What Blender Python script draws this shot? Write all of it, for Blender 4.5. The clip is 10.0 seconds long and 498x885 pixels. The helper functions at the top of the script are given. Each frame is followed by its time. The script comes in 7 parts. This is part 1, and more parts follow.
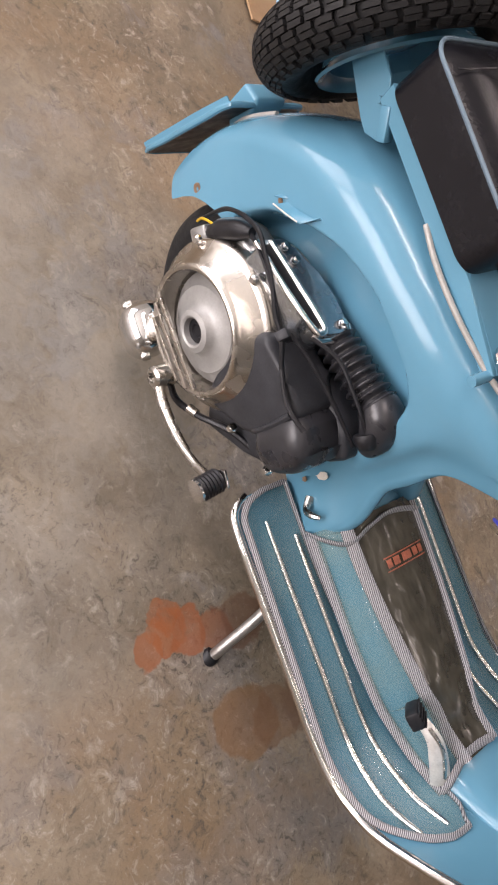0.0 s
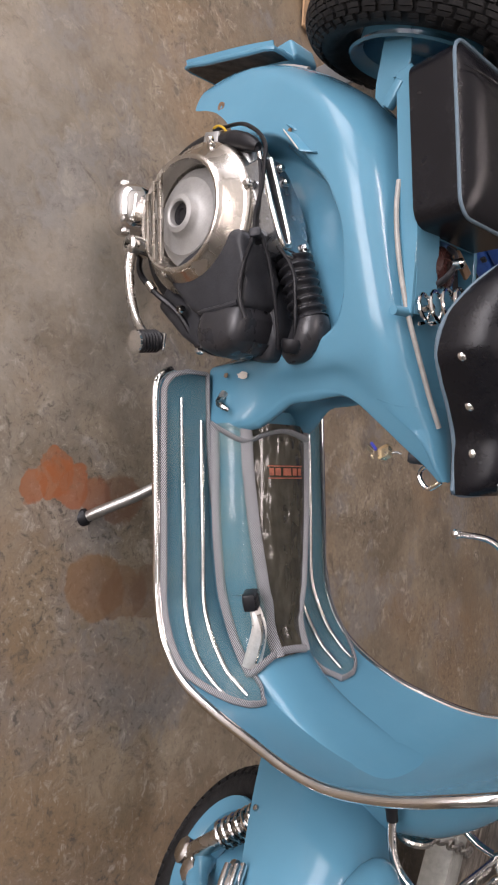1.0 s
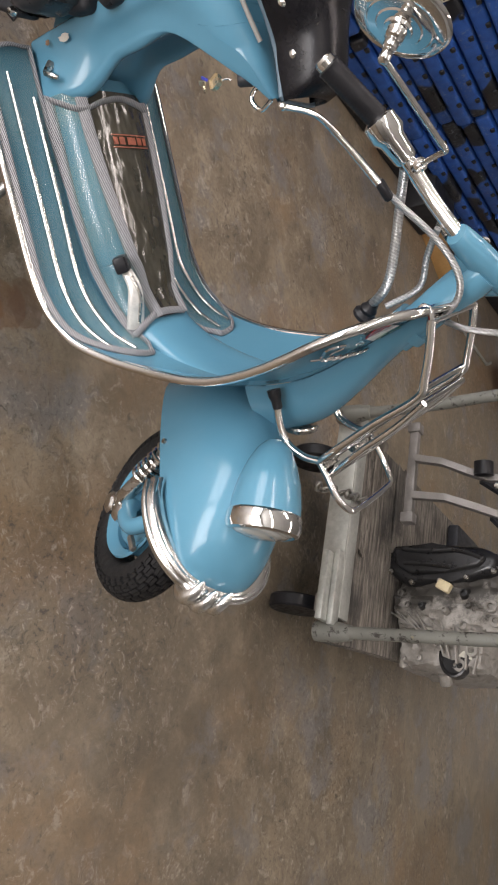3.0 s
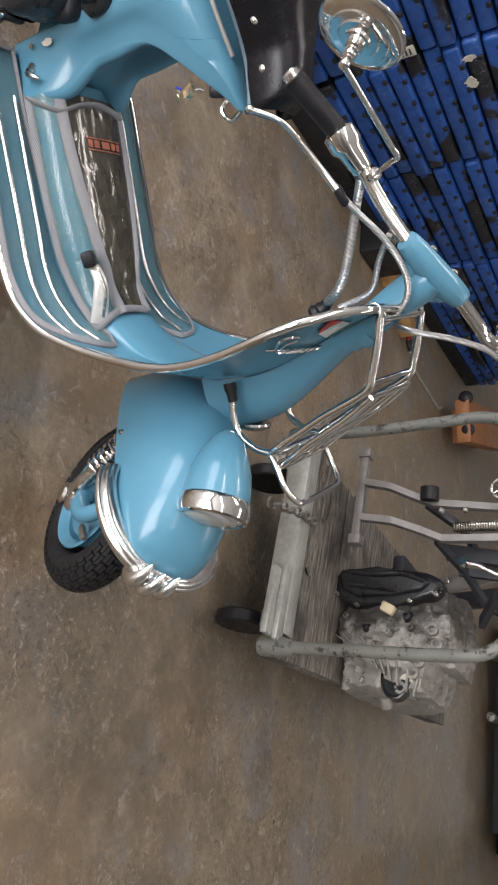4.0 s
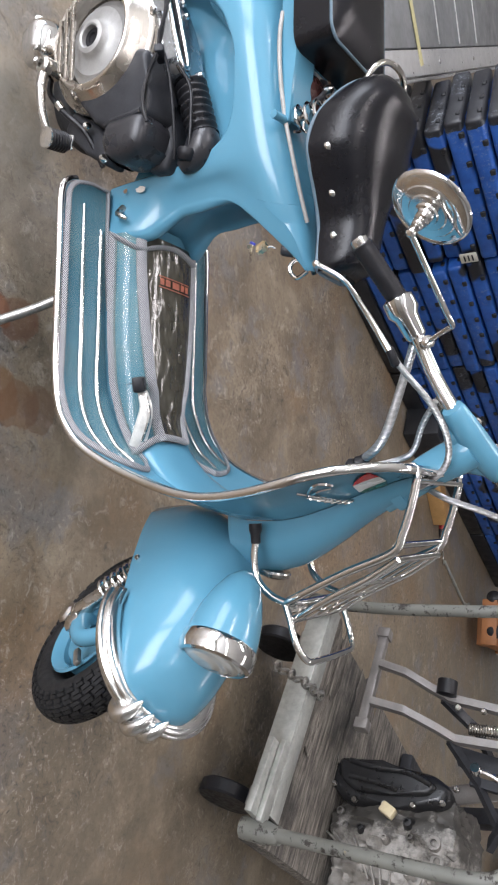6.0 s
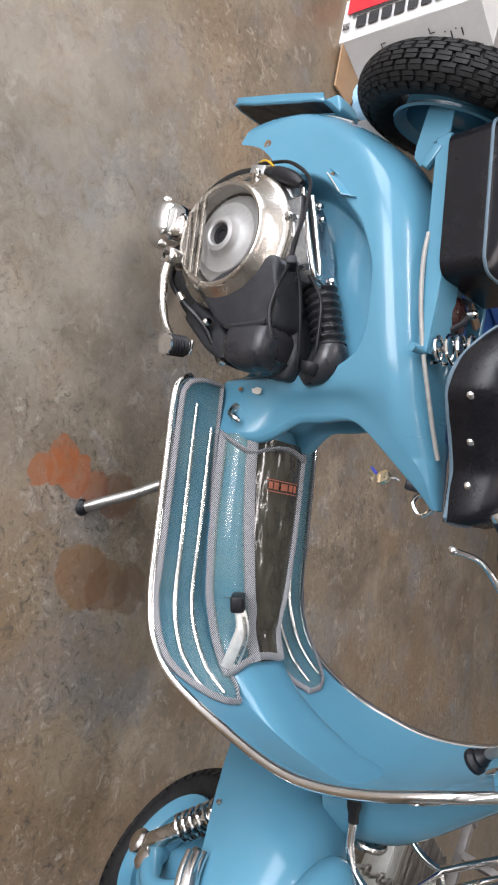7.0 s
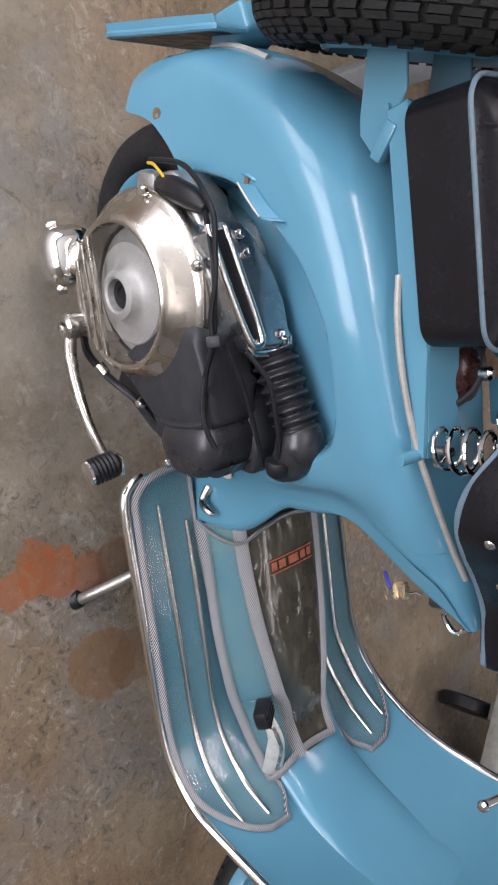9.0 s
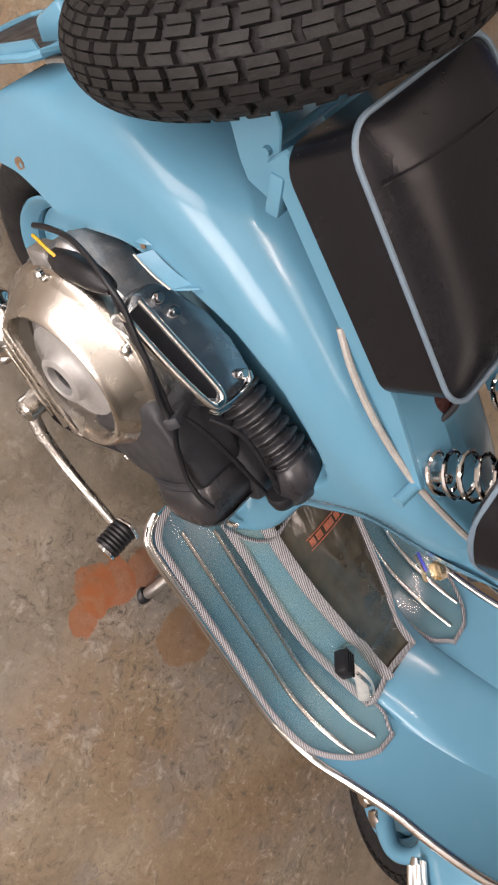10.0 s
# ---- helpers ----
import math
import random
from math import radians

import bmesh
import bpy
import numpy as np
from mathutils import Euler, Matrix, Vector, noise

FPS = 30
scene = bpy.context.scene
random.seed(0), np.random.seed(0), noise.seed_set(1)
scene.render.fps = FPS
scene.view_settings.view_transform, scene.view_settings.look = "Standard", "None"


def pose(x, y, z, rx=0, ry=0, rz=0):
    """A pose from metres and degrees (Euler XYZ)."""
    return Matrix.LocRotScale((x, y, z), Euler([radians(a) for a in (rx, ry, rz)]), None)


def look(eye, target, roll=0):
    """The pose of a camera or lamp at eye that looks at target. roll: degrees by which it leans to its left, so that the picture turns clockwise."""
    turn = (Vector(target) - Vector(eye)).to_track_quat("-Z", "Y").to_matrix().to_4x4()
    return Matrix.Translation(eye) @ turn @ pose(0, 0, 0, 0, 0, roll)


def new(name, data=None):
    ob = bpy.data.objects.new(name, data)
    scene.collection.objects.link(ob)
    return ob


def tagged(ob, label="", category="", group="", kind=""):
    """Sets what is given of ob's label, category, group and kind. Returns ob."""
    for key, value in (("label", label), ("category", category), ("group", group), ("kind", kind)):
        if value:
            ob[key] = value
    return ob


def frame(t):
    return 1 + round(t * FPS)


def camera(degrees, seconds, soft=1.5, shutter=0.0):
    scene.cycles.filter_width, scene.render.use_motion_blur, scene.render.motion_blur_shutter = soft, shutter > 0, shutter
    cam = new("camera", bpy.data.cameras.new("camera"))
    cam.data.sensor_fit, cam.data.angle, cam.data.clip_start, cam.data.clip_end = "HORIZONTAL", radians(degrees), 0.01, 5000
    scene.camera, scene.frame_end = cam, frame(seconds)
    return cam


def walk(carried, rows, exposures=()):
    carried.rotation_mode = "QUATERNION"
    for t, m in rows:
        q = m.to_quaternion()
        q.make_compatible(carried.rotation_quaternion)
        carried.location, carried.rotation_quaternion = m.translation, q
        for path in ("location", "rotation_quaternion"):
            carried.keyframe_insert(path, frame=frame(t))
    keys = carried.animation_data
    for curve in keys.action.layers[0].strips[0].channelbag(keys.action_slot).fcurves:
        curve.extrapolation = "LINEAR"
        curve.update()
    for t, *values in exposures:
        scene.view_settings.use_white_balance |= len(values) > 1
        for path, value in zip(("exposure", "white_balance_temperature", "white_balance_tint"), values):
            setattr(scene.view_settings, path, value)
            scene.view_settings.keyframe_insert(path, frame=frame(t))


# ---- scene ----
cam = camera(36.6, 10.0, 2.1)
METRES = 2.600
BASE = pose(-0.3622, -0.9942, 1.2217, -71.103, -38.395, 60.600)
ROWS = [
    (0.0, 0.0, 0.0, 0.0, 0.0, 0.0, -0.0),
    (0.5, -0.0097, -0.031, -0.0326, -4.5, 0.8, -15.3),
    (1.0, 0.0004, -0.0578, -0.1072, -8.68, 4.86, -19.09),
    (1.5, 0.0069, -0.0747, -0.1168, -12.8, 9.43, -21.86),
    (2.0, 0.0362, -0.0748, -0.1564, -13.63, 3.85, -17.83),
    (2.5, 0.0394, -0.0788, -0.1889, -15.07, -1.62, -12.71),
    (3.0, 0.0289, -0.1073, -0.2163, -17.54, -7.08, -8.02),
    (4.5, 0.041, -0.1349, -0.2743, -22.51, 0.84, -12.98),
    (5.0, 0.0617, -0.1317, -0.2911, -23.19, 4.03, -14.57),
    (5.5, 0.0606, -0.1271, -0.289, -21.56, 6.51, -16.67),
    (6.0, 0.0391, -0.1224, -0.2691, -18.83, 9.24, -20.36),
    (7.5, -0.0394, -0.0501, -0.072, -12.31, 9.2, -27.24),
    (8.0, -0.0166, -0.0097, -0.0051, -12.14, 6.52, -27.38),
    (8.5, -0.0137, 0.0142, 0.0488, -7.7, -5.39, -19.78),
    (9.0, -0.006, 0.0461, 0.0948, -5.21, -12.76, -13.03),
    (9.5, 0.0267, 0.0983, 0.1525, -4.38, -18.43, -6.02),
    (10.0, 0.0265, 0.1093, 0.2179, -7.93, -30.14, 5.54),
]
# stops, kelvin and tint of the clip's own automatic exposure
LOOK = [
    (0.0, 0.12, 7150, 23), (1.0, -0.06, 6900, 22), (2.0, -0.16, 6700, 21), (3.0, 0.08, 7000, 17), (5.0, 0.16, 6400, 15), (6.0, 0.38, 6350, 15), (7.5, 0.03, 6500, 15), (8.5, -0.10, 6250, 15), (9.0, -0.08, 6500, 18), (10.0, 0.15, 7550, 23),
]
walk(cam, [(t, BASE @ pose(METRES * x, METRES * y, METRES * z, 90 + pitch, roll, yaw)) for t, x, y, z, yaw, pitch, roll in ROWS], LOOK)

# ---- light ----
world = bpy.data.worlds.new("world")
scene.world = world
world.use_nodes = True
wn = world.node_tree.nodes
sky = wn.new("ShaderNodeTexSky")
sky.sky_type, sky.sun_disc, sky.sun_elevation, sky.sun_rotation = "NISHITA", False, radians(40), radians(200)
wn["Background"].inputs["Strength"].default_value = 0.08
world.node_tree.links.new(sky.outputs["Color"], wn["Background"].inputs["Color"])


def area(name, m, sx, sy, power, colour):
    lamp = bpy.data.lights.new(name, "AREA")
    lamp.shape, lamp.size, lamp.size_y, lamp.energy, lamp.color = "RECTANGLE", sx, sy, power, colour
    ob = new(name, lamp)
    ob.matrix_world = m
    return ob


# daylight through the west shop door, an added unseen fill lamp in the south wall, and the rows of tube lights under
# the ceiling
LAMPS = [(-2.2, -1.25), (0.3, -2.45), (-0.9, 1.75), (2.4, 0.9)]
LAMP_TURN = 64.5
area("door_daylight", look((-5.95, -2.9, 1.6), (0.6, -0.2, 0.5)), 4.2, 2.9, 250, (0.90, 0.95, 1.0))
area("door_daylight", look((-2.7, -6.15, 1.6), (-2.0, 0.0, 0.9)), 5.4, 3.0, 470, (0.92, 0.96, 1.0))
for (lx, ly), power in zip(LAMPS, (48, 8, 36, 14)):
    area("tube_light_glow", pose(lx, ly, 3.86, 0, 0, LAMP_TURN), 0.24, 2.6, power, (1.0, 0.95, 0.94))

# ---- materials ----


def material(name, build):
    m = bpy.data.materials.new(name)
    m.use_nodes = True
    build(m.node_tree, m.node_tree.nodes["Principled BSDF"])
    return m


def node(t, kind, **values):
    n = t.nodes.new("ShaderNode" + kind)
    for k, v in values.items():
        key = k.replace("_", " ").capitalize() if k not in n.inputs else k
        n.inputs[key].default_value = v
    return n


def coords(t):
    return t.nodes.new("ShaderNodeTexCoord").outputs["Object"]


def noise_tex(t, scale, detail=4.0, rough=0.55, vec=None):
    n = t.nodes.new("ShaderNodeTexNoise")
    n.inputs["Scale"].default_value, n.inputs["Detail"].default_value, n.inputs["Roughness"].default_value = scale, detail, rough
    t.links.new(vec if vec is not None else coords(t), n.inputs["Vector"])
    return n.outputs["Fac"]


def ramp(t, fac, stops):
    n = t.nodes.new("ShaderNodeValToRGB")
    e = n.color_ramp.elements
    while len(e) < len(stops):
        e.new(0.5)
    for el, (p, col) in zip(e, stops):
        el.position, el.color = p, (*col, 1) if len(col) == 3 else col
    t.links.new(fac, n.inputs["Fac"])
    return n.outputs["Color"]


def grey(v):
    return (v, v, v)


def mix(t, fac, a, b):
    n = t.nodes.new("ShaderNodeMix")
    n.data_type = "RGBA"
    for sock, v in ((n.inputs["Factor"], fac), (n.inputs["A"], a), (n.inputs["B"], b)):
        if isinstance(v, (int, float)):
            sock.default_value = v
        elif isinstance(v, tuple):
            sock.default_value = (*v, 1)
        else:
            t.links.new(v, sock)
    return n.outputs["Result"]


def maths(t, op, a, b=0.0):
    n = t.nodes.new("ShaderNodeMath")
    n.operation = op
    for sock, v in ((n.inputs[0], a), (n.inputs[1], b)):
        if isinstance(v, (int, float)):
            sock.default_value = v
        else:
            t.links.new(v, sock)
    return n.outputs[0]


def bump(t, p, height, strength, distance=0.01):
    n = t.nodes.new("ShaderNodeBump")
    n.inputs["Strength"].default_value, n.inputs["Distance"].default_value = strength, distance
    t.links.new(height, n.inputs["Height"])
    t.links.new(n.outputs["Normal"], p.inputs["Normal"])


def simple(name, colour, rough, metal=0.0, vary=0.15, scale=18.0, coat=0.0, bump_scale=0.0, bump_strength=0.1, rough_vary=0.12):
    """A surface with two scales of mottling in colour and gloss."""
    def build(t, p):
        a, b = noise_tex(t, scale), noise_tex(t, scale * 7, 6.0)
        f = maths(t, "ADD", maths(t, "MULTIPLY", a, 0.6), maths(t, "MULTIPLY", b, 0.4))
        lo, hi = tuple(c * (1 - vary) for c in colour), tuple(min(1, c * (1 + vary)) for c in colour)
        t.links.new(ramp(t, f, [(0.3, lo), (0.7, hi)]), p.inputs["Base Color"])
        t.links.new(ramp(t, noise_tex(t, scale * 1.3, 2.5), [(0.3, grey(max(0.02, rough - rough_vary))), (0.7, grey(min(1, rough + rough_vary)))]), p.inputs["Roughness"])
        p.inputs["Metallic"].default_value = metal
        p.inputs["Coat Weight"].default_value = coat
        p.inputs["Coat Roughness"].default_value = 0.08
        if bump_scale:
            bump(t, p, noise_tex(t, bump_scale, 5.0), bump_strength, 0.004)
    return material(name, build)


def paint_build(t, p):
    a, b = noise_tex(t, 5.0), noise_tex(t, 60.0, 6.0)
    base = ramp(t, a, [(0.25, (0.077, 0.224, 0.318)), (0.75, (0.091, 0.25, 0.352))])
    dust = ramp(t, noise_tex(t, 23.0, 8.0, 0.7), [(0.55, grey(0.0)), (0.85, grey(0.10))])
    t.links.new(mix(t, dust, base, (0.22, 0.31, 0.37)), p.inputs["Base Color"])
    t.links.new(ramp(t, b, [(0.3, grey(0.16)), (0.75, grey(0.25))]), p.inputs["Roughness"])
    p.inputs["Coat Weight"].default_value, p.inputs["Coat Roughness"].default_value = 0.25, 0.08
    p.inputs["Specular IOR Level"].default_value = 0.35
    bump(t, p, noise_tex(t, 9.0, 2.0), 0.035, 0.02)


PAINT = material("sky_blue_paint", paint_build)
CHROME = simple("chrome", (0.72, 0.71, 0.70), 0.09, 1.0, 0.06, 30, rough_vary=0.05)
DULL_CHROME = simple("dull_chrome", (0.52, 0.50, 0.47), 0.24, 1.0, 0.12, 26, rough_vary=0.1)
NICKEL = simple("nickel_plate", (0.56, 0.52, 0.47), 0.25, 1.0, 0.1, 20, rough_vary=0.08)
ALLOY = simple("cast_alloy", (0.42, 0.42, 0.42), 0.42, 0.9, 0.2, 60, bump_scale=220, bump_strength=0.15)
STEEL = simple("bare_steel", (0.34, 0.33, 0.31), 0.4, 0.85, 0.2, 40)
BLACK_PLASTIC = simple("black_plastic", (0.026, 0.027, 0.031), 0.45, 0.0, 0.3, 30, bump_scale=300, bump_strength=0.1)
RUBBER = simple("black_rubber", (0.011, 0.011, 0.013), 0.4, 0.0, 0.35, 40)
TYRE = simple("tyre_rubber", (0.012, 0.0117, 0.012), 0.66, 0.0, 0.35, 35, bump_scale=160, bump_strength=0.25)
LEATHER = simple("black_leatherette", (0.0075, 0.0075, 0.0095), 0.25, 0.0, 0.2, 25, bump_scale=420, bump_strength=0.12, rough_vary=0.025)
LEATHER.node_tree.nodes["Principled BSDF"].inputs["Specular IOR Level"].default_value = 0.28
for dark_mat in (BLACK_PLASTIC, RUBBER, TYRE):
    dark_mat.node_tree.nodes["Principled BSDF"].inputs["Specular IOR Level"].default_value = 0.28
PIPING = simple("grey_blue_piping", (0.10, 0.15, 0.19), 0.4, 0.0, 0.15, 60)
GREY_CABLE = simple("grey_beading", (0.30, 0.29, 0.27), 0.45, 0.0, 0.2, 50)


def concrete(t, p):
    v = coords(t)

    def warped(scale, amount):
        nz = t.nodes.new("ShaderNodeTexNoise")
        nz.inputs["Scale"].default_value, nz.inputs["Detail"].default_value = scale, 6.0
        t.links.new(v, nz.inputs["Vector"])
        sc = t.nodes.new("ShaderNodeVectorMath")
        sc.operation, sc.inputs["Scale"].default_value = "SCALE", amount
        t.links.new(nz.outputs["Color"], sc.inputs[0])
        add = t.nodes.new("ShaderNodeVectorMath")
        add.operation = "ADD"
        t.links.new(v, add.inputs[0])
        t.links.new(sc.outputs[0], add.inputs[1])
        return add.outputs[0]

    def stretched(angle, sx, sy):
        mp = t.nodes.new("ShaderNodeMapping")
        mp.inputs["Rotation"].default_value = (0, 0, radians(angle))
        mp.inputs["Scale"].default_value = (sx, sy, 1)
        t.links.new(v, mp.inputs["Vector"])
        return mp.outputs[0]
    w, fine_w = warped(6.0, 0.22), warped(18.0, 0.10)
    mid, fine = noise_tex(t, 5.0, 9.0, 0.68, w), noise_tex(t, 60.0, 8.0, 0.7, v)
    base = ramp(t, mid, [(0.30, (0.135, 0.105, 0.072)), (0.45, (0.20, 0.16, 0.112)), (0.56, (0.265, 0.213, 0.15)), (0.72, (0.36, 0.295, 0.215))])
    cool = ramp(t, noise_tex(t, 3.4, 9.0, 0.66, fine_w), [(0.52, grey(0.0)), (0.60, grey(0.6))])
    base = mix(t, cool, base, (0.205, 0.202, 0.205))
    rusty = ramp(t, noise_tex(t, 1.9, 7.0, 0.6, w), [(0.50, grey(0)), (0.66, grey(0.75))])
    base = mix(t, rusty, base, (0.25, 0.165, 0.092))
    pale = ramp(t, noise_tex(t, 13.0, 9.0, 0.72, fine_w), [(0.57, grey(0.0)), (0.66, grey(0.6))])
    base = mix(t, pale, base, (0.42, 0.365, 0.30))
    dark = ramp(t, noise_tex(t, 17.0, 10.0, 0.74, fine_w), [(0.33, grey(0.75)), (0.42, grey(0.0))])
    base = mix(t, dark, base, (0.085, 0.07, 0.058))
    for angle, k in ((35, 0.55), (-28, 0.45), (80, 0.4)):
        streak = ramp(t, noise_tex(t, 1.0, 7.0, 0.7, stretched(angle, 7.0, 70.0)), [(0.645, grey(0.0)), (0.70, grey(k))])
        patch_ = ramp(t, noise_tex(t, 2.2, 4.0, 0.6, w), [(0.5, grey(0.0)), (0.6, grey(1.0))])
        base = mix(t, maths(t, "MULTIPLY", streak, patch_), base, (0.45, 0.41, 0.36))
    scuff = ramp(t, noise_tex(t, 1.0, 7.0, 0.75, stretched(50, 12.0, 60.0)), [(0.30, grey(0.8)), (0.345, grey(0.0))])
    base = mix(t, scuff, base, (0.045, 0.042, 0.042))
    for angle in (62, -35):
        gouge = ramp(t, noise_tex(t, 1.0, 8.0, 0.75, stretched(angle, 5.0, 120.0)), [(0.31, grey(0.85)), (0.35, grey(0.0))])
        where = ramp(t, noise_tex(t, 1.3, 5.0, 0.6, w), [(0.52, grey(0.0)), (0.62, grey(1.0))])
        base = mix(t, maths(t, "MULTIPLY", gouge, where), base, (0.05, 0.045, 0.042))
    base = mix(t, ramp(t, fine, [(0.3, grey(0.35)), (0.5, grey(0.0))]), base, (0.10, 0.08, 0.06))
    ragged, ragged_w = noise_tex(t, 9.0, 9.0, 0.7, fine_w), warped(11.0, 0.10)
    # brighter and dimmer light put into the floor's colour, mixed with wear and grime
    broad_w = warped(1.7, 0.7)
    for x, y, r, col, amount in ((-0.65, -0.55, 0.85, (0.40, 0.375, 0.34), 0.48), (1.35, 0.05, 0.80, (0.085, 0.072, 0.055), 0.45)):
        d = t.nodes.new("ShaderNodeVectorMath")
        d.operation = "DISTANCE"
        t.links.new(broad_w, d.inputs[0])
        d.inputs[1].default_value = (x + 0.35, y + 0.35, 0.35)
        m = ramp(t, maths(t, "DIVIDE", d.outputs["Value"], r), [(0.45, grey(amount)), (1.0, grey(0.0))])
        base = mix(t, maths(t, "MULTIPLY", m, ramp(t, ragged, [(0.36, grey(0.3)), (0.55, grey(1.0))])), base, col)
    grit = noise_tex(t, 52.0, 9.0, 0.78, fine_w)
    worn = ramp(t, noise_tex(t, 1.6, 5.0, 0.6, v), [(0.42, grey(0.1)), (0.6, grey(1.0))])
    base = mix(t, maths(t, "MULTIPLY", worn, ramp(t, grit, [(0.39, grey(0.85)), (0.46, grey(0.0))])), base, (0.07, 0.06, 0.052))
    base = mix(t, maths(t, "MULTIPLY", worn, ramp(t, grit, [(0.555, grey(0.0)), (0.64, grey(0.75))])), base, (0.46, 0.41, 0.35))
    # rust stains where oil and water have dried
    for (x, y, r, col, amount) in STAINS:
        d = t.nodes.new("ShaderNodeVectorMath")
        d.operation = "DISTANCE"
        t.links.new(ragged_w, d.inputs[0])
        d.inputs[1].default_value = (x + 0.05, y + 0.05, 0.05)
        m = ramp(t, maths(t, "DIVIDE", d.outputs["Value"], r), [(0.0, grey(amount * 0.8)), (0.86, grey(amount)), (0.97, grey(0.0))])
        base = mix(t, maths(t, "MULTIPLY", m, ramp(t, ragged, [(0.33, grey(0.45)), (0.48, grey(0.95))])), base, col)
    t.links.new(base, p.inputs["Base Color"])
    t.links.new(ramp(t, mid, [(0.3, grey(0.36)), (0.7, grey(0.6))]), p.inputs["Roughness"])
    bump(t, p, maths(t, "ADD", maths(t, "ADD", maths(t, "MULTIPLY", fine, 0.6), mid), maths(t, "MULTIPLY", grit, 0.4)), 0.3, 0.006)


STAINS = [(-0.118, -0.262, 0.034, (0.34, 0.105, 0.035), 0.85), (-0.07, -0.315, 0.036, (0.34, 0.11, 0.04), 0.8), (-0.088, -0.265, 0.042, (0.36, 0.115, 0.04), 0.85),
          (-0.070, -0.215, 0.044, (0.33, 0.105, 0.04), 0.85), (-0.045, -0.155, 0.048, (0.27, 0.095, 0.04), 0.75), (-0.030, -0.085, 0.06, (0.17, 0.08, 0.045), 0.7),
          (0.145, -0.175, 0.082, (0.22, 0.115, 0.05), 0.75), (0.175, -0.10, 0.062, (0.19, 0.10, 0.05), 0.7), (0.19, -0.04, 0.06, (0.15, 0.085, 0.05), 0.65)]
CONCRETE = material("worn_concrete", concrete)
WALL = simple("painted_block_wall", (0.60, 0.59, 0.56), 0.8, 0.0, 0.1, 3, bump_scale=40)
CEILING = simple("pale_ceiling", (0.60, 0.60, 0.58), 0.9, 0.0, 0.1, 2)

# ---- mesh helpers ----
I4 = Matrix.Identity(4)


def part(name, bm, mat, parent=None, label="", m=None, smooth=True):
    me = bpy.data.meshes.new(name)
    bmesh.ops.recalc_face_normals(bm, faces=bm.faces)
    bm.to_mesh(me)
    bm.free()
    me.materials.append(mat)
    if smooth:
        me.polygons.foreach_set("use_smooth", [True] * len(me.polygons))
        me.set_sharp_from_angle(angle=radians(38))
    ob = new(name, me)
    if parent is not None:
        ob.parent = parent
    if m is not None:
        ob.matrix_basis = m
    if label:
        tagged(ob, label)
    return ob


def thing(name, label, category, m=None, group="", kind=""):
    ob = new(name)
    ob.empty_display_size = 0.1
    if m is not None:
        ob.matrix_basis = m
    return tagged(ob, label, category, group, kind)


def lerp(table, x):
    """A smooth look-up that never swings past its rows."""
    if x <= table[0][0]:
        return table[0][1]
    if x >= table[-1][0]:
        return table[-1][1]
    n = len(table)
    i = next(k for k in range(n - 1) if x <= table[k + 1][0])

    def slope(k):
        return (table[k + 1][1] - table[k][1]) / (table[k + 1][0] - table[k][0])

    def tangent(k):
        if k == 0:
            return slope(0)
        if k == n - 1:
            return slope(n - 2)
        a, b = slope(k - 1), slope(k)
        return 0.0 if a * b <= 0 else 2 * a * b / (a + b)
    (x0, y0), (x1, y1) = table[i], table[i + 1]
    h = x1 - x0
    s = (x - x0) / h
    return (2 * s ** 3 - 3 * s ** 2 + 1) * y0 + (s ** 3 - 2 * s ** 2 + s) * h * tangent(i) + (3 * s ** 2 - 2 * s ** 3) * y1 + (s ** 3 - s ** 2) * h * tangent(i + 1)


def spline(pts, n=8, closed=False):
    """Points along a Catmull-Rom curve."""
    p = [Vector(q) for q in pts]
    k = len(p)
    out = []
    for i in range(k if closed else k - 1):
        a, b, c, d = (p[j % k] if closed else p[min(max(j, 0), k - 1)] for j in (i - 1, i, i + 1, i + 2))
        for s in range(n):
            u = s / n
            out.append(0.5 * (2 * b + (c - a) * u + (2 * a - 5 * b + 4 * c - d) * u * u + (3 * b - a - 3 * c + d) * u ** 3))
    if not closed:
        out.append(p[-1])
    return out


def ring_mesh(bm, rings, closed=False, cap=True):
    vs = [[bm.verts.new(q) for q in r] for r in rings]
    k = len(vs[0])
    for a, b in zip(vs, vs[1:] + ([vs[0]] if closed else [])):
        for i in range(k):
            bm.faces.new((a[i], a[(i + 1) % k], b[(i + 1) % k], b[i]))
    if cap and not closed:
        bm.faces.new(vs[0][::-1])
        bm.faces.new(vs[-1])
    return bm


def tube(pts, r, seg=10, n=8, closed=False, bm=None, flat=1.0, radii=None):
    """A round bar along a smooth path; flat squashes it, radii are (start, ..., end)."""
    bm = bm or bmesh.new()
    path = spline(pts, n, closed) if n else [Vector(q) for q in pts]
    rings, prev = [], None
    for i, q in enumerate(path):
        a, b = path[i - 1] if (i or closed) else q, path[(i + 1) % len(path)] if (i + 1 < len(path) or closed) else q
        d = (b - a).normalized()
        if prev is None:
            prev = d.orthogonal().normalized()
        u = (prev - d * prev.dot(d)).normalized()
        prev = u
        w = d.cross(u)
        rr = r if radii is None else lerp([(j / (len(radii) - 1), v) for j, v in enumerate(radii)], i / max(1, len(path) - 1))
        rings.append([q + rr * (u * math.cos(2 * math.pi * j / seg) + flat * w * math.sin(2 * math.pi * j / seg)) for j in range(seg)])
    return ring_mesh(bm, rings, closed)


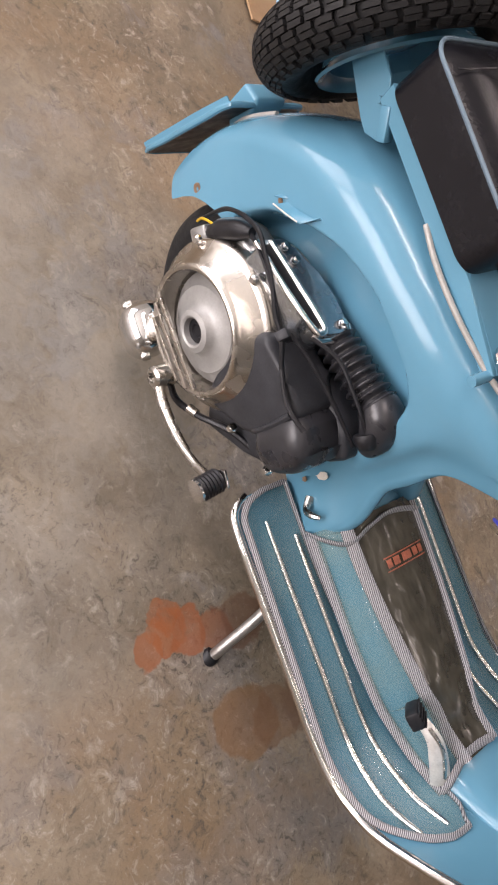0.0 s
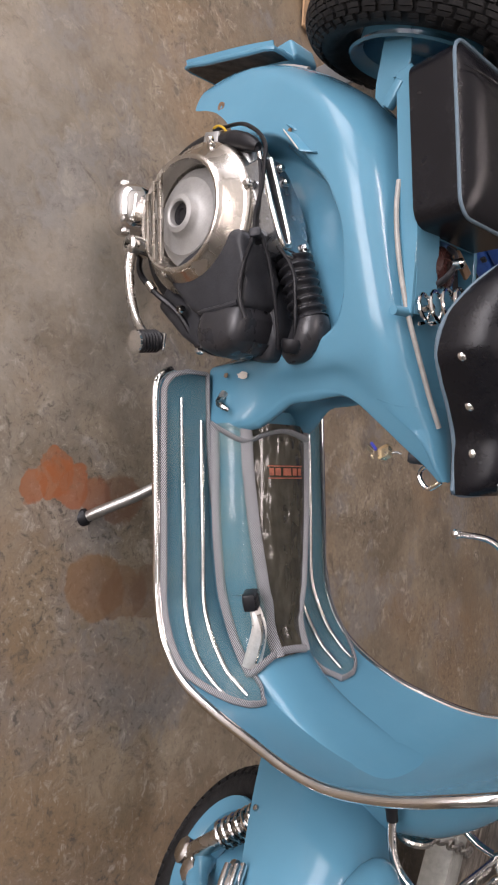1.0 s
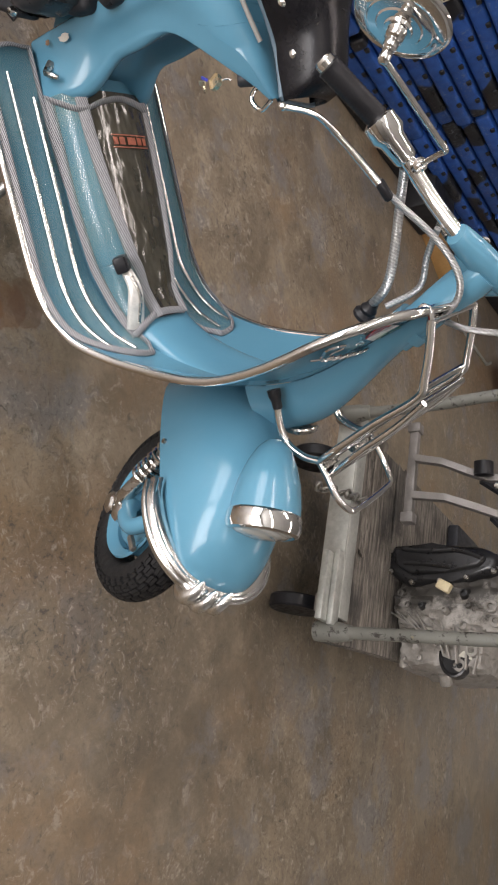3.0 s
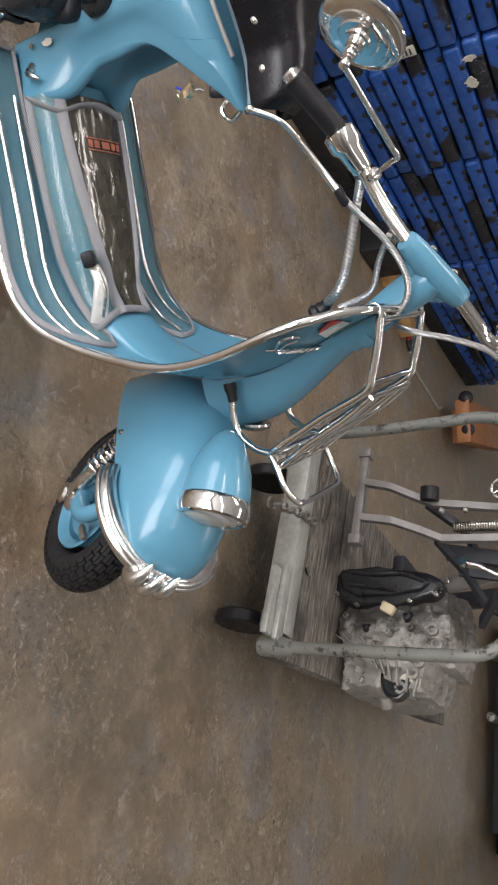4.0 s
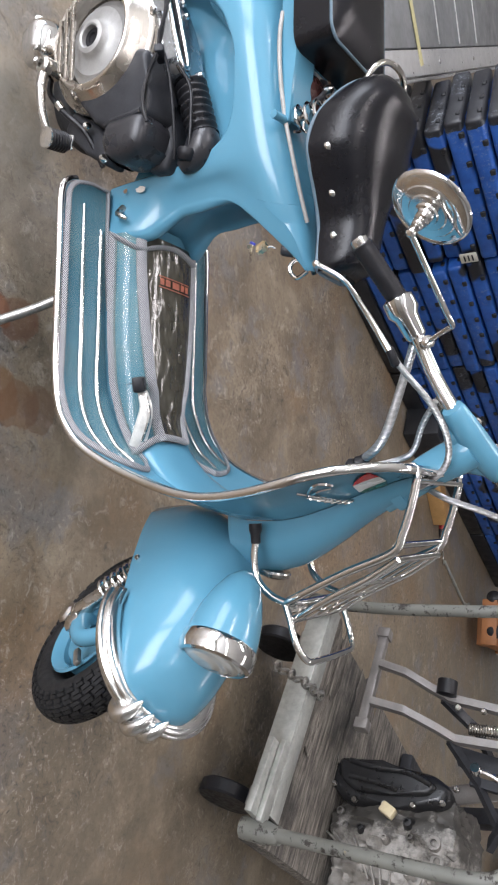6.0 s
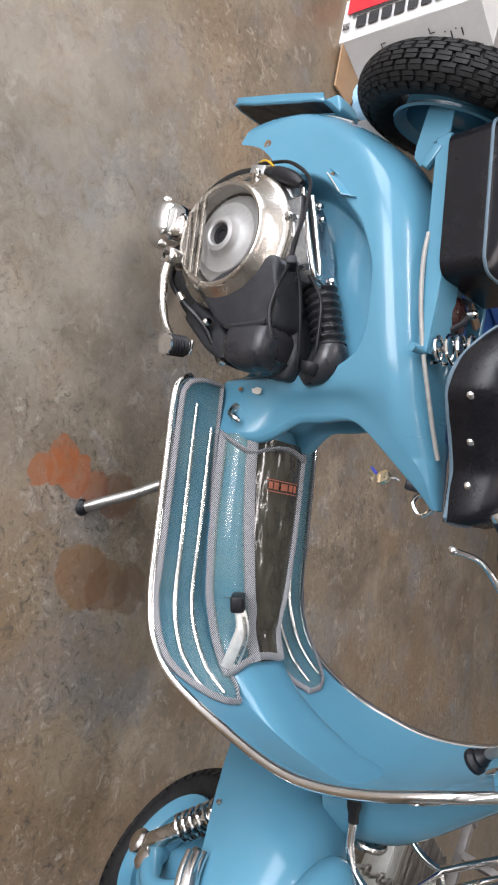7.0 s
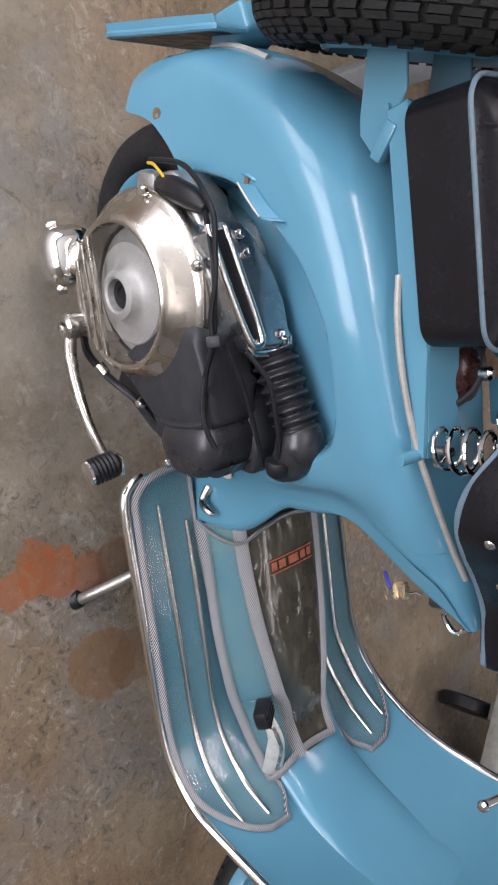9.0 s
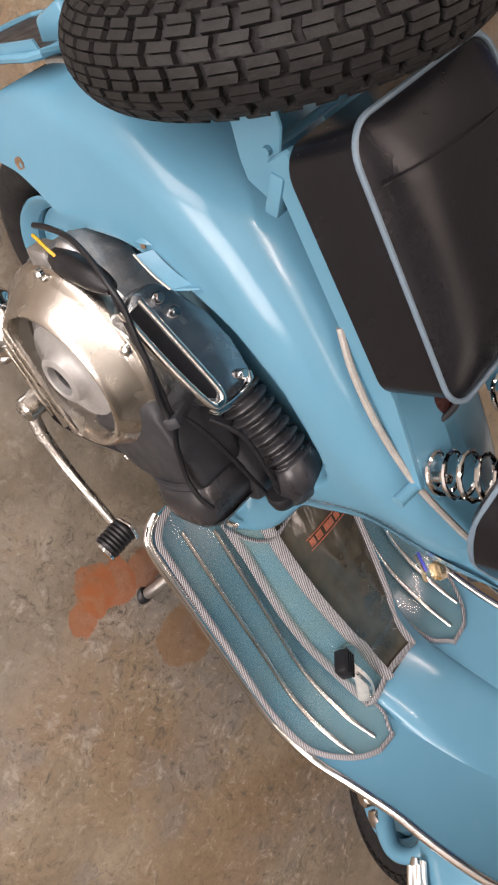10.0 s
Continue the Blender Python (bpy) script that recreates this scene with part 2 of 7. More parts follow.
def lathe(profile, m=I4, seg=32, bm=None):
    """Turns (radius, height) rows round the z axis of m."""
    bm = bm or bmesh.new()
    rings = [[m @ Vector((r * math.cos(2 * math.pi * j / seg), r * math.sin(2 * math.pi * j / seg), h)) for j in range(seg)] for r, h in profile]
    return ring_mesh(bm, rings, cap=True)


def box(sx, sy, sz, m=I4, bevel=0.0, bm=None, seg=2):
    bm = bm or bmesh.new()
    made = bmesh.ops.create_cube(bm, size=1.0)["verts"]
    bmesh.ops.transform(bm, matrix=m @ Matrix.Diagonal((sx, sy, sz, 1)), verts=made)
    if bevel:
        edges = {e for v in made for e in v.link_edges}
        bmesh.ops.bevel(bm, geom=list(edges), offset=bevel, segments=seg, affect="EDGES", profile=0.5)
    return bm


def sheet(f, nu, nv, thick=0.0, bm=None, closed_u=False):
    """A skin of nu x nv cells over f(u, v), with a back skin thick behind it."""
    bm = bm or bmesh.new()
    g = [[Vector(f(i / nu, j / nv)) for j in range(nv + 1)] for i in range(nu + 1)]

    def normal(i, j):
        a = g[min(i + 1, nu)][j] - g[max(i - 1, 0)][j]
        b = g[i][min(j + 1, nv)] - g[i][max(j - 1, 0)]
        c = a.cross(b)
        return c.normalized() if c.length > 1e-12 else Vector((0, 0, 1))
    top = [[bm.verts.new(g[i][j]) for j in range(nv + 1)] for i in range(nu + 1)]
    for i in range(nu):
        for j in range(nv):
            bm.faces.new((top[i][j], top[i + 1][j], top[i + 1][j + 1], top[i][j + 1]))
    if thick:
        bot = [[bm.verts.new(g[i][j] - normal(i, j) * thick) for j in range(nv + 1)] for i in range(nu + 1)]
        for i in range(nu):
            for j in range(nv):
                bm.faces.new((bot[i][j], bot[i][j + 1], bot[i + 1][j + 1], bot[i + 1][j]))
        rim = [(i, 0) for i in range(nu)] + [(nu, j) for j in range(nv)] + [(i, nv) for i in range(nu, 0, -1)] + [(0, j) for j in range(nv, 0, -1)]
        for (i, j), (k, l) in zip(rim, rim[1:] + rim[:1]):
            bm.faces.new((top[i][j], bot[i][j], bot[k][l], top[k][l]))
    return bm


def join(bm, other):
    me = bpy.data.meshes.new("tmp")
    other.to_mesh(me)
    other.free()
    bm.from_mesh(me)
    bpy.data.meshes.remove(me)
    return bm


AX_Y = pose(0, 0, 0, 90, 0, 0)      # z axis laid along -y
AX_X = pose(0, 0, 0, 0, 90, 0)      # z axis laid along +x


def along(a, b):
    """A pose at a whose z axis points to b."""
    d = Vector(b) - Vector(a)
    return Matrix.Translation(a) @ d.to_track_quat("Z", "Y").to_matrix().to_4x4()


def rod(a, b, r, seg=10, bm=None):
    return lathe([(r, 0), (r, (Vector(b) - Vector(a)).length)], along(a, b), seg, bm)


# ---- room ----
def slab(name, x0, y0, z0, x1, y1, z1, mat, label="", category="", kind="structure"):
    ob = part(name, box(x1 - x0, y1 - y0, z1 - z0, pose((x0 + x1) / 2, (y0 + y1) / 2, (z0 + z1) / 2)), mat, smooth=False)
    return tagged(ob, label, category, kind=kind)


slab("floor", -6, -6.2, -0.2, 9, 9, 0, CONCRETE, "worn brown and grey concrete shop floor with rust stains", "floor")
slab("ceiling", -6.2, -6.4, 4.0, 9.2, 9.2, 4.2, CEILING, "plain grey workshop ceiling", "ceiling")
slab("wall_north", -6, 9, 0, 9, 9.2, 4, WALL, "plain painted block wall of the workshop", "wall")
# the west wall has the big door opening for daylight
slab("wall_west", -6.2, -0.6, 0, -6, 9, 4, WALL, "plain painted block wall beside a wide opening", "wall")
slab("wall_west", -6.2, -6.2, 0, -6, -5.2, 4, WALL, "plain painted block wall beside a wide opening", "wall")
slab("wall_west", -6.2, -5.2, 3.4, -6, -0.6, 4, WALL, "plain painted block wall over a wide opening", "wall")
slab("wall_east", 9, -6.2, 0, 9.2, 9, 4, WALL, "plain painted block wall of the workshop", "wall")
# opening added for the south fill lamp; no door is known there
slab("wall_south", -6, -6.4, 0, -5.5, -6.2, 4, WALL, "plain painted block wall beside a wide opening", "wall")
slab("wall_south", 0.1, -6.4, 0, 9, -6.2, 4, WALL, "plain painted block wall beside a wide opening", "wall")
slab("wall_south", -5.5, -6.4, 3.4, 0.1, -6.2, 4, WALL, "plain painted block wall over a wide opening", "wall")
# ---- scooter ----
scooter = thing("scooter", "sky blue vintage scooter on its stand, one side cowl removed", "scooter", pose(0, 0.012, 0, 4, 0, -3.5))
RAKE = 25.0


def turned(degrees):
    """The steering's turn about its raked axis."""
    head = Matrix.Translation((0.265, 0, 1.0))
    return head @ pose(0, 0, 0, 0, -RAKE, 0) @ pose(0, 0, 0, 0, 0, -degrees) @ pose(0, 0, 0, 0, RAKE, 0) @ head.inverted()


FORK, BAR = turned(45.0), turned(54.0)


def smooth_step(a, b, x):
    s = min(1.0, max(0.0, (x - a) / (b - a)))
    return s * s * (3 - 2 * s)


def prism(poly, y0, y1, bevel=0.0, seg=3):
    """A block with the (x, z) outline poly, from y0 to y1."""
    bm = bmesh.new()
    a = [bm.verts.new((x, y0, z)) for x, z in poly]
    b = [bm.verts.new((x, y1, z)) for x, z in poly]
    bm.faces.new(a)
    bm.faces.new(b[::-1])
    for i in range(len(poly)):
        j = (i + 1) % len(poly)
        bm.faces.new((a[j], a[i], b[i], b[j]))
    if bevel:
        bmesh.ops.bevel(bm, geom=list(bm.edges), offset=bevel, segments=seg, affect="EDGES", profile=0.5)
    return bm


TAIL = -0.855
TOP = [(TAIL, 0.40), (-0.85, 0.43), (-0.835, 0.468), (-0.80, 0.53), (-0.75, 0.595), (-0.70, 0.645), (-0.66, 0.672), (-0.60, 0.697), (-0.5, 0.718), (-0.4, 0.727), (-0.3, 0.731), (-0.2, 0.735), (-0.045, 0.738)]
LOW = [(TAIL, 0.30), (-0.845, 0.272), (-0.80, 0.266), (-0.785, 0.30), (-0.765, 0.335), (-0.70, 0.39), (-0.62, 0.42), (-0.5, 0.42), (-0.40, 0.385), (-0.31, 0.325), (-0.27, 0.295), (-0.25, 0.29), (-0.1652, 0.285),
       (-0.1648, 0.545), (-0.15, 0.605), (-0.125, 0.66), (-0.09, 0.70), (-0.045, 0.728)]
WIDE = [(TAIL, 0.08), (-0.83, 0.098), (-0.79, 0.112), (-0.65, 0.132), (-0.5, 0.135), (-0.38, 0.125), (-0.3, 0.112), (-0.2, 0.085), (-0.1, 0.045), (-0.045, 0.016)]
ARCH = [(-0.685, 0.43), (-0.66, 0.495), (-0.635, 0.528), (-0.59, 0.572), (-0.53, 0.612), (-0.45, 0.634), (-0.37, 0.628), (-0.318, 0.608), (-0.292, 0.57), (-0.281, 0.52), (-0.277, 0.45), (-0.275, 0.38), (-0.2745, 0.30)]


ARCH_LINE = np.array([(x, lerp(ARCH, x)) for x in [-0.685 + 0.4105 * k / 160 for k in range(161)]] + [(-0.274, 0.2)])
ARCH_LINE = np.vstack(([(-0.687, 0.2)], ARCH_LINE))


def arch_depth(x, z):
    """How far a point of the side lies inside the recess' outline."""
    a, d = ARCH_LINE[:-1], ARCH_LINE[1:] - ARCH_LINE[:-1]
    p = np.array((x, z))
    k = np.clip(((p - a) * d).sum(1) / (d * d).sum(1), 0, 1)
    dist = np.sqrt((((a + d * k[:, None]) - p) ** 2).sum(1).min())
    return dist if -0.686 < x < -0.2743 and z < lerp(ARCH, x) else -dist


def pulled(x, z):
    """The shell's front edge and its hollow lean back at mid height."""
    return x - 0.048 * smooth_step(0.375, 0.47, z) * (1 - smooth_step(0.57, 0.71, z)) * smooth_step(-0.27, -0.165, x) * (1 - smooth_step(-0.165, -0.06, x))


def body_half(side, x0, x1):
    def f(u, v):
        x = x0 + u * (x1 - x0)
        zt, zb = lerp(TOP, x), lerp(LOW, x)
        z = zb + (zt - zb) * v
        w = lerp(WIDE, x)
        low = smooth_step(0.46, 0.33, z) * smooth_step(-0.30, -0.17, x)
        w = w + (0.115 - w) * low
        r = min(0.085, zt - zb)
        if z > zt - r:
            w *= max(0.0, 1 - ((z - zt + r) / r) ** 2.3) ** (1 / 2.3)
        if side < 0 and -0.70 < x < -0.19:
            inside = smooth_step(-0.004, 0.024, arch_depth(x, z))
            w += (0.060 - w) * inside if w > 0.060 else 0
        return pulled(x, z), side * w, z
    return f


bm = sheet(body_half(-1, TAIL, -0.1652), 190, 110)
join(bm, sheet(body_half(1, TAIL, -0.1652), 120, 40))
for side in (-1, 1):
    join(bm, sheet(body_half(side, -0.1648, -0.045), 36, 40))
# front wall under the nose and the tail end close the two halves
FOOT = [(0.27, -0.168), (0.34, -0.166), (0.42, -0.1655), (0.50, -0.1645), (0.548, -0.1635)]


def foot_width(z):
    return (lerp(WIDE, -0.165) + (0.115 - lerp(WIDE, -0.165)) * smooth_step(0.46, 0.33, z))


NOSE_PATH = spline([(x, 0, z) for z, x in FOOT] + [(-0.150, 0, 0.605), (-0.125, 0, 0.66), (-0.09, 0, 0.70), (-0.045, 0, 0.728)], 6)
FLANK = [(-0.030, -1, 0), (-0.015, -1, 0), (0.0, -1, 0), (0.010, -0.955, 0), (0.016, -0.83, 0), (0.010, -0.63, 0), (-0.020, -0.36, 0)]
HOLLOW = spline(FLANK + [(-0.030, 0, 0)] + [(x, -y, 0) for x, y, z in FLANK[::-1]], 5)


def flank_width(x, z):
    """Half the shell's width at a place on its side."""
    w = lerp(WIDE, x)
    return w + (0.115 - w) * smooth_step(0.46, 0.33, z) * smooth_step(-0.30, -0.17, x)


def under_nose(u, v):
    """The hollow front wall and, above it, the underside of the nose."""
    k = v * (len(NOSE_PATH) - 1)
    i = min(int(k), len(NOSE_PATH) - 2)
    q, d = NOSE_PATH[i].lerp(NOSE_PATH[i + 1], k - i), (NOSE_PATH[i + 1] - NOSE_PATH[i]).normalized()
    j = min(int(u * (len(HOLLOW) - 1)), len(HOLLOW) - 2)
    h = HOLLOW[j].lerp(HOLLOW[j + 1], u * (len(HOLLOW) - 1) - j)
    w = foot_width(q.z) if q.z < 0.545 else lerp(WIDE, q.x)
    fade = 1 - 0.35 * smooth_step(0.50, 0.62, q.z)
    out = h.x * (fade if h.x > 0 else 1) * (1 - 0.8 * smooth_step(-0.11, -0.05, q.x)) - 0.012 * smooth_step(0.53, 0.60, q.z) * (1 - h.y ** 4) * smooth_step(-0.045, -0.12, q.x)
    x, z = q.x + out * d.z, q.z - out * d.x
    flank = smooth_step(0.004, -0.002, h.x) * smooth_step(0.9, 0.97, abs(h.y))
    y = w * h.y + (math.copysign(flank_width(x, z) + 0.0008, h.y) - w * h.y) * flank
    return pulled(x, z), y, z


join(bm, sheet(lambda u, v: (TAIL, (2 * u - 1) * 0.08, 0.30 + 0.05 * v), 6, 3))
bmesh.ops.remove_doubles(bm, verts=bm.verts, dist=0.0006)
body = part("body_shell", bm, PAINT, scooter, "sky blue steel body shell with small paint chips")
part("nose_hollow", sheet(under_nose, 70, 60), PAINT, body)

# marks and fittings of the shell
CHIP = simple("bare_primer", (0.55, 0.52, 0.46), 0.6, 0.0, 0.2, 60)
RUST = simple("rust_spot", (0.16, 0.10, 0.06), 0.8, 0.0, 0.4, 90)


def blotch(cx, cz, y, rx, rz, n=14, seed=3, thick=0.0012):
    rnd = random.Random(seed)
    poly = [(cx + rx * (0.55 + 0.6 * rnd.random()) * math.cos(2 * math.pi * i / n), cz + rz * (0.55 + 0.6 * rnd.random()) * math.sin(2 * math.pi * i / n)) for i in range(n)]
    return prism(poly, y, y + thick)


part("paint_chip", blotch(-0.251, 0.383, -0.1105, 0.008, 0.016, seed=5), CHIP, body, "bare patch of chipped paint")
part("paint_chip", blotch(-0.255, 0.345, -0.114, 0.007, 0.006, seed=8), RUST, body)
part("body_bolt_hole", lathe([(0.009, 0), (0.009, 0.004), (0.005, 0.004), (0.001, 0.002)], pose(-0.776, -0.112, 0.345) @ AX_Y, 16), RUST, body, "rusty empty bolt hole")
bm = sheet(lambda u, v: (-0.648 + 0.045 * v - 0.004 * u, -0.1325 - 0.016 * u - 0.003 * math.sin(3 * v), 0.543 + 0.036 * v - 0.013 * u - 0.004 * u * v), 5, 8, 0.0025)
join(bm, sheet(lambda u, v: (-0.603 - 0.004 * u + 0.008 * v, -0.1325 - 0.015 * u * (1 - 0.8 * v), 0.579 + 0.014 * v - 0.016 * u * (1 - 0.9 * v)), 5, 5, 0.0025))
join(bm, sheet(lambda u, v: (-0.664 + 0.012 * v, -0.1325 - 0.010 * u * (1 - v), 0.536 + 0.012 * v - 0.004 * u), 4, 4, 0.002))
part("cowl_clip", bm, PAINT, body, "bent blue cowl clip with bare edges")
part("cowl_clip_edge", tube([(-0.653, -0.1490, 0.530), (-0.64, -0.151, 0.540), (-0.625, -0.152, 0.551), (-0.608, -0.150, 0.562)], 0.0012, 6, 4), CHIP, body)
part("cowl_slot", blotch(-0.655, 0.530, -0.1325, 0.006, 0.006, 8, 4, -0.0015), RUST, body)
part("cowl_hook", tube([(-0.222, -0.108, 0.335), (-0.205, -0.125, 0.335), (-0.195, -0.13, 0.35), (-0.187, -0.125, 0.362)], 0.006, 8, 4, radii=(0.008, 0.006, 0.006, 0.004)), DULL_CHROME, body, "small chrome cowl hook")
part("body_beading", tube([(-0.52, -0.097, 0.722), (-0.47, -0.104, 0.72), (-0.40, -0.105, 0.722), (-0.32, -0.096, 0.727), (-0.25, -0.078, 0.733), (-0.18, -0.055, 0.738), (-0.13, -0.035, 0.742)], 0.0042, 8, 6), GREY_CABLE, body, "grey beading along the shell's top seam")

# floor and leg shield are one pressing
EDGE_X = [(0.289, 0.16), (0.30, 0.20), (0.32, 0.245), (0.36, 0.29), (0.43, 0.33), (0.5, 0.357), (0.55, 0.372), (0.6, 0.384), (0.65, 0.39), (0.7, 0.388), (0.75, 0.381), (0.8, 0.37), (0.85, 0.357), (0.9, 0.347), (0.95, 0.341), (0.985, 0.343)]
EDGE_Y = [(0.289, 0.237), (0.36, 0.233), (0.43, 0.225), (0.5, 0.222), (0.55, 0.226), (0.65, 0.23), (0.8, 0.23), (0.85, 0.224), (0.9, 0.205), (0.95, 0.155), (0.975, 0.11), (0.985, 0.07)]
BULGE = [(0.289, 0.0), (0.36, 0.01), (0.45, 0.025), (0.6, 0.042), (0.7, 0.045), (0.8, 0.036), (0.9, 0.018), (0.985, 0.005)]


def shield_point(z, y):
    """The leg shield's skin at a height and a distance from the middle (-1 to 1)."""
    return Vector((lerp(EDGE_X, z) + lerp(BULGE, z) * (1 - y * y), y * lerp(EDGE_Y, z), z))


def shield(u, v):
    s = v * 1.45
    if s < 0.45:
        x = -0.262 + 0.422 * s / 0.45
        return x, (2 * u - 1) * min(0.237, 0.2 + 1.2 * (x + 0.262)), 0.289
    z = 0.289 + (0.985 - 0.289) * ((s - 0.45) ** 1.15)
    return shield_point(z, 2 * u - 1)


def floor_z(x):
    """Height of the floor, and of the shield's foot, at x."""
    return 0.289 if x < 0.16 else lerp([(a, z) for z, a in EDGE_X[:9]], x)


shield_part = part("leg_shield", sheet(shield, 40, 116, 0.003), PAINT, scooter, "sky blue floorboard and leg shield in one curved pressing")


def edge_path(side):
    pts = [(-0.262, side * 0.20, 0.289), (-0.25, side * 0.224, 0.289), (-0.22, side * 0.238, 0.289)] + [(x, side * 0.238, 0.289) for x in (-0.1, 0.05, 0.13)]
    pts += [(lerp(EDGE_X, z), side * (lerp(EDGE_Y, z) + 0.003), z) for z in (0.30, 0.32, 0.36, 0.43, 0.5, 0.55, 0.6, 0.65, 0.7, 0.75, 0.8, 0.85, 0.9, 0.95, 0.975)]
    return pts


rim_pts = edge_path(-1) + [(0.345, 0, 0.988)] + edge_path(1)[::-1]
part("edge_trim", tube(rim_pts, 0.0082, 10, 4), CHROME, shield_part, "polished chrome edge trim")

# outer side of the shield: steering tunnel cover, flag sticker and script badge
def column_cover(u, v):
    z = 0.60 + 0.37 * v
    a = math.pi * (u - 0.5)
    w = 0.080 - 0.050 * v
    c = shield_point(z, w * math.sin(a) / lerp(EDGE_Y, z)).x
    d = lerp([(0.6, 0.10), (0.7, 0.085), (0.85, 0.045), (0.97, 0.02)], z)
    return c + 0.001 + d * max(0.0, math.cos(a)) ** 0.8, w * math.sin(a), z


part("column_cover", sheet(column_cover, 20, 20), PAINT, shield_part, "blue steering column cover on the shield's front")


MUSH = {"red": simple("red_enamel", (0.45, 0.012, 0.012), 0.3), "white": simple("white_enamel", (0.75, 0.75, 0.72), 0.3), "green": simple("green_enamel", (0.012, 0.10, 0.05), 0.3)}


def on_shield(z, s, off=0.003):
    a, b, c = shield_point(z, s), shield_point(z + 0.01, s), shield_point(z, s + 0.03)
    n = (b - a).cross(c - a).normalized()
    n = n if n.x > 0 else -n
    return a + n * off


def quad_patch(corners, off):
    """A small flexible sheet between four (height, sideways) corners of the shield."""
    a, b, c, d = (Vector(q) for q in corners)
    def f(u, v):
        q = a.lerp(b, u).lerp(d.lerp(c, u), v)
        return on_shield(q.x, q.y, off)
    return sheet(f, 6, 6, 0.0012)


for c, corners in (("red", ((0.879, -0.57), (0.926, -0.68), (0.925, -0.87), (0.895, -0.68))), ("white", ((0.868, -0.34), (0.920, -0.43), (0.926, -0.67), (0.879, -0.56))), ("green", ((0.872, -0.24), (0.908, -0.25), (0.920, -0.42), (0.868, -0.33)))):
    part("flag_band", quad_patch(corners, 0.0045), MUSH[c], shield_part, c + " band of a small enamel flag sticker")
# chrome script: loops and strokes of the maker's badge
script = bmesh.new()
for k in range(9):
    z, q = 0.820 + 0.0028 * k, -0.66 + 0.083 * k
    tube([on_shield(z - 0.006, q - 0.035, 0.005), on_shield(z + 0.009, q + 0.012, 0.006), on_shield(z + 0.006, q + 0.04, 0.006), on_shield(z - 0.005, q + 0.01, 0.006), on_shield(z - 0.006, q + 0.05, 0.005)], 0.0022, 6, 4, bm=script)
tube([on_shield(0.812, -0.82, 0.005), on_shield(0.82, -0.74, 0.006), on_shield(0.828, -0.5, 0.005), on_shield(0.832, -0.2, 0.005), on_shield(0.836, 0.1, 0.005)], 0.0022, 6, 4, bm=script)
tube([on_shield(0.818, -0.73, 0.005), on_shield(0.832, -0.80, 0.006), on_shield(0.848, -0.87, 0.006), on_shield(0.860, -0.85, 0.006), on_shield(0.864, -0.75, 0.005)], 0.0032, 6, 5, bm=script)
tube([on_shield(0.822, -0.70, 0.005), on_shield(0.84, -0.74, 0.006), on_shield(0.856, -0.70, 0.005)], 0.0026, 6, 4, bm=script)
part("script_badge", script, CHROME, shield_part, "chrome script badge drawn as plain strokes")
part("shield_plug", lathe([(0.017, 0), (0.017, 0.004), (0.012, 0.008), (0.001, 0.009)], along(on_shield(0.83, 0.42, -0.004), on_shield(0.83, 0.42, -0.03)), 20), CHROME, shield_part, "round chrome lock button on the shield's inside")
for s in (-1, 1):
    part("front_floor_rivet", lathe([(0.008, 0), (0.007, 0.004), (0.001, 0.007)], along((0.345, s * 0.137, 0.424), (0.30, s * 0.137, 0.47)), 12), CHROME, shield_part)
    part("edge_screw", lathe([(0.006, 0), (0.005, 0.003), (0.001, 0.005)], along((0.325, s * 0.205, 0.40), (0.28, s * 0.205, 0.44)), 12), CHROME, shield_part)

# raised tunnel along the middle of the floor


def pressing_at(x, y):
    """A point of the pressing, and its normal, above the floor's x and at a distance y from the middle."""
    def skin(q, y):
        if q < 0.16:
            return Vector((q, y, 0.289))
        z = floor_z(q)
        return shield_point(z, y / lerp(EDGE_Y, z))
    a, b, c = skin(x, y), skin(x + 0.004, y), skin(x, y + 0.004)
    return a, (b - a).cross(c - a).normalized()


def tunnel_point(x, a, grow=0.0):
    """a: 0 at the one foot, 1 at the other; grow: how far over the steel."""
    t = math.pi * a
    h = 0.091 * (1 - smooth_step(0.15, 0.43, x))
    h, w = h + grow, 0.112 - 0.028 * smooth_step(0.0, 0.33, x) + grow
    q, n = pressing_at(x, -w * math.copysign(abs(math.cos(t)) ** 0.72, math.cos(t)))
    return q + n * (h * max(0.0, math.sin(t)) ** (0.5 + 0.6 * smooth_step(0.25, 0.38, x)) - 0.002)


def tunnel(u, v):
    return tunnel_point(-0.19 + 0.61 * v, u)


part("floor_tunnel", sheet(tunnel, 28, 60), PAINT, shield_part, "raised blue tunnel along the floor")

# chrome floor strips
STRIP = simple("polished_strip", (0.66, 0.65, 0.63), 0.2, 1.0, 0.06, 14, rough_vary=0.04)


def laid(x, y, lift):
    """A point that lies on the pressing."""
    q, n = pressing_at(x, y)
    return q + n * lift


for s in (-1, 1):
    for pts in ([(-0.212, 0.184), (-0.1, 0.184), (0.05, 0.182), (0.15, 0.182), (0.21, 0.186), (0.26, 0.188), (0.295, 0.187), (0.312, 0.185)],
                [(-0.172, 0.135), (-0.08, 0.135), (0.05, 0.135), (0.15, 0.136), (0.22, 0.138), (0.28, 0.139), (0.300, 0.138), (0.317, 0.136)]):
        part("floor_strip", tube([laid(x, s * y, 0.009) for x, y in pts], 0.0058, 12, 5, radii=(0.004, 0.0055, 0.0055, 0.0055, 0.0055, 0.004)), STRIP, shield_part, "bright chrome floor strip")

# ---- floor mat ----


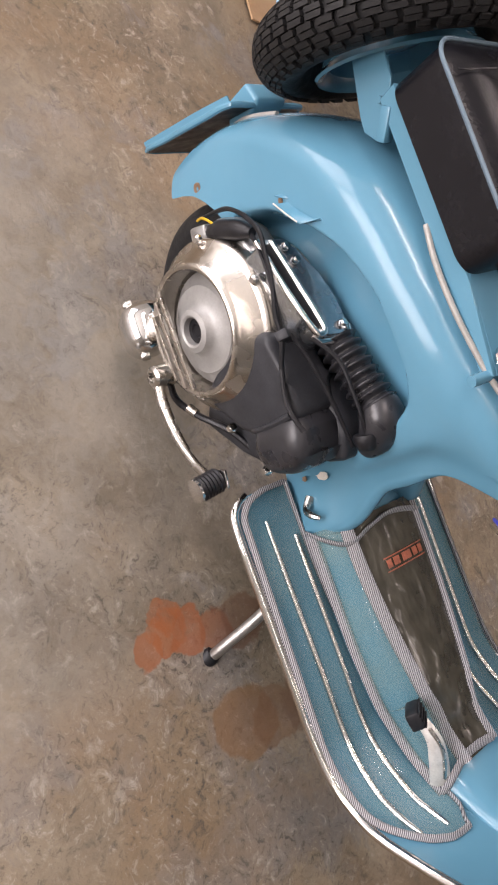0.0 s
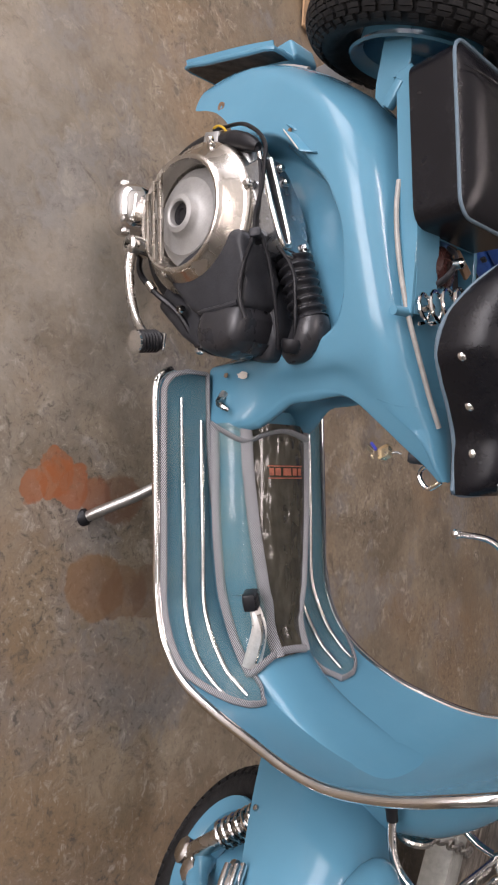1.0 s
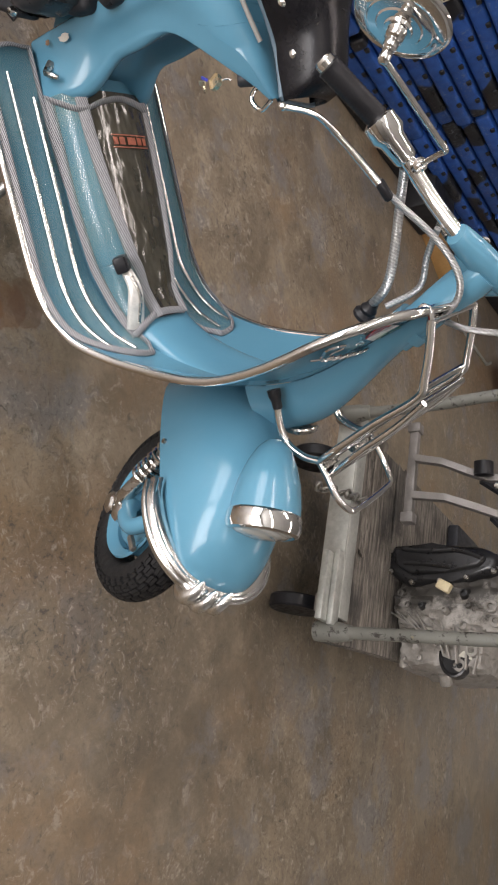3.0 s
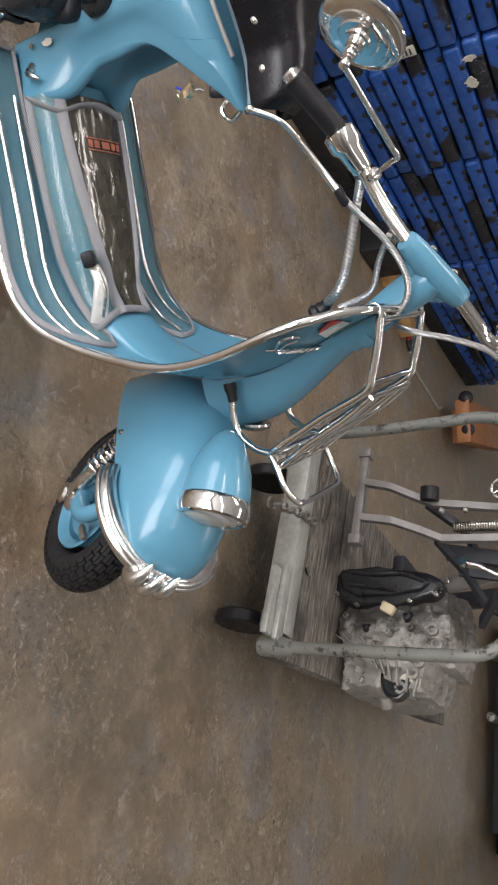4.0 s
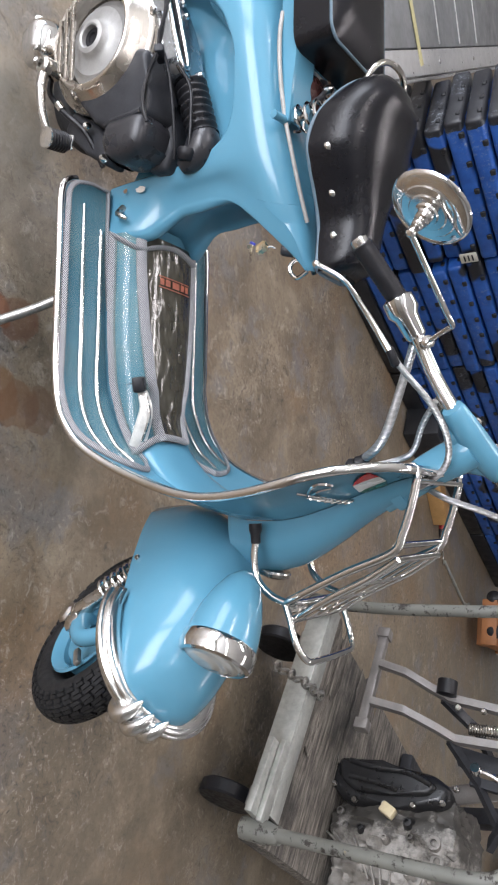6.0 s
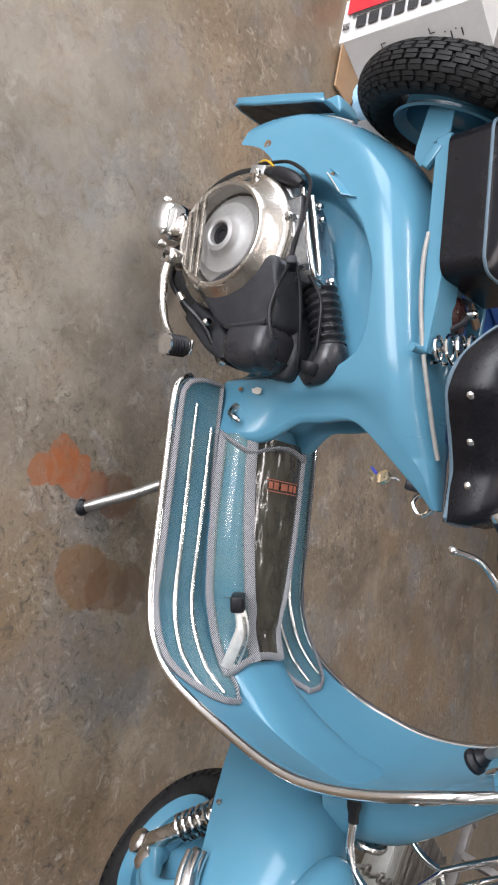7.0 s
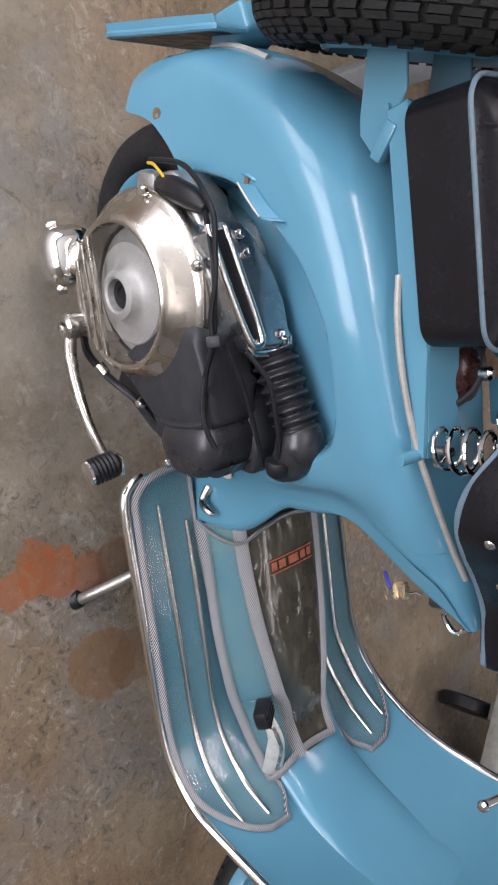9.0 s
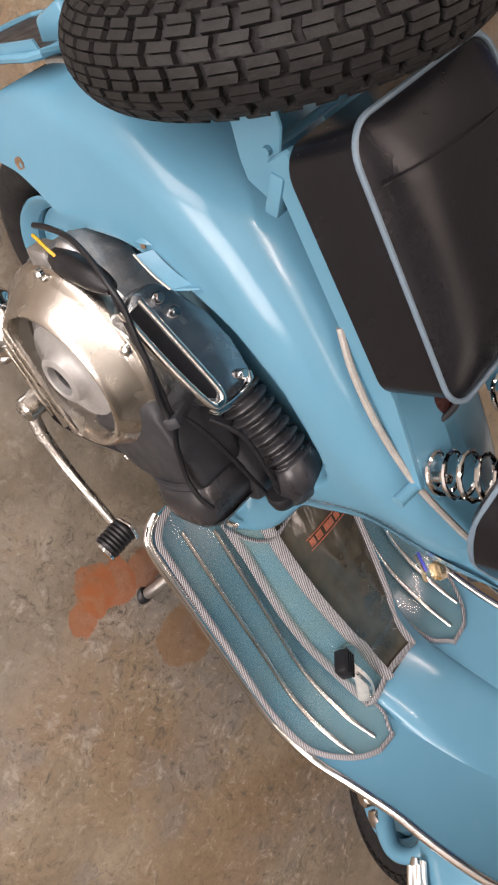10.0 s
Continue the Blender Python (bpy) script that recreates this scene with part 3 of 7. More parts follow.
def vinyl(t, p):
    cloud = noise_tex(t, 9.0, 2.5, 0.5)
    t.links.new(ramp(t, cloud, [(0.3, (0.10, 0.20, 0.22)), (0.7, (0.19, 0.30, 0.30))]), p.inputs["Base Color"])
    mp = t.nodes.new("ShaderNodeMapping")
    mp.inputs["Rotation"].default_value, mp.inputs["Scale"].default_value = (0, 0, radians(28)), (9.0, 60.0, 30.0)
    t.links.new(coords(t), mp.inputs["Vector"])
    crease = noise_tex(t, 1.0, 3.0, 0.5, mp.outputs[0])
    haze = ramp(t, cloud, [(0.3, grey(0.30)), (0.75, grey(0.46))])
    t.links.new(mix(t, ramp(t, crease, [(0.66, grey(0.0)), (0.72, grey(0.35))]), haze, grey(0.8)), p.inputs["Alpha"])
    p.inputs["Roughness"].default_value = 0.12
    bump(t, p, noise_tex(t, 7.0, 1.0), 0.22, 0.006)


def smoked(t, p):
    t.links.new(ramp(t, noise_tex(t, 16.0, 6.0), [(0.3, (0.026, 0.024, 0.018)), (0.7, (0.066, 0.060, 0.044))]), p.inputs["Base Color"])
    p.inputs["Roughness"].default_value = 0.17
    p.inputs["Coat Weight"].default_value, p.inputs["Coat Roughness"].default_value = 0.5, 0.08
    mp = t.nodes.new("ShaderNodeMapping")
    mp.inputs["Rotation"].default_value, mp.inputs["Scale"].default_value = (0, 0, radians(-35)), (14.0, 27.0, 20.0)
    t.links.new(coords(t), mp.inputs["Vector"])
    bump(t, p, noise_tex(t, 1.0, 1.6, 0.5, mp.outputs[0]), 0.75, 0.014)


def woven(t, p):
    w = t.nodes.new("ShaderNodeTexWave")
    w.wave_type, w.bands_direction = "BANDS", "DIAGONAL"
    w.inputs["Scale"].default_value, w.inputs["Distortion"].default_value = 120.0, 1.2
    t.links.new(coords(t), w.inputs["Vector"])
    t.links.new(ramp(t, w.outputs["Fac"], [(0.36, (0.05, 0.05, 0.06)), (0.64, (0.36, 0.36, 0.37))]), p.inputs["Base Color"])
    p.inputs["Roughness"].default_value = 0.75
    bump(t, p, w.outputs["Fac"], 0.3, 0.002)


def pocket_vinyl(t, p):
    cloud = noise_tex(t, 11.0, 3.0, 0.5)
    t.links.new(ramp(t, cloud, [(0.35, (0.11, 0.20, 0.20)), (0.65, (0.17, 0.27, 0.26))]), p.inputs["Base Color"])
    haze = ramp(t, cloud, [(0.35, grey(0.34)), (0.65, grey(0.50))])
    opaque_spots = ramp(t, noise_tex(t, 26.0, 2.0, 0.5), [(0.66, grey(0.0)), (0.69, grey(0.5))])
    t.links.new(mix(t, opaque_spots, haze, grey(0.85)), p.inputs["Alpha"])
    p.inputs["Roughness"].default_value = 0.14
    bump(t, p, noise_tex(t, 13.0, 1.5), 0.3, 0.008)


POCKET_VINYL = material("pocket_vinyl", pocket_vinyl)
VINYL, SMOKED, WOVEN = material("clear_vinyl", vinyl), material("smoked_vinyl", smoked), material("woven_binding", woven)
mat = thing("floor_mat", "clear vinyl floor mat with grey woven binding and a dark middle", "mat", scooter.matrix_basis)


def wing(side):
    """The clear panel over one side of the floor."""
    def f(u, v):
        x = -0.262 + 0.588 * v
        inner = 0.118 - 0.033 * smooth_step(-0.16, 0.28, x) + 0.026 * smooth_step(0.300, 0.326, x) ** 2
        outer = lerp([(-0.262, 0.165), (-0.257, 0.19), (-0.246, 0.212), (-0.222, 0.226), (0.1, 0.231), (0.22, 0.234), (0.262, 0.233), (0.285, 0.225), (0.302, 0.211), (0.314, 0.192), (0.322, 0.172), (0.326, 0.150)], x)
        return laid(x, side * (inner + (outer - inner) * u), 0.010 + 0.002 * math.sin(9 * x + 4 * u) * math.sin(math.pi * u))
    return f


def outline(f, n=7, m=30):
    ease = [0.5 - 0.5 * math.cos(math.pi * i / m) for i in range(m)]
    return [f(i / n, 0) for i in range(n)] + [f(1, v) for v in ease] + [f(1 - i / n, 1) for i in range(n)] + [f(0, 1 - v) for v in ease]


for s in (-1, 1):
    w = wing(s)
    part("clear_panel", sheet(w, 12, 72), VINYL, mat, "clear bluish vinyl panel")
    part("woven_binding", tube([Vector(q) for q in outline(w)], 0.0062, 8, 2, closed=True, flat=0.55), WOVEN, mat, "grey herringbone edge binding")


def over_tunnel(a0, a1, x0, x1, lift):
    return lambda u, v: tunnel_point(x0 + (x1 - x0) * v, a0 + (a1 - a0) * u, lift)


def mid_edge(k, x):
    """Section angle of the middle panel's one edge (k = 0) or other (k = 1) at x."""
    s_ = smooth_step(-0.16, 0.30, x)
    return 0.265 + 0.125 * s_ if k == 0 else 0.665 - 0.06 * s_


def mat_skin(a_of, x0, x1, lift):
    def f(u, v):
        x = x0 + (x1 - x0) * v
        a0, a1 = a_of(x)
        return tunnel_point(x, a0 + (a1 - a0) * u, lift)
    return f


part("middle_panel", sheet(mat_skin(lambda x: (mid_edge(0, x), mid_edge(1, x)), -0.165, 0.297, 0.007), 16, 36), SMOKED, mat, "dark smoked vinyl middle panel, glossy and wrinkled")
part("side_pocket", sheet(mat_skin(lambda x: (0.04, mid_edge(0, x) - 0.01), -0.165, 0.297, 0.008), 8, 36), POCKET_VINYL, mat, "clear greenish pocket over the pedal")
RUN = (-0.163, -0.1, -0.05, 0.0, 0.05, 0.1, 0.15, 0.2, 0.25, 0.297)
for a_of, wd in ((lambda x: 0.035, 0.0085), (lambda x: mid_edge(0, x), 0.0115), (lambda x: mid_edge(1, x), 0.0065)):
    part("woven_binding", tube([tunnel_point(x, a_of(x), 0.009) for x in RUN], wd, 8, 4, flat=0.35), WOVEN, mat)
part("woven_binding", tube([tunnel_point(x, a, 0.010) for x, a in ((0.296, 0.03), (0.298, 0.14), (0.296, 0.28), (0.292, 0.40), (0.292, 0.5), (0.295, 0.60))], 0.0075, 8, 4, flat=0.45), WOVEN, mat)
part("woven_binding", tube([tunnel_point(x, a, 0.010) for x, a in ((-0.166, 0.02), (-0.148, 0.10), (-0.134, 0.20), (-0.130, 0.285), (-0.143, 0.40), (-0.152, 0.5), (-0.143, 0.6), (-0.134, 0.68))], 0.0075, 8, 4, flat=0.45), WOVEN, mat)
LABEL = simple("red_print", (0.30, 0.085, 0.045), 0.45, 0.0, 0.5, 120)
for i in range(5):
    a0 = 0.425 + 0.036 * i
    part("label_bar", sheet(over_tunnel(a0, a0 + 0.026, -0.080, -0.066, 0.0095), 3, 2, 0.0008), LABEL, mat, "red printed bar of the mat's label")
for x in (-0.085, -0.062):
    part("label_frame", sheet(over_tunnel(0.415, 0.605, x, x + 0.002, 0.0095), 10, 1, 0.0008), LABEL, mat)

# brake pedal under the pocket
pedal = part("brake_pedal", tube([(0.172, -0.098, 0.392), (0.205, -0.094, 0.400), (0.240, -0.092, 0.392), (0.285, -0.088, 0.372)], 0.016, 12, 6, flat=0.4, radii=(0.010, 0.013, 0.016, 0.017)), simple("pale_bare_alloy", (0.62, 0.61, 0.58), 0.38, 0.5, 0.2, 40), scooter, "pale metal brake pedal arm")
part("pedal_rib", tube([(0.185, -0.098, 0.403), (0.225, -0.092, 0.408), (0.275, -0.088, 0.386)], 0.0035, 8, 5), DULL_CHROME, pedal)
part("pedal_pad", box(0.032, 0.044, 0.024, pose(0.160, -0.105, 0.390, -35, 0, 12), 0.005), RUBBER, pedal, "black rubber brake pedal pad")
for k in range(4):
    part("pad_rib", box(0.003, 0.044, 0.003, pose(0.160, -0.105, 0.390, -35, 0, 12) @ pose(-0.012 + 0.008 * k, 0, 0.0125)), RUBBER, pedal)

# ---- engine ----
GLOSS_PLASTIC = simple("glossy_black_plastic", (0.020, 0.020, 0.023), 0.33, 0.0, 0.3, 30)
DUSTY_CHROME = simple("dusty_chrome", (0.42, 0.45, 0.48), 0.2, 0.95, 0.3, 22, rough_vary=0.14)
FLYMETAL = simple("brushed_flywheel_alloy", (0.33, 0.325, 0.315), 0.5, 0.45, 0.12, 40)
FLY = Matrix.Translation((-0.536, -0.162, 0.346)) @ AX_Y
cover = part("flywheel_cover", lathe([(0.136, -0.10), (0.141, -0.06), (0.1412, -0.004), (0.139, 0.001), (0.139, 0.006), (0.1415, 0.010), (0.1405, 0.022), (0.136, 0.029), (0.131, 0.031), (0.1285, 0.0335), (0.110, 0.059), (0.1065, 0.066), (0.102, 0.0685), (0.097, 0.067), (0.094, 0.058), (0.094, 0.02)], FLY, 64), NICKEL, scooter, "shiny nickel-plated flywheel cover")
part("flywheel", lathe([(0.097, 0.015), (0.09, 0.03), (0.078, 0.034), (0.07, 0.046), (0.045, 0.05), (0.038, 0.056), (0.034, 0.066), (0.026, 0.069), (0.0225, 0.067), (0.021, 0.052), (0.003, 0.051)], FLY, 48), FLYMETAL, cover, "stepped grey metal flywheel")
part("flywheel_hub", lathe([(0.0205, 0.0515), (0.020, 0.058), (0.012, 0.0585), (0.010, 0.055), (0.001, 0.0545)], FLY, 24), RUBBER, cover, "dark hub socket")
for k, dz in enumerate((-0.042, -0.060, -0.078)):
    half = math.sqrt(max(0.0, 0.097 ** 2 - dz ** 2)) * 0.98
    part("cover_slat", box(2 * half, 0.008, 0.008, pose(-0.536, -0.234, 0.346 + dz), 0.002), NICKEL, cover)
part("cover_rim", lathe([(0.1415, -0.065), (0.1455, -0.062), (0.1465, -0.035), (0.1455, -0.008), (0.1415, -0.005)], FLY, 56), ALLOY, cover)
for a in (35, 100, 160):
    c, s = math.cos(radians(a)), math.sin(radians(a))
    part("cover_screw", lathe([(0.008, 0), (0.008, 0.006), (0.005, 0.009), (0.001, 0.009)], pose(-0.536 + 0.139 * c, -0.19, 0.346 + 0.139 * s) @ AX_Y, 12), CHROME, cover)
shroud = part("cylinder_shroud", prism([(-0.492, 0.45), (-0.478, 0.482), (-0.40, 0.486), (-0.345, 0.484), (-0.338, 0.40), (-0.36, 0.345), (-0.44, 0.275), (-0.49, 0.38)], -0.115, -0.206, 0.016, 4), BLACK_PLASTIC, scooter, "black plastic cylinder cooling shroud")
part("cylinder_head_cover", prism([(-0.365, 0.37), (-0.305, 0.355), (-0.272, 0.385), (-0.268, 0.45), (-0.295, 0.482), (-0.36, 0.485)], -0.105, -0.218, 0.034, 5), GLOSS_PLASTIC, scooter, "glossy black cylinder head cover")
part("shroud_lip", tube([(-0.357, -0.196, 0.365), (-0.352, -0.207, 0.40), (-0.352, -0.207, 0.44), (-0.355, -0.204, 0.468)], 0.006, 8, 5), BLACK_PLASTIC, shroud)
part("shroud_tab", box(0.016, 0.02, 0.045, pose(-0.464, -0.19, 0.503, 60, -4, 0), 0.004), BLACK_PLASTIC, shroud)
part("crankcase", prism([(-0.66, 0.30), (-0.64, 0.43), (-0.50, 0.47), (-0.36, 0.42), (-0.34, 0.30), (-0.42, 0.21), (-0.55, 0.17), (-0.64, 0.2)], -0.03, -0.135, 0.018), ALLOY, scooter, "grey cast alloy crankcase")
part("fan_housing_rear", prism([(-0.685, 0.36), (-0.69, 0.42), (-0.65, 0.46), (-0.60, 0.47), (-0.61, 0.40)], -0.10, -0.165, 0.012), ALLOY, scooter)
part("engine_plate", prism([(-0.44, 0.24), (-0.38, 0.32), (-0.33, 0.36), (-0.29, 0.34), (-0.33, 0.28), (-0.40, 0.21)], -0.11, -0.17, 0.012), BLACK_PLASTIC, scooter)
LID = [(-0.614, -0.160), (-0.612, -0.130), (-0.59, -0.108), (-0.547, -0.092), (-0.50, -0.082), (-0.458, -0.078), (-0.444, -0.085), (-0.440, -0.11), (-0.444, -0.145), (-0.46, -0.158), (-0.53, -0.176), (-0.60, -0.188)]


def lid_block(z0, z1, k, bevel):
    """A flat block with the lid's outline, k times as large."""
    cx, cy = -0.52, -0.135
    bm = prism([(cx + (x - cx) * k, cy + (y - cy) * k) for x, y in LID], z0, z1, bevel, 3)
    bmesh.ops.transform(bm, matrix=Matrix(((1, 0, 0, 0), (0, 0, 1, 0), (0, 1, 0, 0), (0, 0, 0, 1))), verts=bm.verts)
    return bm


carb = part("carburettor_box", lid_block(0.468, 0.526, 1.0, 0.007), DUSTY_CHROME, scooter, "chromed carburettor box with dusty lid", Matrix.Translation((-0.45, 0, 0.526)) @ pose(0, 0, 0, 0, -7, 0) @ Matrix.Translation((0.45, 0, -0.526)))
SLOT_IN, SLOT_OUT = [(-0.608, -0.188), (-0.53, -0.176), (-0.462, -0.160)], [(-0.460, -0.137), (-0.53, -0.1475), (-0.606, -0.161)]
# black sheet on the lid stands in for shade inside the slot
part("carburettor_box_gap", prism([(-0.602, 0.159), (-0.53, 0.148), (-0.466, 0.139), (-0.458, 0.147), (-0.466, 0.156), (-0.53, 0.172), (-0.60, 0.184)], 0.5265, 0.529), RUBBER, carb, m=Matrix(((1, 0, 0, 0), (0, 0, -1, 0), (0, 1, 0, 0), (0, 0, 0, 1))))
part("carburettor_box_rim", tube([(x, y, 0.529) for x, y in SLOT_IN] + [(-0.449, -0.149, 0.529)] + [(x, y, 0.529) for x, y in SLOT_OUT], 0.0052, 12, 7), CHROME, carb, "bright rolled rim round a slot")
part("carburettor_box_edge", tube([(-0.452, -0.160, 0.522), (-0.441, -0.15, 0.523), (-0.437, -0.12, 0.524), (-0.440, -0.094, 0.526), (-0.455, -0.085, 0.526)], 0.005, 10, 6), CHROME, carb)
for x, y in ((-0.57, -0.130), (-0.594, -0.138), (-0.458, -0.097)):
    part("box_screw", lathe([(0.0075, 0), (0.0075, 0.004), (0.005, 0.009), (0.001, 0.009)], pose(x, y, 0.527), 12), CHROME, carb)
bel = [(0.0292 + 0.0042 * math.cos(k / 96 * 7 * 2 * math.pi), k / 96 * 0.113) for k in range(97)]
bellows = part("air_bellows", lathe(bel, along((-0.436, -0.106, 0.512), (-0.324, -0.100, 0.540)), 32), GLOSS_PLASTIC, scooter, "ribbed black rubber air bellows")
part("bellows_boot", tube([(-0.331, -0.1, 0.539), (-0.308, -0.101, 0.540), (-0.284, -0.107, 0.524), (-0.266, -0.114, 0.496)], 0.026, 20, 6, radii=(0.030, 0.0345, 0.029, 0.013)), GLOSS_PLASTIC, bellows, "smooth rubber boot at the bellows' end")
# black block added to fill the dark space between shroud and bellows
part("intake_stub", prism([(-0.44, 0.42), (-0.43, 0.475), (-0.30, 0.49), (-0.262, 0.47), (-0.27, 0.42)], -0.07, -0.135, 0.012), BLACK_PLASTIC, scooter)
kick = part("kick_starter", tube([(-0.498, -0.245, 0.235), (-0.46, -0.252, 0.232), (-0.40, -0.254, 0.24), (-0.345, -0.258, 0.266), (-0.306, -0.268, 0.312)], 0.009, 10, 6, radii=(0.011, 0.010, 0.009, 0.008, 0.008)), DULL_CHROME, scooter, "chrome kick-start lever")
part("kick_boss", lathe([(0.019, -0.02), (0.019, 0.02), (0.014, 0.024), (0.009, 0.024), (0.008, 0.01)], pose(-0.50, -0.235, 0.236) @ AX_Y, 20), DULL_CHROME, kick)
part("kick_pedal", lathe([(0.013, 0), (0.0195, 0.003)] + [(0.0205 - 0.002 * (i % 2), 0.005 + 0.0032 * i) for i in range(12)] + [(0.018, 0.043)], along((-0.303, -0.262, 0.325), (-0.294, -0.33, 0.318)), 20), RUBBER, kick, "ribbed black rubber pedal")
part("kick_pedal_cap", lathe([(0.0195, 0), (0.0195, 0.004), (0.001, 0.005)], along((-0.2975, -0.3045, 0.3206), (-0.289, -0.372, 0.3135)), 20), CHROME, kick)
part("kick_pedal_plate", box(0.03, 0.006, 0.034, pose(-0.303, -0.262, 0.328, 0, 15, 0), 0.002), CHROME, kick)
dome = bmesh.new()
box(0.096, 0.085, 0.10, pose(-0.604, -0.185, 0.155, 20, 0, 0), 0.034, dome, 5)
part("gear_selector_cover", dome, CHROME, scooter, "rounded chrome gear selector cover under the flywheel")
for x, z in ((-0.652, 0.165), (-0.556, 0.165)):
    part("selector_screw", lathe([(0.009, 0), (0.009, 0.012), (0.006, 0.016)], along((x, -0.20, z), (x, -0.25, z - 0.03)), 10), DULL_CHROME, scooter)
part("gear_cable_lug", lathe([(0.008, 0), (0.008, 0.02), (0.005, 0.022)], pose(-0.575, -0.205, 0.175) @ AX_Y, 12), STEEL, scooter)
part("spark_plug_boot", tube([(-0.675, -0.165, 0.395), (-0.662, -0.17, 0.43), (-0.645, -0.172, 0.465), (-0.628, -0.172, 0.492)], 0.018, 12, 4, radii=(0.011, 0.017, 0.016, 0.008)), RUBBER, scooter, "black rubber coil boot")
part("ignition_lead", tube([(-0.712, -0.15, 0.36), (-0.706, -0.152, 0.39), (-0.692, -0.16, 0.44), (-0.668, -0.17, 0.477), (-0.64, -0.183, 0.508), (-0.614, -0.19, 0.525), (-0.58, -0.197, 0.528), (-0.54, -0.2, 0.524), (-0.495, -0.205, 0.512), (-0.464, -0.205, 0.508), (-0.42, -0.21, 0.49)], 0.0037, 8, 6), RUBBER, scooter, "black ignition lead")
part("ignition_lead", tube([(-0.628, -0.172, 0.488), (-0.59, -0.19, 0.512), (-0.54, -0.195, 0.516), (-0.464, -0.2, 0.505), (-0.427, -0.208, 0.492), (-0.38, -0.214, 0.482), (-0.35, -0.214, 0.484), (-0.325, -0.208, 0.488)], 0.0038, 8, 6), RUBBER, scooter)
part("control_cable", tube([(-0.464, -0.19, 0.512), (-0.42, -0.172, 0.512), (-0.36, -0.155, 0.508), (-0.31, -0.14, 0.50), (-0.28, -0.13, 0.492)], 0.0034, 8, 5), RUBBER, scooter)
part("control_cable", tube([(-0.446, -0.17, 0.53), (-0.404, -0.15, 0.545), (-0.35, -0.142, 0.542), (-0.31, -0.136, 0.535), (-0.284, -0.13, 0.525)], 0.0034, 8, 5), RUBBER, scooter, "black control cable")
part("control_cable", tube([(-0.55, -0.19, 0.215), (-0.47, -0.215, 0.215), (-0.42, -0.205, 0.245), (-0.37, -0.18, 0.29), (-0.30, -0.15, 0.315)], 0.006, 8, 6), RUBBER, scooter)
part("cable_ferrule", lathe([(0.0085, 0), (0.0085, 0.018)], along((-0.435, -0.209, 0.236), (-0.415, -0.203, 0.249)), 10), DULL_CHROME, scooter)
part("yellow_wire", tube([(-0.705, -0.165, 0.375), (-0.70, -0.172, 0.395), (-0.688, -0.176, 0.412), (-0.672, -0.176, 0.425)], 0.0022, 6, 5), simple("yellow_wire", (0.6, 0.36, 0.02), 0.4), scooter, "short yellow wire")
part("stator_block", box(0.035, 0.03, 0.04, pose(-0.675, -0.165, 0.38, 0, 15, 0), 0.005), ALLOY, scooter)
for x, y, z in ((-0.665, -0.18, 0.36), (-0.375, -0.185, 0.305), (-0.29, -0.19, 0.36), (-0.44, -0.21, 0.295)):
    part("engine_bolt", lathe([(0.0085, 0), (0.0085, 0.006), (0.005, 0.012), (0.001, 0.012)], pose(x, y, z) @ AX_Y, 10), CHROME, scooter)
part("cable_grommet", lathe([(0.018, 0), (0.02, 0.006), (0.016, 0.02), (0.012, 0.024)], along((-0.292, -0.13, 0.525), (-0.272, -0.13, 0.52)), 16), RUBBER, scooter)

# ---- wheels ----


def tyre_mesh(r=0.2, half=0.051):
    rr = r - half
    bm = bmesh.new()
    rings = []
    for i in range(72):
        t = 2 * math.pi * i / 72
        ring = []
        for j in range(18):
            a = 2 * math.pi * j / 18
            q, y = rr + (half - 0.006) * math.cos(a) * (0.98 if math.cos(a) > 0 else 0.8), (half - 0.004) * math.sin(a)
            ring.append((q * math.cos(t), y, q * math.sin(t)))
        rings.append(ring)
    return ring_mesh(bm, rings, closed=True)


def tread_block(r, half, a0, a1, w, kink):
    """One rubber block of the tread between the section angles a0 and a1, slit along the tyre."""
    rr = r - half
    bm = bmesh.new()
    mid = (a0 + a1) / 2
    for b0, b1, k0, k1 in ((a0, mid - 0.012, 0.0, kink), (mid + 0.012, a1, kink, 0.0)):
        lay = []
        for lift, k in ((-0.007, 1.0), (0.0, 0.94)):
            row = []
            for a, e, c in ((b0, -1, k0), (b0, 1, k0), (b1, 1, k1), (b1, -1, k1)):
                am = (b0 + b1) / 2 + (a - (b0 + b1) / 2) * k
                q, y = rr + (half + lift) * math.cos(am), (half + lift) * math.sin(am)
                t = (e * w * 0.455 * k + 0.8 * c) / r
                row.append(bm.verts.new((q * math.cos(t), y, q * math.sin(t))))
            lay.append(row)
        lo, hi = lay
        bm.faces.new(hi)
        for n in range(4):
            bm.faces.new((lo[n], lo[(n + 1) % 4], hi[(n + 1) % 4], hi[n]))
    bmesh.ops.recalc_face_normals(bm, faces=bm.faces)
    me = bpy.data.meshes.new("tread_block")
    bm.to_mesh(me)
    bm.free()
    me.materials.append(TYRE)
    return me


TREADS = []


def wheel(name, m, label, r, tread, rim_mat=True):
    w = part(name, tyre_mesh(r, 0.048), TYRE, scooter, label, m)
    part("rim", lathe([(0.098, -0.03), (0.112, -0.044), (0.118, -0.046), (0.121, -0.042), (0.108, -0.03), (0.104, 0.0), (0.108, 0.03), (0.121, 0.042), (0.118, 0.046), (0.112, 0.044), (0.098, 0.03), (0.095, 0.0), (0.098, -0.03)], AX_Y, 48), PAINT, w, "blue painted pressed steel rim")
    if tread:
        TREADS.append((w, r))
    return w


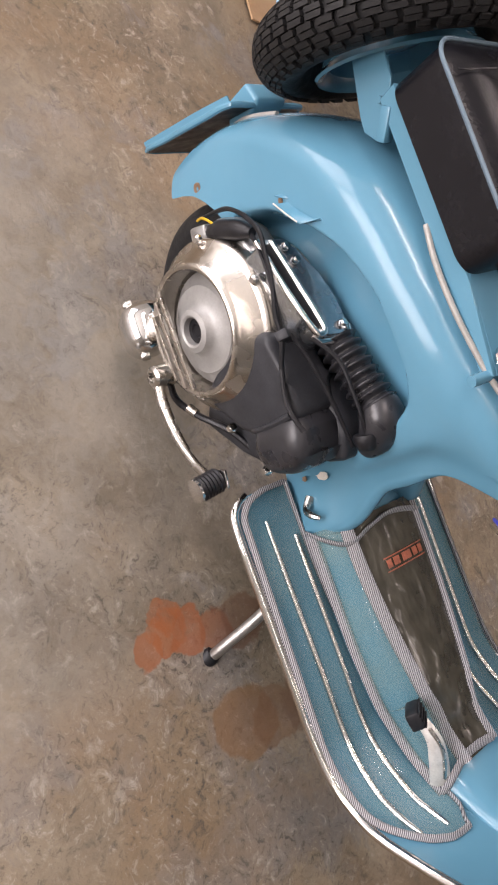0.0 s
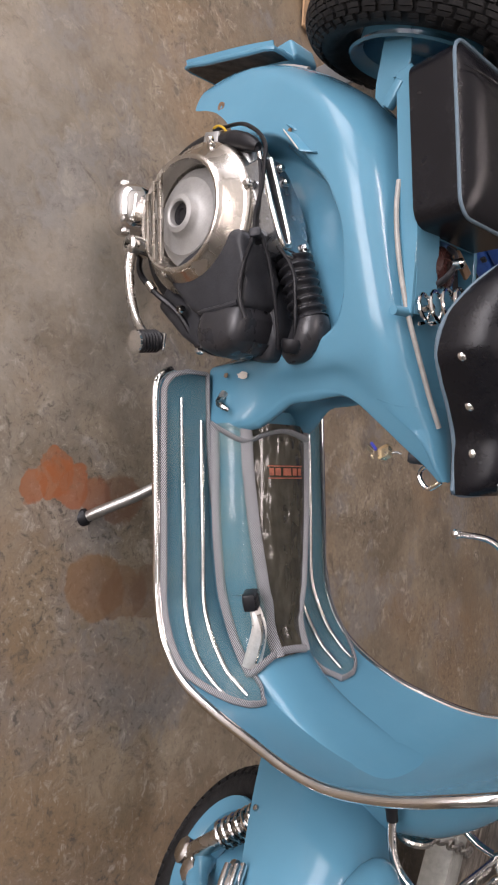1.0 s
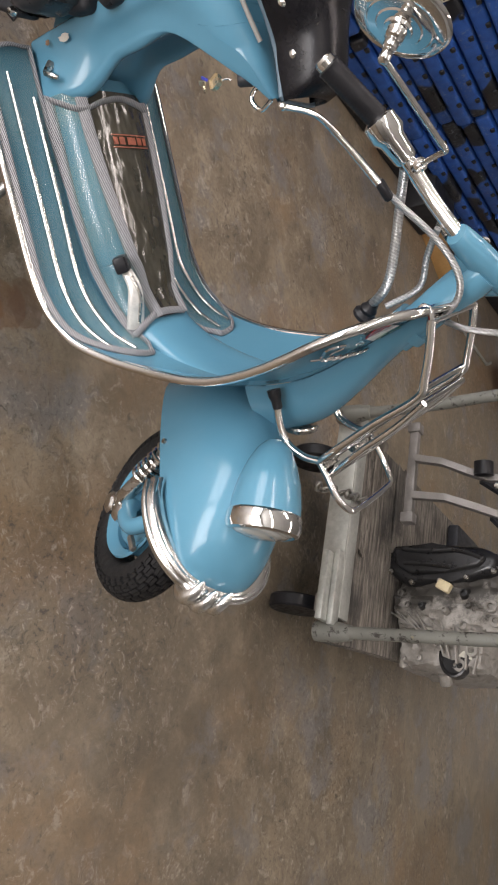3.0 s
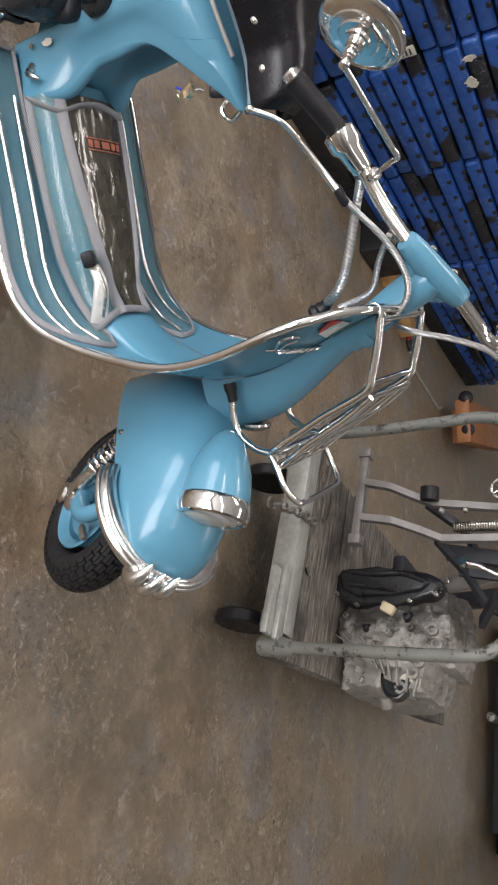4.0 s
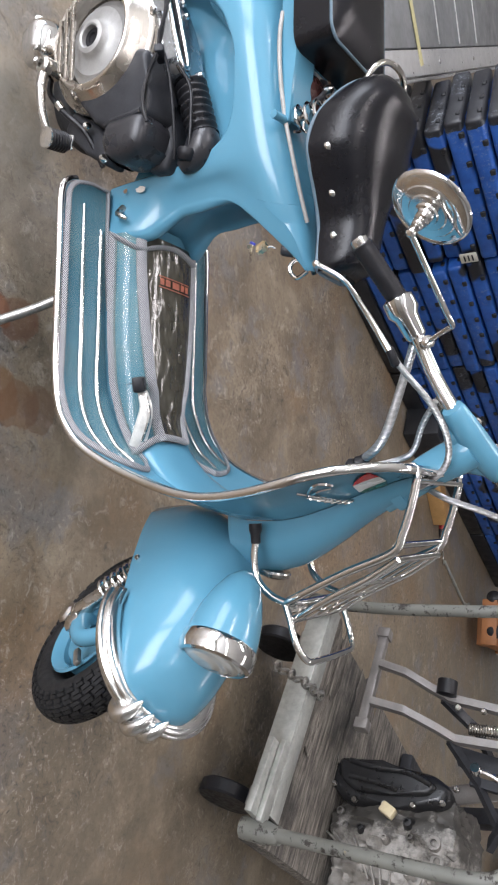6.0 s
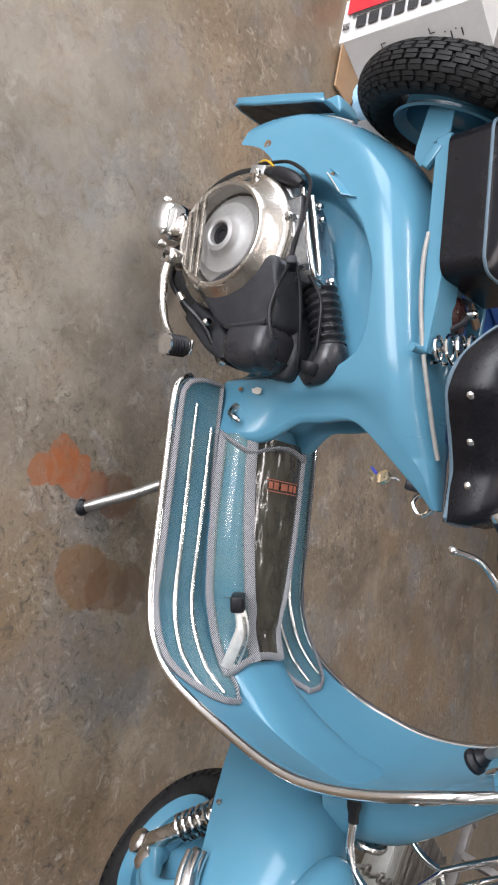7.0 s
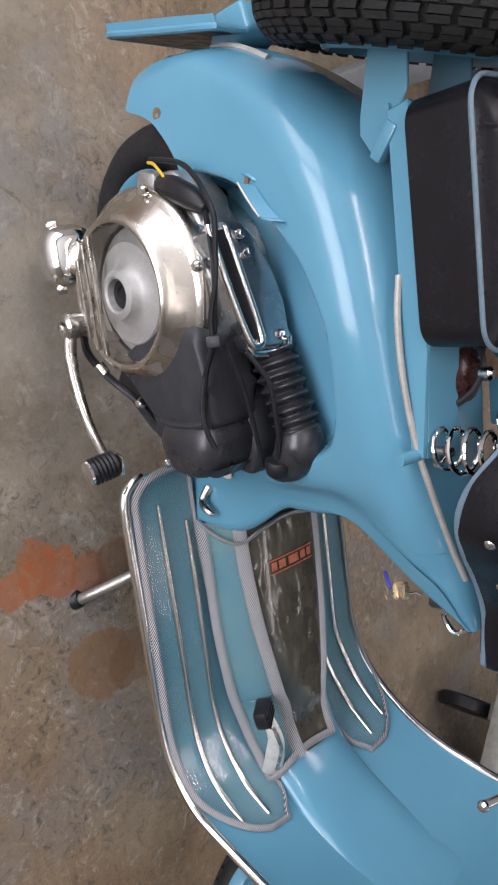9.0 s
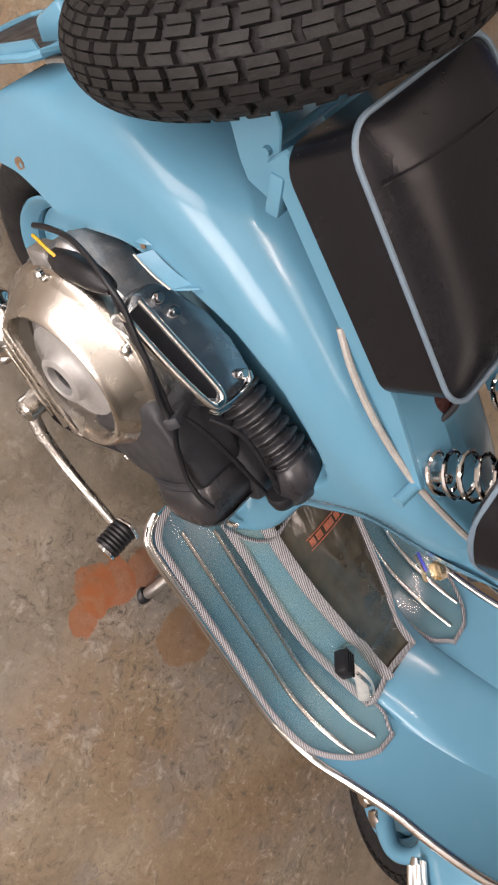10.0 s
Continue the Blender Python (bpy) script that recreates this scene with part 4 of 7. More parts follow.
rear = wheel("rear_wheel", pose(-0.605, -0.012, 0.205), "black rear tyre", 0.2, False)
part("wheel_hub", lathe([(0.095, -0.02), (0.06, -0.025), (0.03, -0.03), (0.03, 0.03), (0.06, 0.025), (0.095, 0.02)], AX_Y, 32), PAINT, rear)
front = wheel("front_wheel", FORK @ pose(0.70, 0, 0.30), "black block-tread front tyre turned aside", 0.2, True)
part("brake_drum", lathe([(0.1, -0.01), (0.1, 0.01), (0.085, 0.03), (0.05, 0.038), (0.025, 0.06), (0.001, 0.062)], AX_Y, 32), PAINT, front, "blue brake drum")
spare = wheel("spare_wheel", pose(-0.808, 0.016, 0.709) @ pose(0, 0, 0, 0, 17.7, 0) @ pose(0, 0, 0, 0, 0, 90), "spare tyre with fine block tread", 0.2057, True)

# ---- spare carrier, number plate and tail lamp ----
BRACKET = [(-0.679, 0.671), (-0.70, 0.675), (-0.766, 0.693), (-0.80, 0.705), (-0.795, 0.75), (-0.762, 0.745), (-0.716, 0.741), (-0.693, 0.726), (-0.657, 0.686)]
carrier = part("spare_carrier", prism(BRACKET, -0.082, -0.078, 0.0015, 1), PAINT, scooter, "blue folded steel bracket that holds the spare wheel")
part("carrier_plate", prism(BRACKET, 0.045, 0.049, 0.0015, 1), PAINT, carrier)
part("carrier_rod", rod((-0.70, -0.088, 0.715), (-0.70, 0.085, 0.715), 0.005), PAINT, carrier)
part("carrier_arm", box(0.012, 0.13, 0.08, pose(-0.782, -0.01, 0.775, 0, 17.7, 0), 0.003), PAINT, carrier)
part("carrier_hub", lathe([(0.05, 0), (0.05, 0.012), (0.03, 0.02), (0.001, 0.02)], pose(-0.81, 0.016, 0.709, 0, 107.7, 0), 24), PAINT, carrier)
part("carrier_tab", box(0.045, 0.018, 0.016, pose(-0.664, -0.092, 0.716, 0, 40, 0), 0.003), PAINT, carrier)
def plate_point(u, v):
    return Vector((-0.862 - 0.058 * v, (2 * u - 1) * 0.085 * (1 - 0.25 * max(0, 0.3 - v)), 0.45 - 0.235 * v))


# the holder's face is coloured black for the shadow it lies in
plate = part("number_plate_holder", sheet(plate_point, 8, 8, 0.004), BLACK_PLASTIC, scooter, "number plate holder with shade put in as a black face, and a blue rim")
part("plate_rim", tube([plate_point(0, v) for v in (0.0, 0.25, 0.5, 0.75, 1.0)] + [plate_point(0.5, 1.0)] + [plate_point(1, v) for v in (1.0, 0.75, 0.5, 0.25, 0.0)] + [plate_point(0.5, 0.0)], 0.0055, 8, 3, closed=True), PAINT, plate, "blue painted rim")
part("plate_flange", sheet(lambda u, v: plate_point(0, v) + Vector((-0.016 * u, -0.002 * u, 0)), 2, 8, 0.003), PAINT, plate)
part("tail_lamp", prism([(-0.845, 0.425), (-0.862, 0.468), (-0.902, 0.455), (-0.90, 0.40), (-0.86, 0.38)], -0.035, 0.035, 0.008), PAINT, scooter, "blue tail lamp housing on the tail")
part("tail_gasket", tube([(-0.855, -0.04, 0.395), (-0.848, -0.044, 0.43), (-0.833, -0.046, 0.466), (-0.81, -0.048, 0.508)], 0.005, 8, 4), GREY_CABLE, scooter)

# ---- seats ----
frame_ = part("seat_frame", prism([(-0.695, 0.722), (-0.70, 0.752), (-0.43, 0.752), (-0.305, 0.738), (-0.305, 0.718)], -0.086, -0.098, 0.002, 1), PAINT, scooter, "blue flat steel seat frame")
part("frame_rail", prism([(-0.695, 0.722), (-0.70, 0.752), (-0.43, 0.752), (-0.305, 0.738), (-0.305, 0.718)], 0.086, 0.098, 0.002, 1), PAINT, frame_)
part("frame_gusset", sheet(lambda u, v: (-0.44 + 0.135 * v, -0.092 + (0.055 + 0.0 * v) * u, 0.75 - 0.014 * v + 0.004 * u), 4, 4, 0.003), PAINT, frame_)
part("frame_cross_plate", box(0.26, 0.17, 0.004, pose(-0.565, 0, 0.749), 0.001), PAINT, frame_)
part("frame_lug", rod((-0.309, -0.125, 0.722), (-0.309, -0.085, 0.728), 0.008), PAINT, frame_)


def rounded_loop(x0, x1, y, z, r=0.035, n=6):
    pts = []
    for cx, cy, a0 in ((x1 - r, y - r, 0), (x0 + r, y - r, 90), (x0 + r, -y + r, 180), (x1 - r, -y + r, 270)):
        pts += [(cx + r * math.cos(radians(a0 + 90 * k / n)), cy + r * math.sin(radians(a0 + 90 * k / n)), z) for k in range(n + 1)]
    return pts


def cushion(u, v):
    """Skirt and top of the pillion cushion; v from the lower edge to the middle of the top."""
    loop = rounded_loop(-0.70, -0.435, 0.108, 0, 0.03)
    k = u * len(loop)
    a, b = Vector(loop[int(k) % len(loop)]), Vector(loop[(int(k) + 1) % len(loop)])
    q = a.lerp(b, k - int(k))
    c = Vector((-0.567, 0, 0))
    if v < 0.45:
        s = v / 0.45
        return c.x + (q.x - c.x) * (1 + 0.02 * s), q.y * (1 + 0.03 * s), 0.752 + 0.078 * s
    s = (v - 0.45) / 0.55
    f = 1.02 * (1 - s ** 1.3)
    return c.x + (q.x - c.x) * f, q.y * 1.03 * (1 - s ** 1.3), 0.83 + 0.022 * math.sin(min(1, s * 1.5) * math.pi / 2)


pillion = part("pillion_seat", sheet(cushion, 56, 24), LEATHER, scooter, "black leatherette pillion cushion")
part("seat_piping", tube([Vector((-0.567 + (x + 0.567) * 1.035, y * 1.035, 0.832)) for x, y, z in rounded_loop(-0.70, -0.435, 0.108, 0, 0.03)], 0.0029, 8, 1, closed=True), PIPING, pillion, "grey-blue piping")
part("seat_seam", tube([(-0.655, -0.108, 0.8435), (-0.65, -0.05, 0.857), (-0.645, 0.0, 0.8585), (-0.64, 0.1, 0.845)], 0.0010, 6, 4), LEATHER, pillion)
WIDTHS = [(-0.375, 0.015), (-0.368, 0.04), (-0.35, 0.072), (-0.32, 0.1), (-0.28, 0.118), (-0.24, 0.121), (-0.2, 0.105), (-0.16, 0.080), (-0.1, 0.055), (-0.05, 0.054), (-0.034, 0.053), (-0.026, 0.05)]
SEAT_EDGE = [(-0.375, 0.878), (-0.35, 0.862), (-0.32, 0.836), (-0.28, 0.808), (-0.24, 0.795), (-0.15, 0.786), (-0.03, 0.776)]
SEAT_RISE = [(-0.375, 0.008), (-0.365, 0.035), (-0.34, 0.068), (-0.30, 0.102), (-0.24, 0.110), (-0.15, 0.092), (-0.06, 0.080), (-0.035, 0.068), (-0.026, 0.035)]


def saddle_point(x, a):
    w = lerp(WIDTHS, x)
    t = math.pi * a
    c = math.cos(t)
    return Vector((x, -w * math.copysign(abs(c) ** 0.75, c), lerp(SEAT_EDGE, x) + lerp(SEAT_RISE, x) * max(0.0, math.sin(t)) ** 0.6))


def saddle_skin(u, v):
    x = -0.375 + 0.349 * v
    if u < 0.08 or u > 0.92:
        q = saddle_point(x, 0.0 if u < 0.5 else 1.0)
        d = (0.08 - u) / 0.08 if u < 0.5 else (u - 0.92) / 0.08
        return q.x, q.y * (1 - 0.12 * d), q.z - 0.008 * d
    return saddle_point(x, (u - 0.08) / 0.84)


saddle = part("saddle", sheet(saddle_skin, 40, 48, 0.004), LEATHER, scooter, "black leatherette saddle with chrome rivets")
part("saddle_piping", tube([saddle_point(x, 0) + Vector((0, -0.001, -0.003)) for x in (-0.372, -0.35, -0.32, -0.28, -0.24, -0.2, -0.15, -0.1, -0.05, -0.028)] + [Vector((-0.024, 0, 0.775))] + [saddle_point(x, 1) + Vector((0, 0.001, -0.003)) for x in (-0.028, -0.05, -0.1, -0.15, -0.2, -0.24, -0.28, -0.32, -0.35, -0.372)], 0.004, 8, 3, closed=True), PIPING, saddle, "grey-blue piping")
for s, e in ((-1, 0.0), (1, 1.0)):
    for x in (-0.224, -0.156, -0.086):
        q = saddle_point(x, 0.055 if s < 0 else 0.945)
        part("rivet", lathe([(0.0085, -0.003), (0.0085, 0.001), (0.006, 0.004), (0.001, 0.0055)], along(q, q + Vector((0, s * 0.06, 0.05))), 14), CHROME, saddle, "domed chrome rivet")
part("saddle_seam", tube([saddle_point(-0.175, a) + Vector((0, 0, 0.001)) for a in (0.05, 0.2, 0.35, 0.5, 0.65, 0.8, 0.95)], 0.0018, 6, 4), PIPING, saddle)
part("saddle_seam", tube([saddle_point(-0.169, a) + Vector((0, 0, 0.0006)) for a in (0.05, 0.2, 0.35, 0.5, 0.65, 0.8, 0.95)], 0.0018, 6, 4), PIPING, saddle)
part("saddle_seam", tube([saddle_point(-0.30 + 0.03 * math.sin(math.pi * a), a) + Vector((0, 0, 0.001)) for a in (0.1, 0.25, 0.4, 0.5, 0.6, 0.75, 0.9)], 0.0014, 6, 4), LEATHER, saddle)
part("grab_handle", tube([(-0.355, -0.045, 0.86), (-0.39, -0.04, 0.885), (-0.415, 0.01, 0.895), (-0.41, 0.06, 0.895), (-0.375, 0.085, 0.88), (-0.33, 0.1, 0.84)], 0.006, 10, 6), DULL_CHROME, saddle, "curved chrome grab handle")
for s in (-1, 1):
    spring = []
    for i in range(5 * 14 + 1):
        a = 2 * math.pi * i / 14
        k = i / 70
        r = 0.025 - 0.002 * math.cos(2 * math.pi * k)
        c = Vector((-0.315 + 0.008 * k, s * (0.076 - 0.012 * k), 0.737 + 0.095 * k))
        spring.append(c + Vector((r * math.cos(a), r * math.sin(a) * 0.98, 0)))
    part("seat_spring", tube(spring, 0.0032, 7, 0), CHROME, saddle, "chrome coil spring under the saddle")
part("spring_bolt", lathe([(0.006, 0), (0.006, 0.03)], pose(-0.312, -0.08, 0.735), 10), DULL_CHROME, saddle)
CAP_RED = simple("dark_red_brown_cap", (0.045, 0.018, 0.016), 0.25, 0.0, 0.4, 60)
cap = part("fuel_cap", lathe([(0.030, 0), (0.034, 0.004), (0.034, 0.012), (0.027, 0.017), (0.012, 0.020), (0.001, 0.020)], pose(-0.392, -0.012, 0.737), 28), CAP_RED, scooter, "dark red-brown fuel cap with a rusty clamp")
part("cap_bridge", tube([(-0.428, 0.012, 0.745), (-0.412, 0.0, 0.764), (-0.392, -0.012, 0.768), (-0.372, -0.026, 0.762), (-0.358, -0.036, 0.745)], 0.007, 10, 5, flat=0.5), BLACK_PLASTIC, cap)
part("cap_wing_nut", lathe([(0.009, 0), (0.009, 0.012), (0.005, 0.016), (0.001, 0.016)], pose(-0.392, -0.012, 0.768), 10), DULL_CHROME, cap)
part("fuel_cap_lever", box(0.05, 0.018, 0.006, pose(-0.400, 0.022, 0.762, 12, 0, 50), 0.002), RUST, cap)

# ---- key and bag hook under the saddle's nose ----
key = part("bag_hook", tube([(-0.045, -0.01, 0.728), (-0.035, -0.012, 0.705), (-0.055, -0.012, 0.69), (-0.07, -0.012, 0.70), (-0.072, -0.01, 0.72)], 0.004, 8, 5), CHROME, scooter, "chrome bag hook")
part("lock_barrel", lathe([(0.012, 0), (0.012, 0.022), (0.009, 0.026)], along((-0.085, -0.02, 0.705), (-0.09, -0.035, 0.68)), 14), BLACK_PLASTIC, scooter, "black steering lock")
KEY = simple("pale_brass_key", (0.62, 0.52, 0.36), 0.3, 0.85, 0.1, 60)
key_ = part("key", box(0.024, 0.003, 0.024, pose(-0.096, -0.046, 0.647, 40, 70, 15), 0.006), KEY, scooter, "pale brass key hanging from the lock")
part("key_blade", box(0.009, 0.0025, 0.034, pose(-0.101, -0.050, 0.622, 40, 12, 15), 0.001), KEY, key_)
part("key_blade", box(0.008, 0.0025, 0.03, pose(-0.09, -0.052, 0.625, 50, -14, 15), 0.001), KEY, key_)
part("key_tag", box(0.005, 0.004, 0.03, pose(-0.108, -0.047, 0.626, 40, 24, 10), 0.001), simple("blue_tag", (0.05, 0.06, 0.40), 0.4), key_, "thin blue plastic key tag")
part("key_ring", tube([(-0.092, -0.036, 0.672), (-0.096, -0.04, 0.667), (-0.095, -0.046, 0.66)], 0.0015, 6, 4), CHROME, key_)

# ---- fender and headlight ----
FENDER = [(0.43, 0.085, 0.33, 0.53), (0.46, 0.10, 0.35, 0.575), (0.54, 0.112, 0.405, 0.64), (0.62, 0.117, 0.462, 0.672), (0.70, 0.116, 0.515, 0.682), (0.76, 0.108, 0.552, 0.672), (0.81, 0.09, 0.58, 0.65), (0.84, 0.062, 0.595, 0.627), (0.852, 0.02, 0.604, 0.612)]


def fender_point(x, a):
    w, e, r = (lerp([(row[0], row[k]) for row in FENDER], x) for k in (1, 2, 3))
    w *= 0.94
    t = math.pi * (a - 0.5)
    return Vector((x, w * math.copysign(abs(math.sin(t)) ** 0.85, math.sin(t)), e + (r - e) * math.cos(t) ** 0.75 if abs(t) < 1.5707 else e))


def soft_x(v):
    return 0.43 + 0.422 * (1 - (1 - v) ** 1.25)


fend = part("front_fender", sheet(lambda u, v: fender_point(soft_x(v), u), 36, 40, 0.003), PAINT, scooter, "rounded sky blue front fender", FORK)
LAMP = along((0.709, 0.004, 0.700), (0.822, 0.019, 0.706)) @ Matrix.Diagonal((0.90, 0.90, 0.80, 1))
lamp = part("headlight", lathe([(0.003, -0.176), (0.020, -0.168), (0.036, -0.148), (0.050, -0.115), (0.062, -0.075), (0.069, -0.03), (0.0705, 0.0)], LAMP, 40), PAINT, scooter, "low teardrop headlight pod on the fender", FORK)
part("headlight_rim", lathe([(0.071, -0.006), (0.074, -0.002), (0.075, 0.022), (0.071, 0.036), (0.064, 0.04), (0.062, 0.034)], LAMP, 40), CHROME, lamp, "chrome headlight rim")


def lens_build(t, p):
    w = t.nodes.new("ShaderNodeTexWave")
    w.inputs["Scale"].default_value, w.inputs["Distortion"].default_value = 45.0, 0.4
    t.links.new(coords(t), w.inputs["Vector"])
    p.inputs["Base Color"].default_value = (0.55, 0.56, 0.54, 1)
    p.inputs["Roughness"].default_value, p.inputs["Metallic"].default_value = 0.15, 0.55
    bump(t, p, w.outputs["Fac"], 0.6, 0.004)


part("headlight_lens", lathe([(0.063, 0.033), (0.05, 0.043), (0.025, 0.05), (0.001, 0.052)], LAMP, 40), material("ribbed_glass_lens", lens_build), lamp, "ribbed glass headlight lens")
POLISHED = simple("polished_aluminium", (0.74, 0.74, 0.73), 0.22, 1.0, 0.06, 12, rough_vary=0.05)
# chrome bumper round the fender's nose
def bumper_path(s):
    return [(0.685, s * 0.120, 0.515), (0.72, s * 0.124, 0.535), (0.765, s * 0.118, 0.563), (0.805, s * 0.098, 0.585), (0.835, s * 0.065, 0.60), (0.848, s * 0.03, 0.606)]


bpath = bumper_path(-1) + [(0.852, 0, 0.608)] + bumper_path(1)[::-1]
bumper = part("fender_bumper", tube([(x + 0.002, y * 1.05, z) for x, y, z in bpath], 0.018, 16, 6, flat=0.85, radii=(0.010, 0.020, 0.0215, 0.020, 0.018, 0.018, 0.020, 0.0215, 0.020, 0.010)), POLISHED, scooter, "ribbed aluminium bumper round the fender", FORK)
for off in (-1, 0, 1):
    for s in (-1, 1):
        part("bumper_rib", tube([(x + 0.006 + 0.006 * off, y * (1.09 + 0.085 * off), z + 0.0135 - 0.005 * abs(off) - 0.004 * off) for x, y, z in bumper_path(s)], 0.0068, 10, 5), POLISHED, bumper)
for k in (-1, 0, 1):
    y = 0.031 * k - 0.012
    back_ = 0.006 * abs(k)
    fin = tube([(0.848 - back_, y, 0.572), (0.872 - back_, y, 0.588), (0.880 - back_, y + 0.001, 0.608), (0.868 - back_, y + 0.003, 0.632), (0.850 - back_, y + 0.007, 0.644)], 0.014, 14, 5, radii=(0.005, 0.0145, 0.0160, 0.0110, 0.002))
    part("bumper_fin", fin, POLISHED, bumper, "pointed cast fin at the bumper's middle")
part("fender_screw", lathe([(0.006, 0), (0.005, 0.004), (0.001, 0.005)], along((0.60, -0.114, 0.47), (0.60, -0.2, 0.48)), 10), DULL_CHROME, fend)
part("fender_screw", lathe([(0.006, 0), (0.005, 0.004), (0.001, 0.005)], along((0.50, -0.03, 0.62), (0.49, -0.05, 0.7)), 10), DULL_CHROME, fend)
# front shock, swing link and hub
shock = part("front_shock", rod((0.60, -0.085, 0.455), (0.715, -0.088, 0.30), 0.017, 16), DULL_CHROME, scooter, "chrome front shock absorber", FORK)
coil = []
for i in range(6 * 12 + 1):
    a, k = 2 * math.pi * i / 12, i / 72
    c = Vector((0.60, -0.085, 0.455)).lerp(Vector((0.66, -0.087, 0.374)), k)
    d = Vector((0.115, -0.003, -0.155)).normalized()
    u = d.orthogonal().normalized()
    coil.append(c + 0.024 * (u * math.cos(a) + d.cross(u) * math.sin(a)))
part("shock_spring", tube(coil, 0.0042, 7, 0), CHROME, shock, "chrome coil spring")
part("shock_cap", lathe([(0.02, 0), (0.024, 0.004), (0.024, 0.03), (0.018, 0.036), (0.001, 0.038)], along((0.715, -0.07, 0.292), (0.72, -0.125, 0.285)), 20), CHROME, shock)
part("shock_cap", lathe([(0.016, 0), (0.02, 0.004), (0.02, 0.026), (0.014, 0.03)], along((0.735, -0.075, 0.335), (0.745, -0.125, 0.34)), 6), CHROME, shock)
part("swing_link", tube([(0.70, -0.055, 0.31), (0.735, -0.08, 0.345), (0.765, -0.085, 0.40), (0.74, -0.07, 0.45), (0.68, -0.05, 0.47)], 0.018, 12, 5, radii=(0.02, 0.021, 0.018, 0.016, 0.015)), PAINT, scooter, "blue swing link", FORK)
part("fork_leg", tube([(0.50, 0.0, 0.60), (0.52, -0.02, 0.54), (0.56, -0.05, 0.44), (0.64, -0.07, 0.36), (0.70, -0.06, 0.31)], 0.02, 12, 5), PAINT, scooter, "", FORK)
part("drum_lever", box(0.045, 0.012, 0.014, pose(0.79, -0.055, 0.36, 0, -50, 0), 0.004), STEEL, front, m=pose(-0.70, 0, -0.30))

# ---- steering head and handlebar ----
HEAD = Vector((0.305, 0.010, 1.033))
AXLE = Vector((-math.sin(radians(RAKE)), 0, math.cos(radians(RAKE))))
AHEAD = Vector((math.cos(radians(RAKE)), 0, math.sin(radians(RAKE))))
ASIDE = math.cos(radians(50)) * Vector((0, 1, 0)) + math.sin(radians(50)) * AHEAD
AHEAD = math.cos(radians(50)) * AHEAD - math.sin(radians(50)) * Vector((0, 1, 0))
FROM_BAR = BAR.inverted()


def helm(e, f, d):
    """A point e to the far side, f ahead and d above the middle of the turned handlebar, in the bar's own frame."""
    return FROM_BAR @ (HEAD + e * ASIDE + f * AHEAD + d * AXLE)


head_ = part("steering_head", tube([helm(0.002, 0.006, -0.175), helm(0.002, 0.004, -0.12), helm(0, 0, -0.07), helm(0, 0, -0.025), helm(0, 0, 0.004)], 0.031, 22, 4, radii=(0.031, 0.030, 0.031, 0.033, 0.030)), PAINT, scooter, "blue steering head", BAR)
part("bar_clamp", tube([helm(-0.082, -0.003, 0.014), helm(-0.07, -0.003, 0.014), helm(-0.03, 0, 0.013), helm(0, 0, 0.012), helm(0.03, 0, 0.013), helm(0.062, -0.003, 0.014), helm(0.072, -0.003, 0.014)], 0.022, 20, 4, radii=(0.018, 0.021, 0.0245, 0.0255, 0.0245, 0.021, 0.018)), PAINT, head_, "blue handlebar clamp")
part("clamp_web", tube([helm(-0.045, -0.004, 0.002), helm(0, -0.002, -0.03), helm(0.045, -0.004, 0.002)], 0.017, 14, 5), PAINT, head_)
for e in (-0.03, 0.03):
    part("clamp_screw", lathe([(0.008, 0), (0.007, 0.004), (0.001, 0.005)], along(helm(e, -0.020, 0.030), helm(e, -0.06, 0.07)), 12), STEEL, head_)
part("clamp_bolt", lathe([(0.009, 0), (0.009, 0.012), (0.005, 0.016), (0.001, 0.016)], along(helm(-0.05, -0.022, 0.0), helm(-0.055, -0.06, 0.0)), 10), DULL_CHROME, head_, "chrome clamp bolt")
part("head_collar", tube([helm(0.002, 0.005, -0.155), helm(0.002, 0.004, -0.135)], 0.038, 22, 0), PAINT, head_)
BARS = [(0.178, -0.24, 0.995), (0.205, -0.15, 1.003), (0.235, -0.08, 1.010), helm(-0.06, -0.004, 0.013), helm(0, 0, 0.013), helm(0.06, -0.004, 0.013), helm(0.14, -0.008, 0.004), helm(0.19, -0.018, -0.003), helm(0.27, -0.055, 0.008)]
bar = part("handlebar", tube(BARS, 0.0125, 14, 6), CHROME, scooter, "chrome handlebar turned to one side", BAR)


def grip(a, b):
    g = part("rubber_grip", lathe([(0.014, 0), (0.0185, 0.003)] + [(0.0185 - 0.0012 * (i % 2), 0.006 + 0.0035 * i) for i in range(30)] + [(0.021, 0.113), (0.021, 0.117), (0.014, 0.118)], along(a, b), 20), RUBBER, bar, "ribbed black rubber grip")
    part("bar_end", lathe([(0.012, -0.012), (0.0155, -0.008), (0.0155, 0.001)], along(a, b), 16), CHROME, g)
    return g


